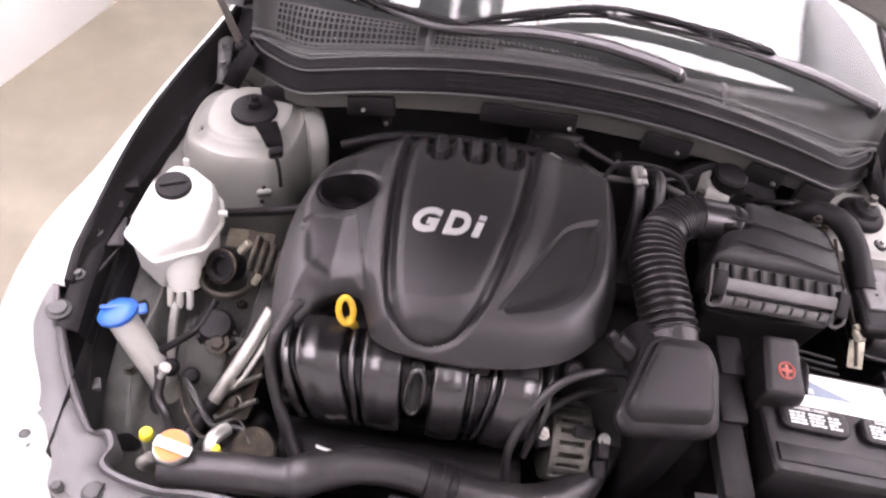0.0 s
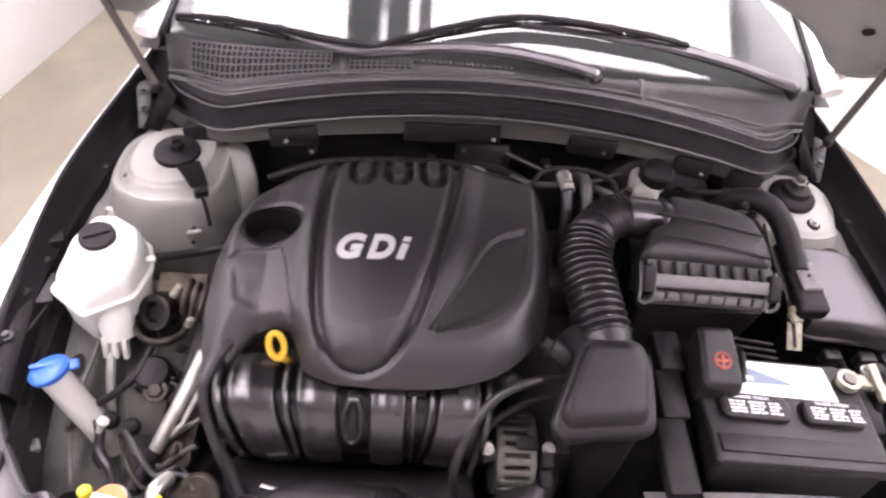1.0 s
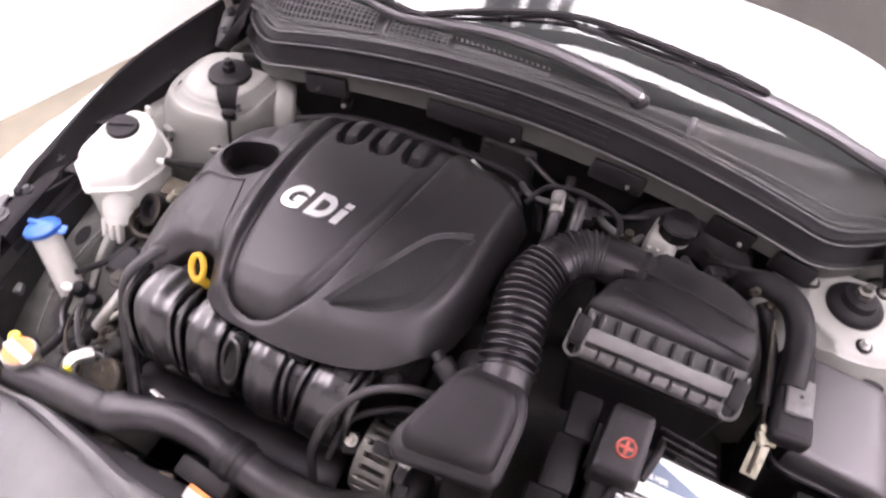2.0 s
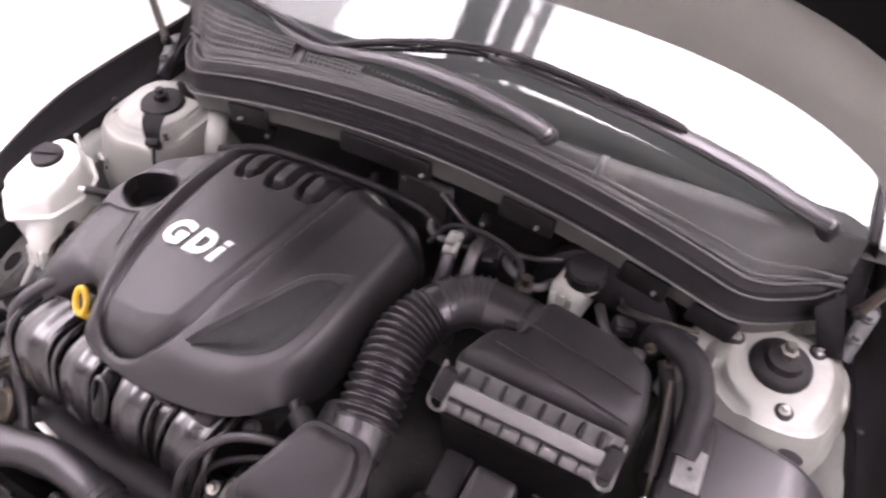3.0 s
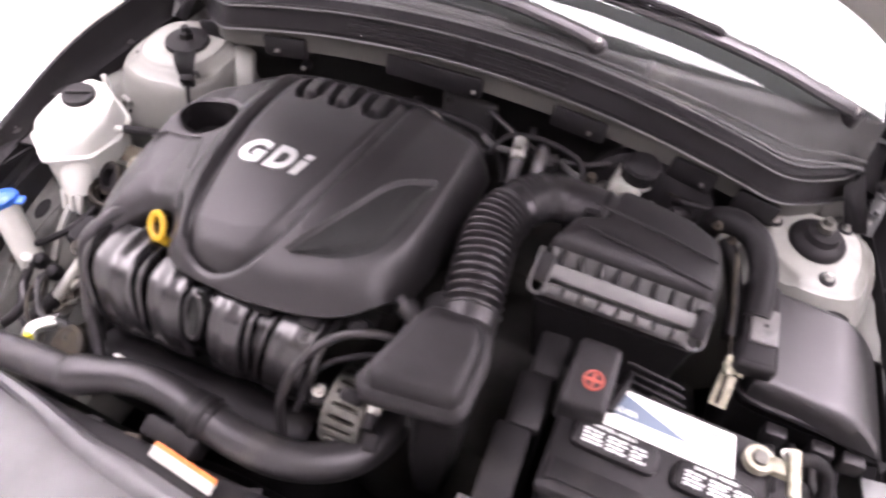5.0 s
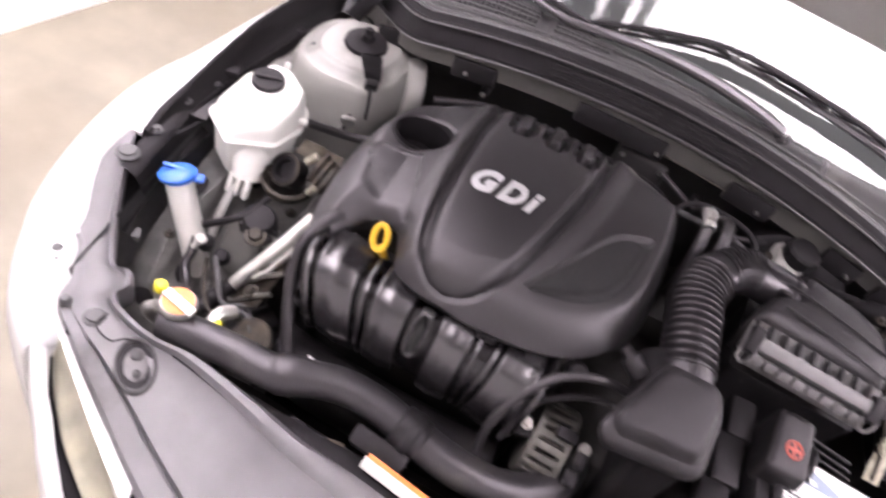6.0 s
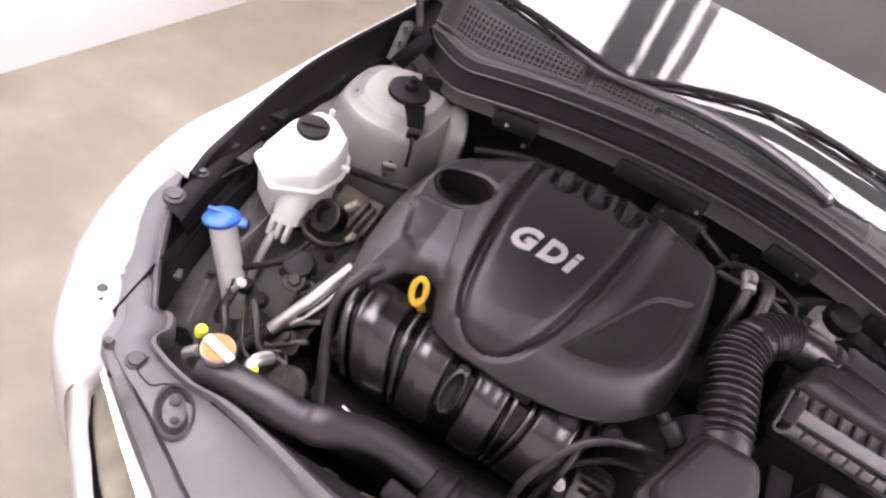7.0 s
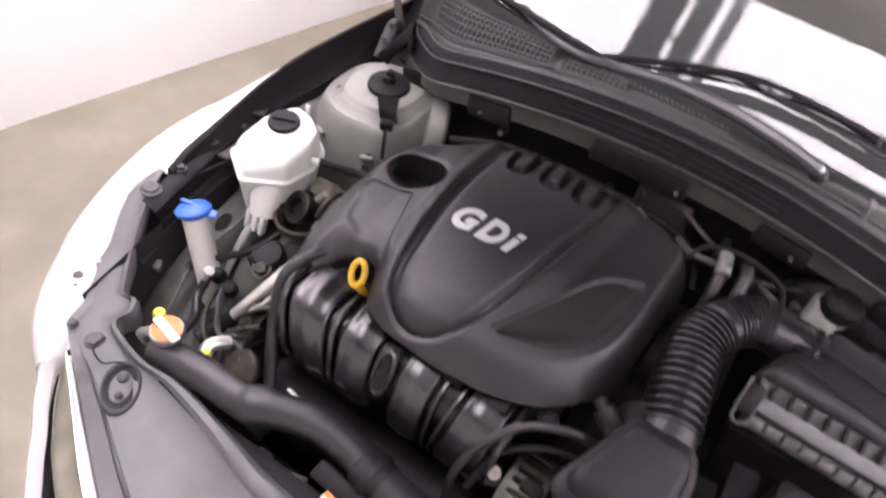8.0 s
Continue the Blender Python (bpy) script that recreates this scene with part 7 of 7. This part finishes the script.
    single("wiring_loom", bm, HOSE, "black sleeved wiring loom beside the intake manifold", "wiring", angle=60)
    hose("wiring_loom", [(-0.402, -0.40, 0.872), (-0.412, -0.43, 0.852), (-0.405, -0.455, 0.81), (-0.395, -0.48, 0.76), (-0.39, -0.50, 0.72)], 0.006, DARK, "thin black wiring loom beside the manifold", "wiring")
    hose("washer_hose", [(-0.61, -0.392, 0.72), (-0.585, -0.38, 0.735), (-0.555, -0.355, 0.752), (-0.545, -0.31, 0.76)], 0.006, DARK, "thin black hose under the reservoir")
    hose("vent_hose", [(-0.605, -0.415, 0.715), (-0.60, -0.432, 0.70), (-0.598, -0.452, 0.685), (-0.575, -0.48, 0.68), (-0.555, -0.52, 0.70), (-0.548, -0.55, 0.72)], 0.008, HOSE, "grey-black vent hose to the radiator cap")
    hose("lower_hose", [(-0.44, -0.44, 0.66), (-0.47, -0.50, 0.65), (-0.48, -0.56, 0.64), (-0.45, -0.60, 0.62)], 0.022, HOSE, "black lower coolant hose")
    hose("belt_hose", [(-0.50, -0.36, 0.70), (-0.48, -0.42, 0.66), (-0.46, -0.48, 0.62), (-0.40, -0.53, 0.62)], 0.016, HOSE, "black hose low in the bay")
    bm = bmesh.new()
    lathe(bm, [(0.01, 0), (0.03, 0.002), (0.034, 0.008), (0.034, 0.016), (0.028, 0.02), (0.012, 0.018), (0, 0.018)], (-0.425, -0.525, 0.705), (-0.3, -0.5, 0.8), 24)
    pump = single("pump_housing", bm, RUSTY, "grimy round pump housing beside the manifold", "engine part")
    bm = bmesh.new()
    d = Vector((-0.3, -0.5, 0.8)).normalized()
    e, f = axes_of(d)
    tube(bm, [Vector((-0.425, -0.525, 0.705)) + d * 0.016 + (e * math.cos(q) + f * math.sin(q)) * 0.032 for q in (2 * math.pi * k / 16 for k in range(17))], 0.0025, 6, 2)
    part("bright_ring", bm, RUSTY, pump, "dull worn ring")
    for k, (m, r) in enumerate(((FLANGE, 0.003), (RUSTY, 0.0025), (RUSTY, 0.0035), (LINER, 0.004), (LINER, 0.002))):
        o = Vector((0.012 * math.sin(k * 2.3), 0.014 * math.cos(k * 1.7), 0.006 * k))
        hose("sensor_wire", [Vector(p) + o * (0.4 + 0.3 * j) for j, p in enumerate(((-0.565, -0.43, 0.70), (-0.535, -0.475, 0.698 + 0.008 * k), (-0.50, -0.495 - 0.006 * k, 0.705), (-0.465, -0.51, 0.70), (-0.44, -0.545, 0.685)))], r, m, "thin loose sensor wire beside the radiator hose", "wiring", 8)
    bm = bmesh.new()
    lathe(bm, [(0.01, 0), (0.06, 0.002), (0.064, 0.006), (0.055, 0.012), (0.064, 0.018), (0.06, 0.024), (0.02, 0.024), (0, 0.03)], (-0.50, -0.33, 0.64), (-1, 0, 0.1), 30)
    single("belt_pulley", bm, STEEL, "grooved steel belt pulley", "pulley")
    bm = bmesh.new()
    lathe(bm, [(0, 0), (0.005, 0), (0.005, 0.02), (0.009, 0.022), (0.009, 0.028), (0, 0.029)], (-0.597, -0.435, 0.715), (0.4, 0.1, 1), 12)
    single("pale_clip", bm, MILKY_OLD, "pale plastic hose clip", "clip")


def build_right_side():
    # pipes behind the engine
    for k, (x, mt) in enumerate(((0.095, STEEL), (0.128, PLASTIC))):
        hose("heater_pipe", [(x, -0.02, 0.93), (x + 0.004, -0.055, 0.965), (x + 0.008, -0.085, 0.975), (x + 0.012, -0.13, 0.93), (x + 0.01, -0.16, 0.86)], 0.010, HOSE, "black heater hose behind the engine cover")
    bm = bmesh.new()
    cyl(bm, (0.098, -0.065, 0.978), (0.106, -0.102, 0.972), 0.0115)
    box(bm, (0.102, -0.085, 0.986), (0.014, 0.02, 0.012), 0.003)
    single("pipe_fitting", bm, STEEL, "bright metal fitting on a heater hose", "fitting")
    hose("vacuum_hose", [(0.05, -0.06, 0.93), (0.075, -0.035, 0.955), (0.13, -0.03, 0.962), (0.19, -0.045, 0.955), (0.205, -0.08, 0.93), (0.21, -0.12, 0.90)], 0.005, DARK, "thin black vacuum hose")
    hose("vacuum_hose", [(0.34, -0.02, 0.92), (0.37, -0.04, 0.94), (0.41, -0.03, 0.935), (0.45, -0.01, 0.91)], 0.005, DARK, "thin black hose by the brake reservoir")
    # crowded pipes and plugs against the firewall
    for name, pts, r, m, lab in (
            ("firewall_hose", [(0.16, 0.01, 0.90), (0.165, -0.03, 0.925), (0.19, -0.05, 0.93), (0.22, -0.045, 0.915), (0.235, -0.01, 0.90)], 0.007, FLANGE, "grey-black hose against the firewall"),
            ("firewall_hose", [(0.02, 0.0, 0.915), (0.05, -0.045, 0.935), (0.10, -0.05, 0.94), (0.15, -0.02, 0.925)], 0.006, LINER, "dark hose against the firewall"),
            ("firewall_hose", [(0.31, 0.0, 0.88), (0.335, -0.05, 0.90), (0.365, -0.075, 0.905), (0.39, -0.06, 0.89)], 0.008, LINER, "dark bent hose beside the brake reservoir"),
            ("brake_line", [(0.20, 0.0, 0.88), (0.21, -0.06, 0.90), (0.245, -0.082, 0.905), (0.30, -0.085, 0.90), (0.36, -0.06, 0.88)], 0.0028, RUSTY, "thin steel brake line"),
            ("brake_line", [(0.33, 0.02, 0.90), (0.35, -0.02, 0.925), (0.40, -0.02, 0.93), (0.45, 0.0, 0.915)], 0.0028, RUSTY, "thin steel brake line")):
        hose(name, pts, r, m, lab, "pipe" if name == "brake_line" else "hose", 10)
    for q, sz, rot, m in (((0.145, -0.045, 0.935), (0.028, 0.02, 0.03), (10, 0, 20), PLASTIC), ((0.185, -0.085, 0.915), (0.022, 0.026, 0.02), (0, 20, -15), LINER), ((0.355, -0.045, 0.915), (0.03, 0.022, 0.026), (0, 10, 30), PLASTIC), ((0.39, -0.085, 0.91), (0.02, 0.03, 0.02), (15, 0, 10), LINER)):
        bm = bmesh.new()
        box(bm, q, sz, 0.004, rot)
        box(bm, (q[0], q[1] - sz[1] * 0.5, q[2] + 0.004), (sz[0] * 0.6, 0.012, sz[2] * 0.5), 0.002, rot)
        single("plug_connector", bm, m, "dark plug connector at the firewall", "connector", "firewall plugs")
    hose("rear_loom", [(-0.40, -0.02, 0.88), (-0.30, -0.002, 0.91), (-0.15, 0.004, 0.922), (0.0, 0.0, 0.922), (0.06, -0.03, 0.91), (0.08, -0.06, 0.88)], 0.008, DARK, "black wiring loom along the firewall", "wiring")
    bm = bmesh.new()
    lathe(bm, [(0, 0), (0.012, 0), (0.012, 0.02), (0.007, 0.025), (0.007, 0.04), (0, 0.04)], (0.215, -0.075, 0.925), (0, 0, 1), 10)
    single("vacuum_valve", bm, RUSTY, "small tarnished valve beside the brake reservoir", "valve")
    hose("heater_hose", [(-0.30, 0.035, 0.86), (-0.24, 0.012, 0.90), (-0.17, 0.008, 0.905), (-0.10, 0.022, 0.885), (-0.07, 0.04, 0.83)], 0.011, HOSE, "black heater hose curving up the firewall")
    hose("vacuum_line", [(0.02, 0.04, 0.93), (0.07, 0.012, 0.925), (0.13, 0.004, 0.905), (0.19, 0.018, 0.90), (0.25, 0.03, 0.915), (0.31, 0.035, 0.90)], 0.005, HOSE, "thin black vacuum line along the firewall")
    for x, z in ((-0.33, 0.905), (-0.115, 0.90), (0.095, 0.912), (0.275, 0.885)):
        t = thing("firewall_clip", (x, 0.04, z), "small bright clip pinned to the dark firewall", "clip", "firewall clips")
        bm = bmesh.new()
        box(bm, (x, 0.040, z), (0.016, 0.022, 0.014), 0.003, (10, 0, 8))
        part("clip_base", bm, DARK, t, "black clip base")
        bm = bmesh.new()
        lathe(bm, [(0, 0), (0.0045, 0), (0.004, 0.004), (0, 0.005)], (x, 0.029, z + 0.001), (0, -1, 0.2), 10)
        part("clip_pin", bm, STEEL, t, "bright metal pin")
    # thick loom arching to a connector beside the fuse box
    t = thing("main_harness", (0.47, -0.15, 0.9), "thick black wiring harness arching into a grey connector", "wiring")
    bm = bmesh.new()
    tube(bm, [(0.40, -0.03, 0.89), (0.405, -0.058, 0.942), (0.427, -0.078, 0.966), (0.458, -0.095, 0.964), (0.478, -0.125, 0.948), (0.484, -0.165, 0.932), (0.486, -0.20, 0.920)], lambda q: 0.0195, 16, 10)
    part("loom", bm, DARK, t)
    bm = bmesh.new()
    tube(bm, [(0.425, -0.09, 0.94), (0.44, -0.12, 0.93), (0.455, -0.17, 0.915), (0.46, -0.23, 0.90)], 0.011, 10, 6)
    part("branch", bm, DARK, t)
    bm = bmesh.new()
    box(bm, (0.493, -0.203, 0.910), (0.048, 0.132, 0.030), 0.007, (8, 0, 5), 3)
    box(bm, (0.497, -0.250, 0.902), (0.054, 0.045, 0.030), 0.007, (8, 0, 5), 3)
    con = part("connector", bm, DARK, t, "black connector shell")
    bm = bmesh.new()
    box(bm, (0.497, -0.213, 0.9265), (0.036, 0.054, 0.008), 0.003, (8, 0, 5), 3)
    part("connector_lock", bm, FLANGE, con, "grey lock plate")
    bm = bmesh.new()
    lathe(bm, [(0, 0), (0.003, 0), (0.003, 0.0008), (0, 0.0008)], (0.498, -0.214, 0.9304), (0, -0.14, 1), 10)
    part("lock_hole", bm, RUBBER, con, "small dark hole")
    bm = bmesh.new()
    tube(bm, [(0.474, -0.150, 0.928), (0.490, -0.158, 0.932), (0.508, -0.150, 0.927)], 0.004, 8, 4)
    part("retainer_strap", bm, LINER, con, "dark retaining strap")
    for q in ((0.402, -0.11, 0.975), (0.43, -0.10, 0.95)):
        bolt("bracket_bolt", q, t, 0.005, material=RUSTY)
    # hold-down rod with its hooked end
    t = thing("battery_rod", (0.468, -0.25, 0.85), "thin steel rod with a bright hooked clamp", "rod")
    bm = bmesh.new()
    tube(bm, [(0.440, -0.125, 0.955), (0.452, -0.18, 0.925), (0.463, -0.235, 0.905), (0.470, -0.275, 0.886), (0.468, -0.315, 0.868)], 0.003, 8, 6)
    part("rod", bm, RUSTY, t)
    bm = bmesh.new()
    box(bm, (0.470, -0.272, 0.892), (0.014, 0.018, 0.010), 0.002, (20, 15, 30))
    box(bm, (0.484, -0.262, 0.889), (0.012, 0.026, 0.004), 0.001, (35, 25, 30))
    box(bm, (0.472, -0.295, 0.872), (0.022, 0.045, 0.003), 0.001, (35, -20, -18))
    lathe(bm, [(0, 0), (0.006, 0), (0.006, 0.008), (0, 0.009)], (0.466, -0.262, 0.896), (0.3, -0.3, 1), 6)
    part("hooked_clamp", bm, BRASS, t, "tarnished hooked clamp")
    # cables round the battery and below the fuse box
    hose("battery_cable", [(0.57, -0.36, 0.88), (0.60, -0.34, 0.86), (0.63, -0.33, 0.82), (0.64, -0.36, 0.76), (0.62, -0.40, 0.70)], 0.009, DARK, "black battery cable behind the terminal", "wiring")
    for k in range(4):
        hose("fuse_box_wire", [(0.56 + 0.03 * k, -0.285, 0.80), (0.565 + 0.03 * k, -0.315, 0.80 - 0.008 * k), (0.58 + 0.028 * k, -0.35, 0.77), (0.60 + 0.02 * k, -0.39, 0.71)], 0.007, DARK if k % 2 else PLASTIC, "black wrapped wires below the fuse box", "wiring", 8)
    bm = bmesh.new()
    box(bm, (0.60, -0.35, 0.745), (0.10, 0.08, 0.06), 0.01, (20, 0, 0))
    single("relay_holder", bm, PLASTIC, "black relay holder below the fuse box", "relay box")
    # cable that arcs over the alternator to the resonator box
    hose("arched_cable", [(0.08, -0.415, 0.89), (0.03, -0.43, 0.902), (-0.02, -0.45, 0.885), (-0.055, -0.485, 0.845), (-0.068, -0.51, 0.79), (-0.06, -0.53, 0.73)], 0.0065, HOSE, "black cable arching over the alternator", "wiring")
    hose("arched_cable", [(0.07, -0.43, 0.87), (0.02, -0.445, 0.865), (-0.03, -0.475, 0.84), (-0.045, -0.51, 0.78)], 0.005, DARK, "thin black cable over the alternator", "wiring")
    bm = bmesh.new()
    cyl(bm, (0.055, -0.385, 0.925), (0.082, -0.40, 0.915), 0.015)
    cyl(bm, (0.045, -0.378, 0.928), (0.058, -0.387, 0.925), 0.009)
    single("coolant_stub", bm, PLASTIC, "short black hose stub beside the engine cover", "hose")
    for q in ((0.004, -0.418, 0.882),):
        bm = bmesh.new()
        lathe(bm, [(0, -0.03), (0.014, -0.03), (0.014, 0.006), (0.009, 0.011), (0, 0.011)], q, (0, -0.6, 0.8), 14)
        single("cover_grommet", bm, DARK, "black rubber grommet under the cover's front edge", "grommet", "cover grommets")


build_coolant()
build_washer()
build_radiator_cap()
build_radiator_hose()
build_left_side()
build_right_side()
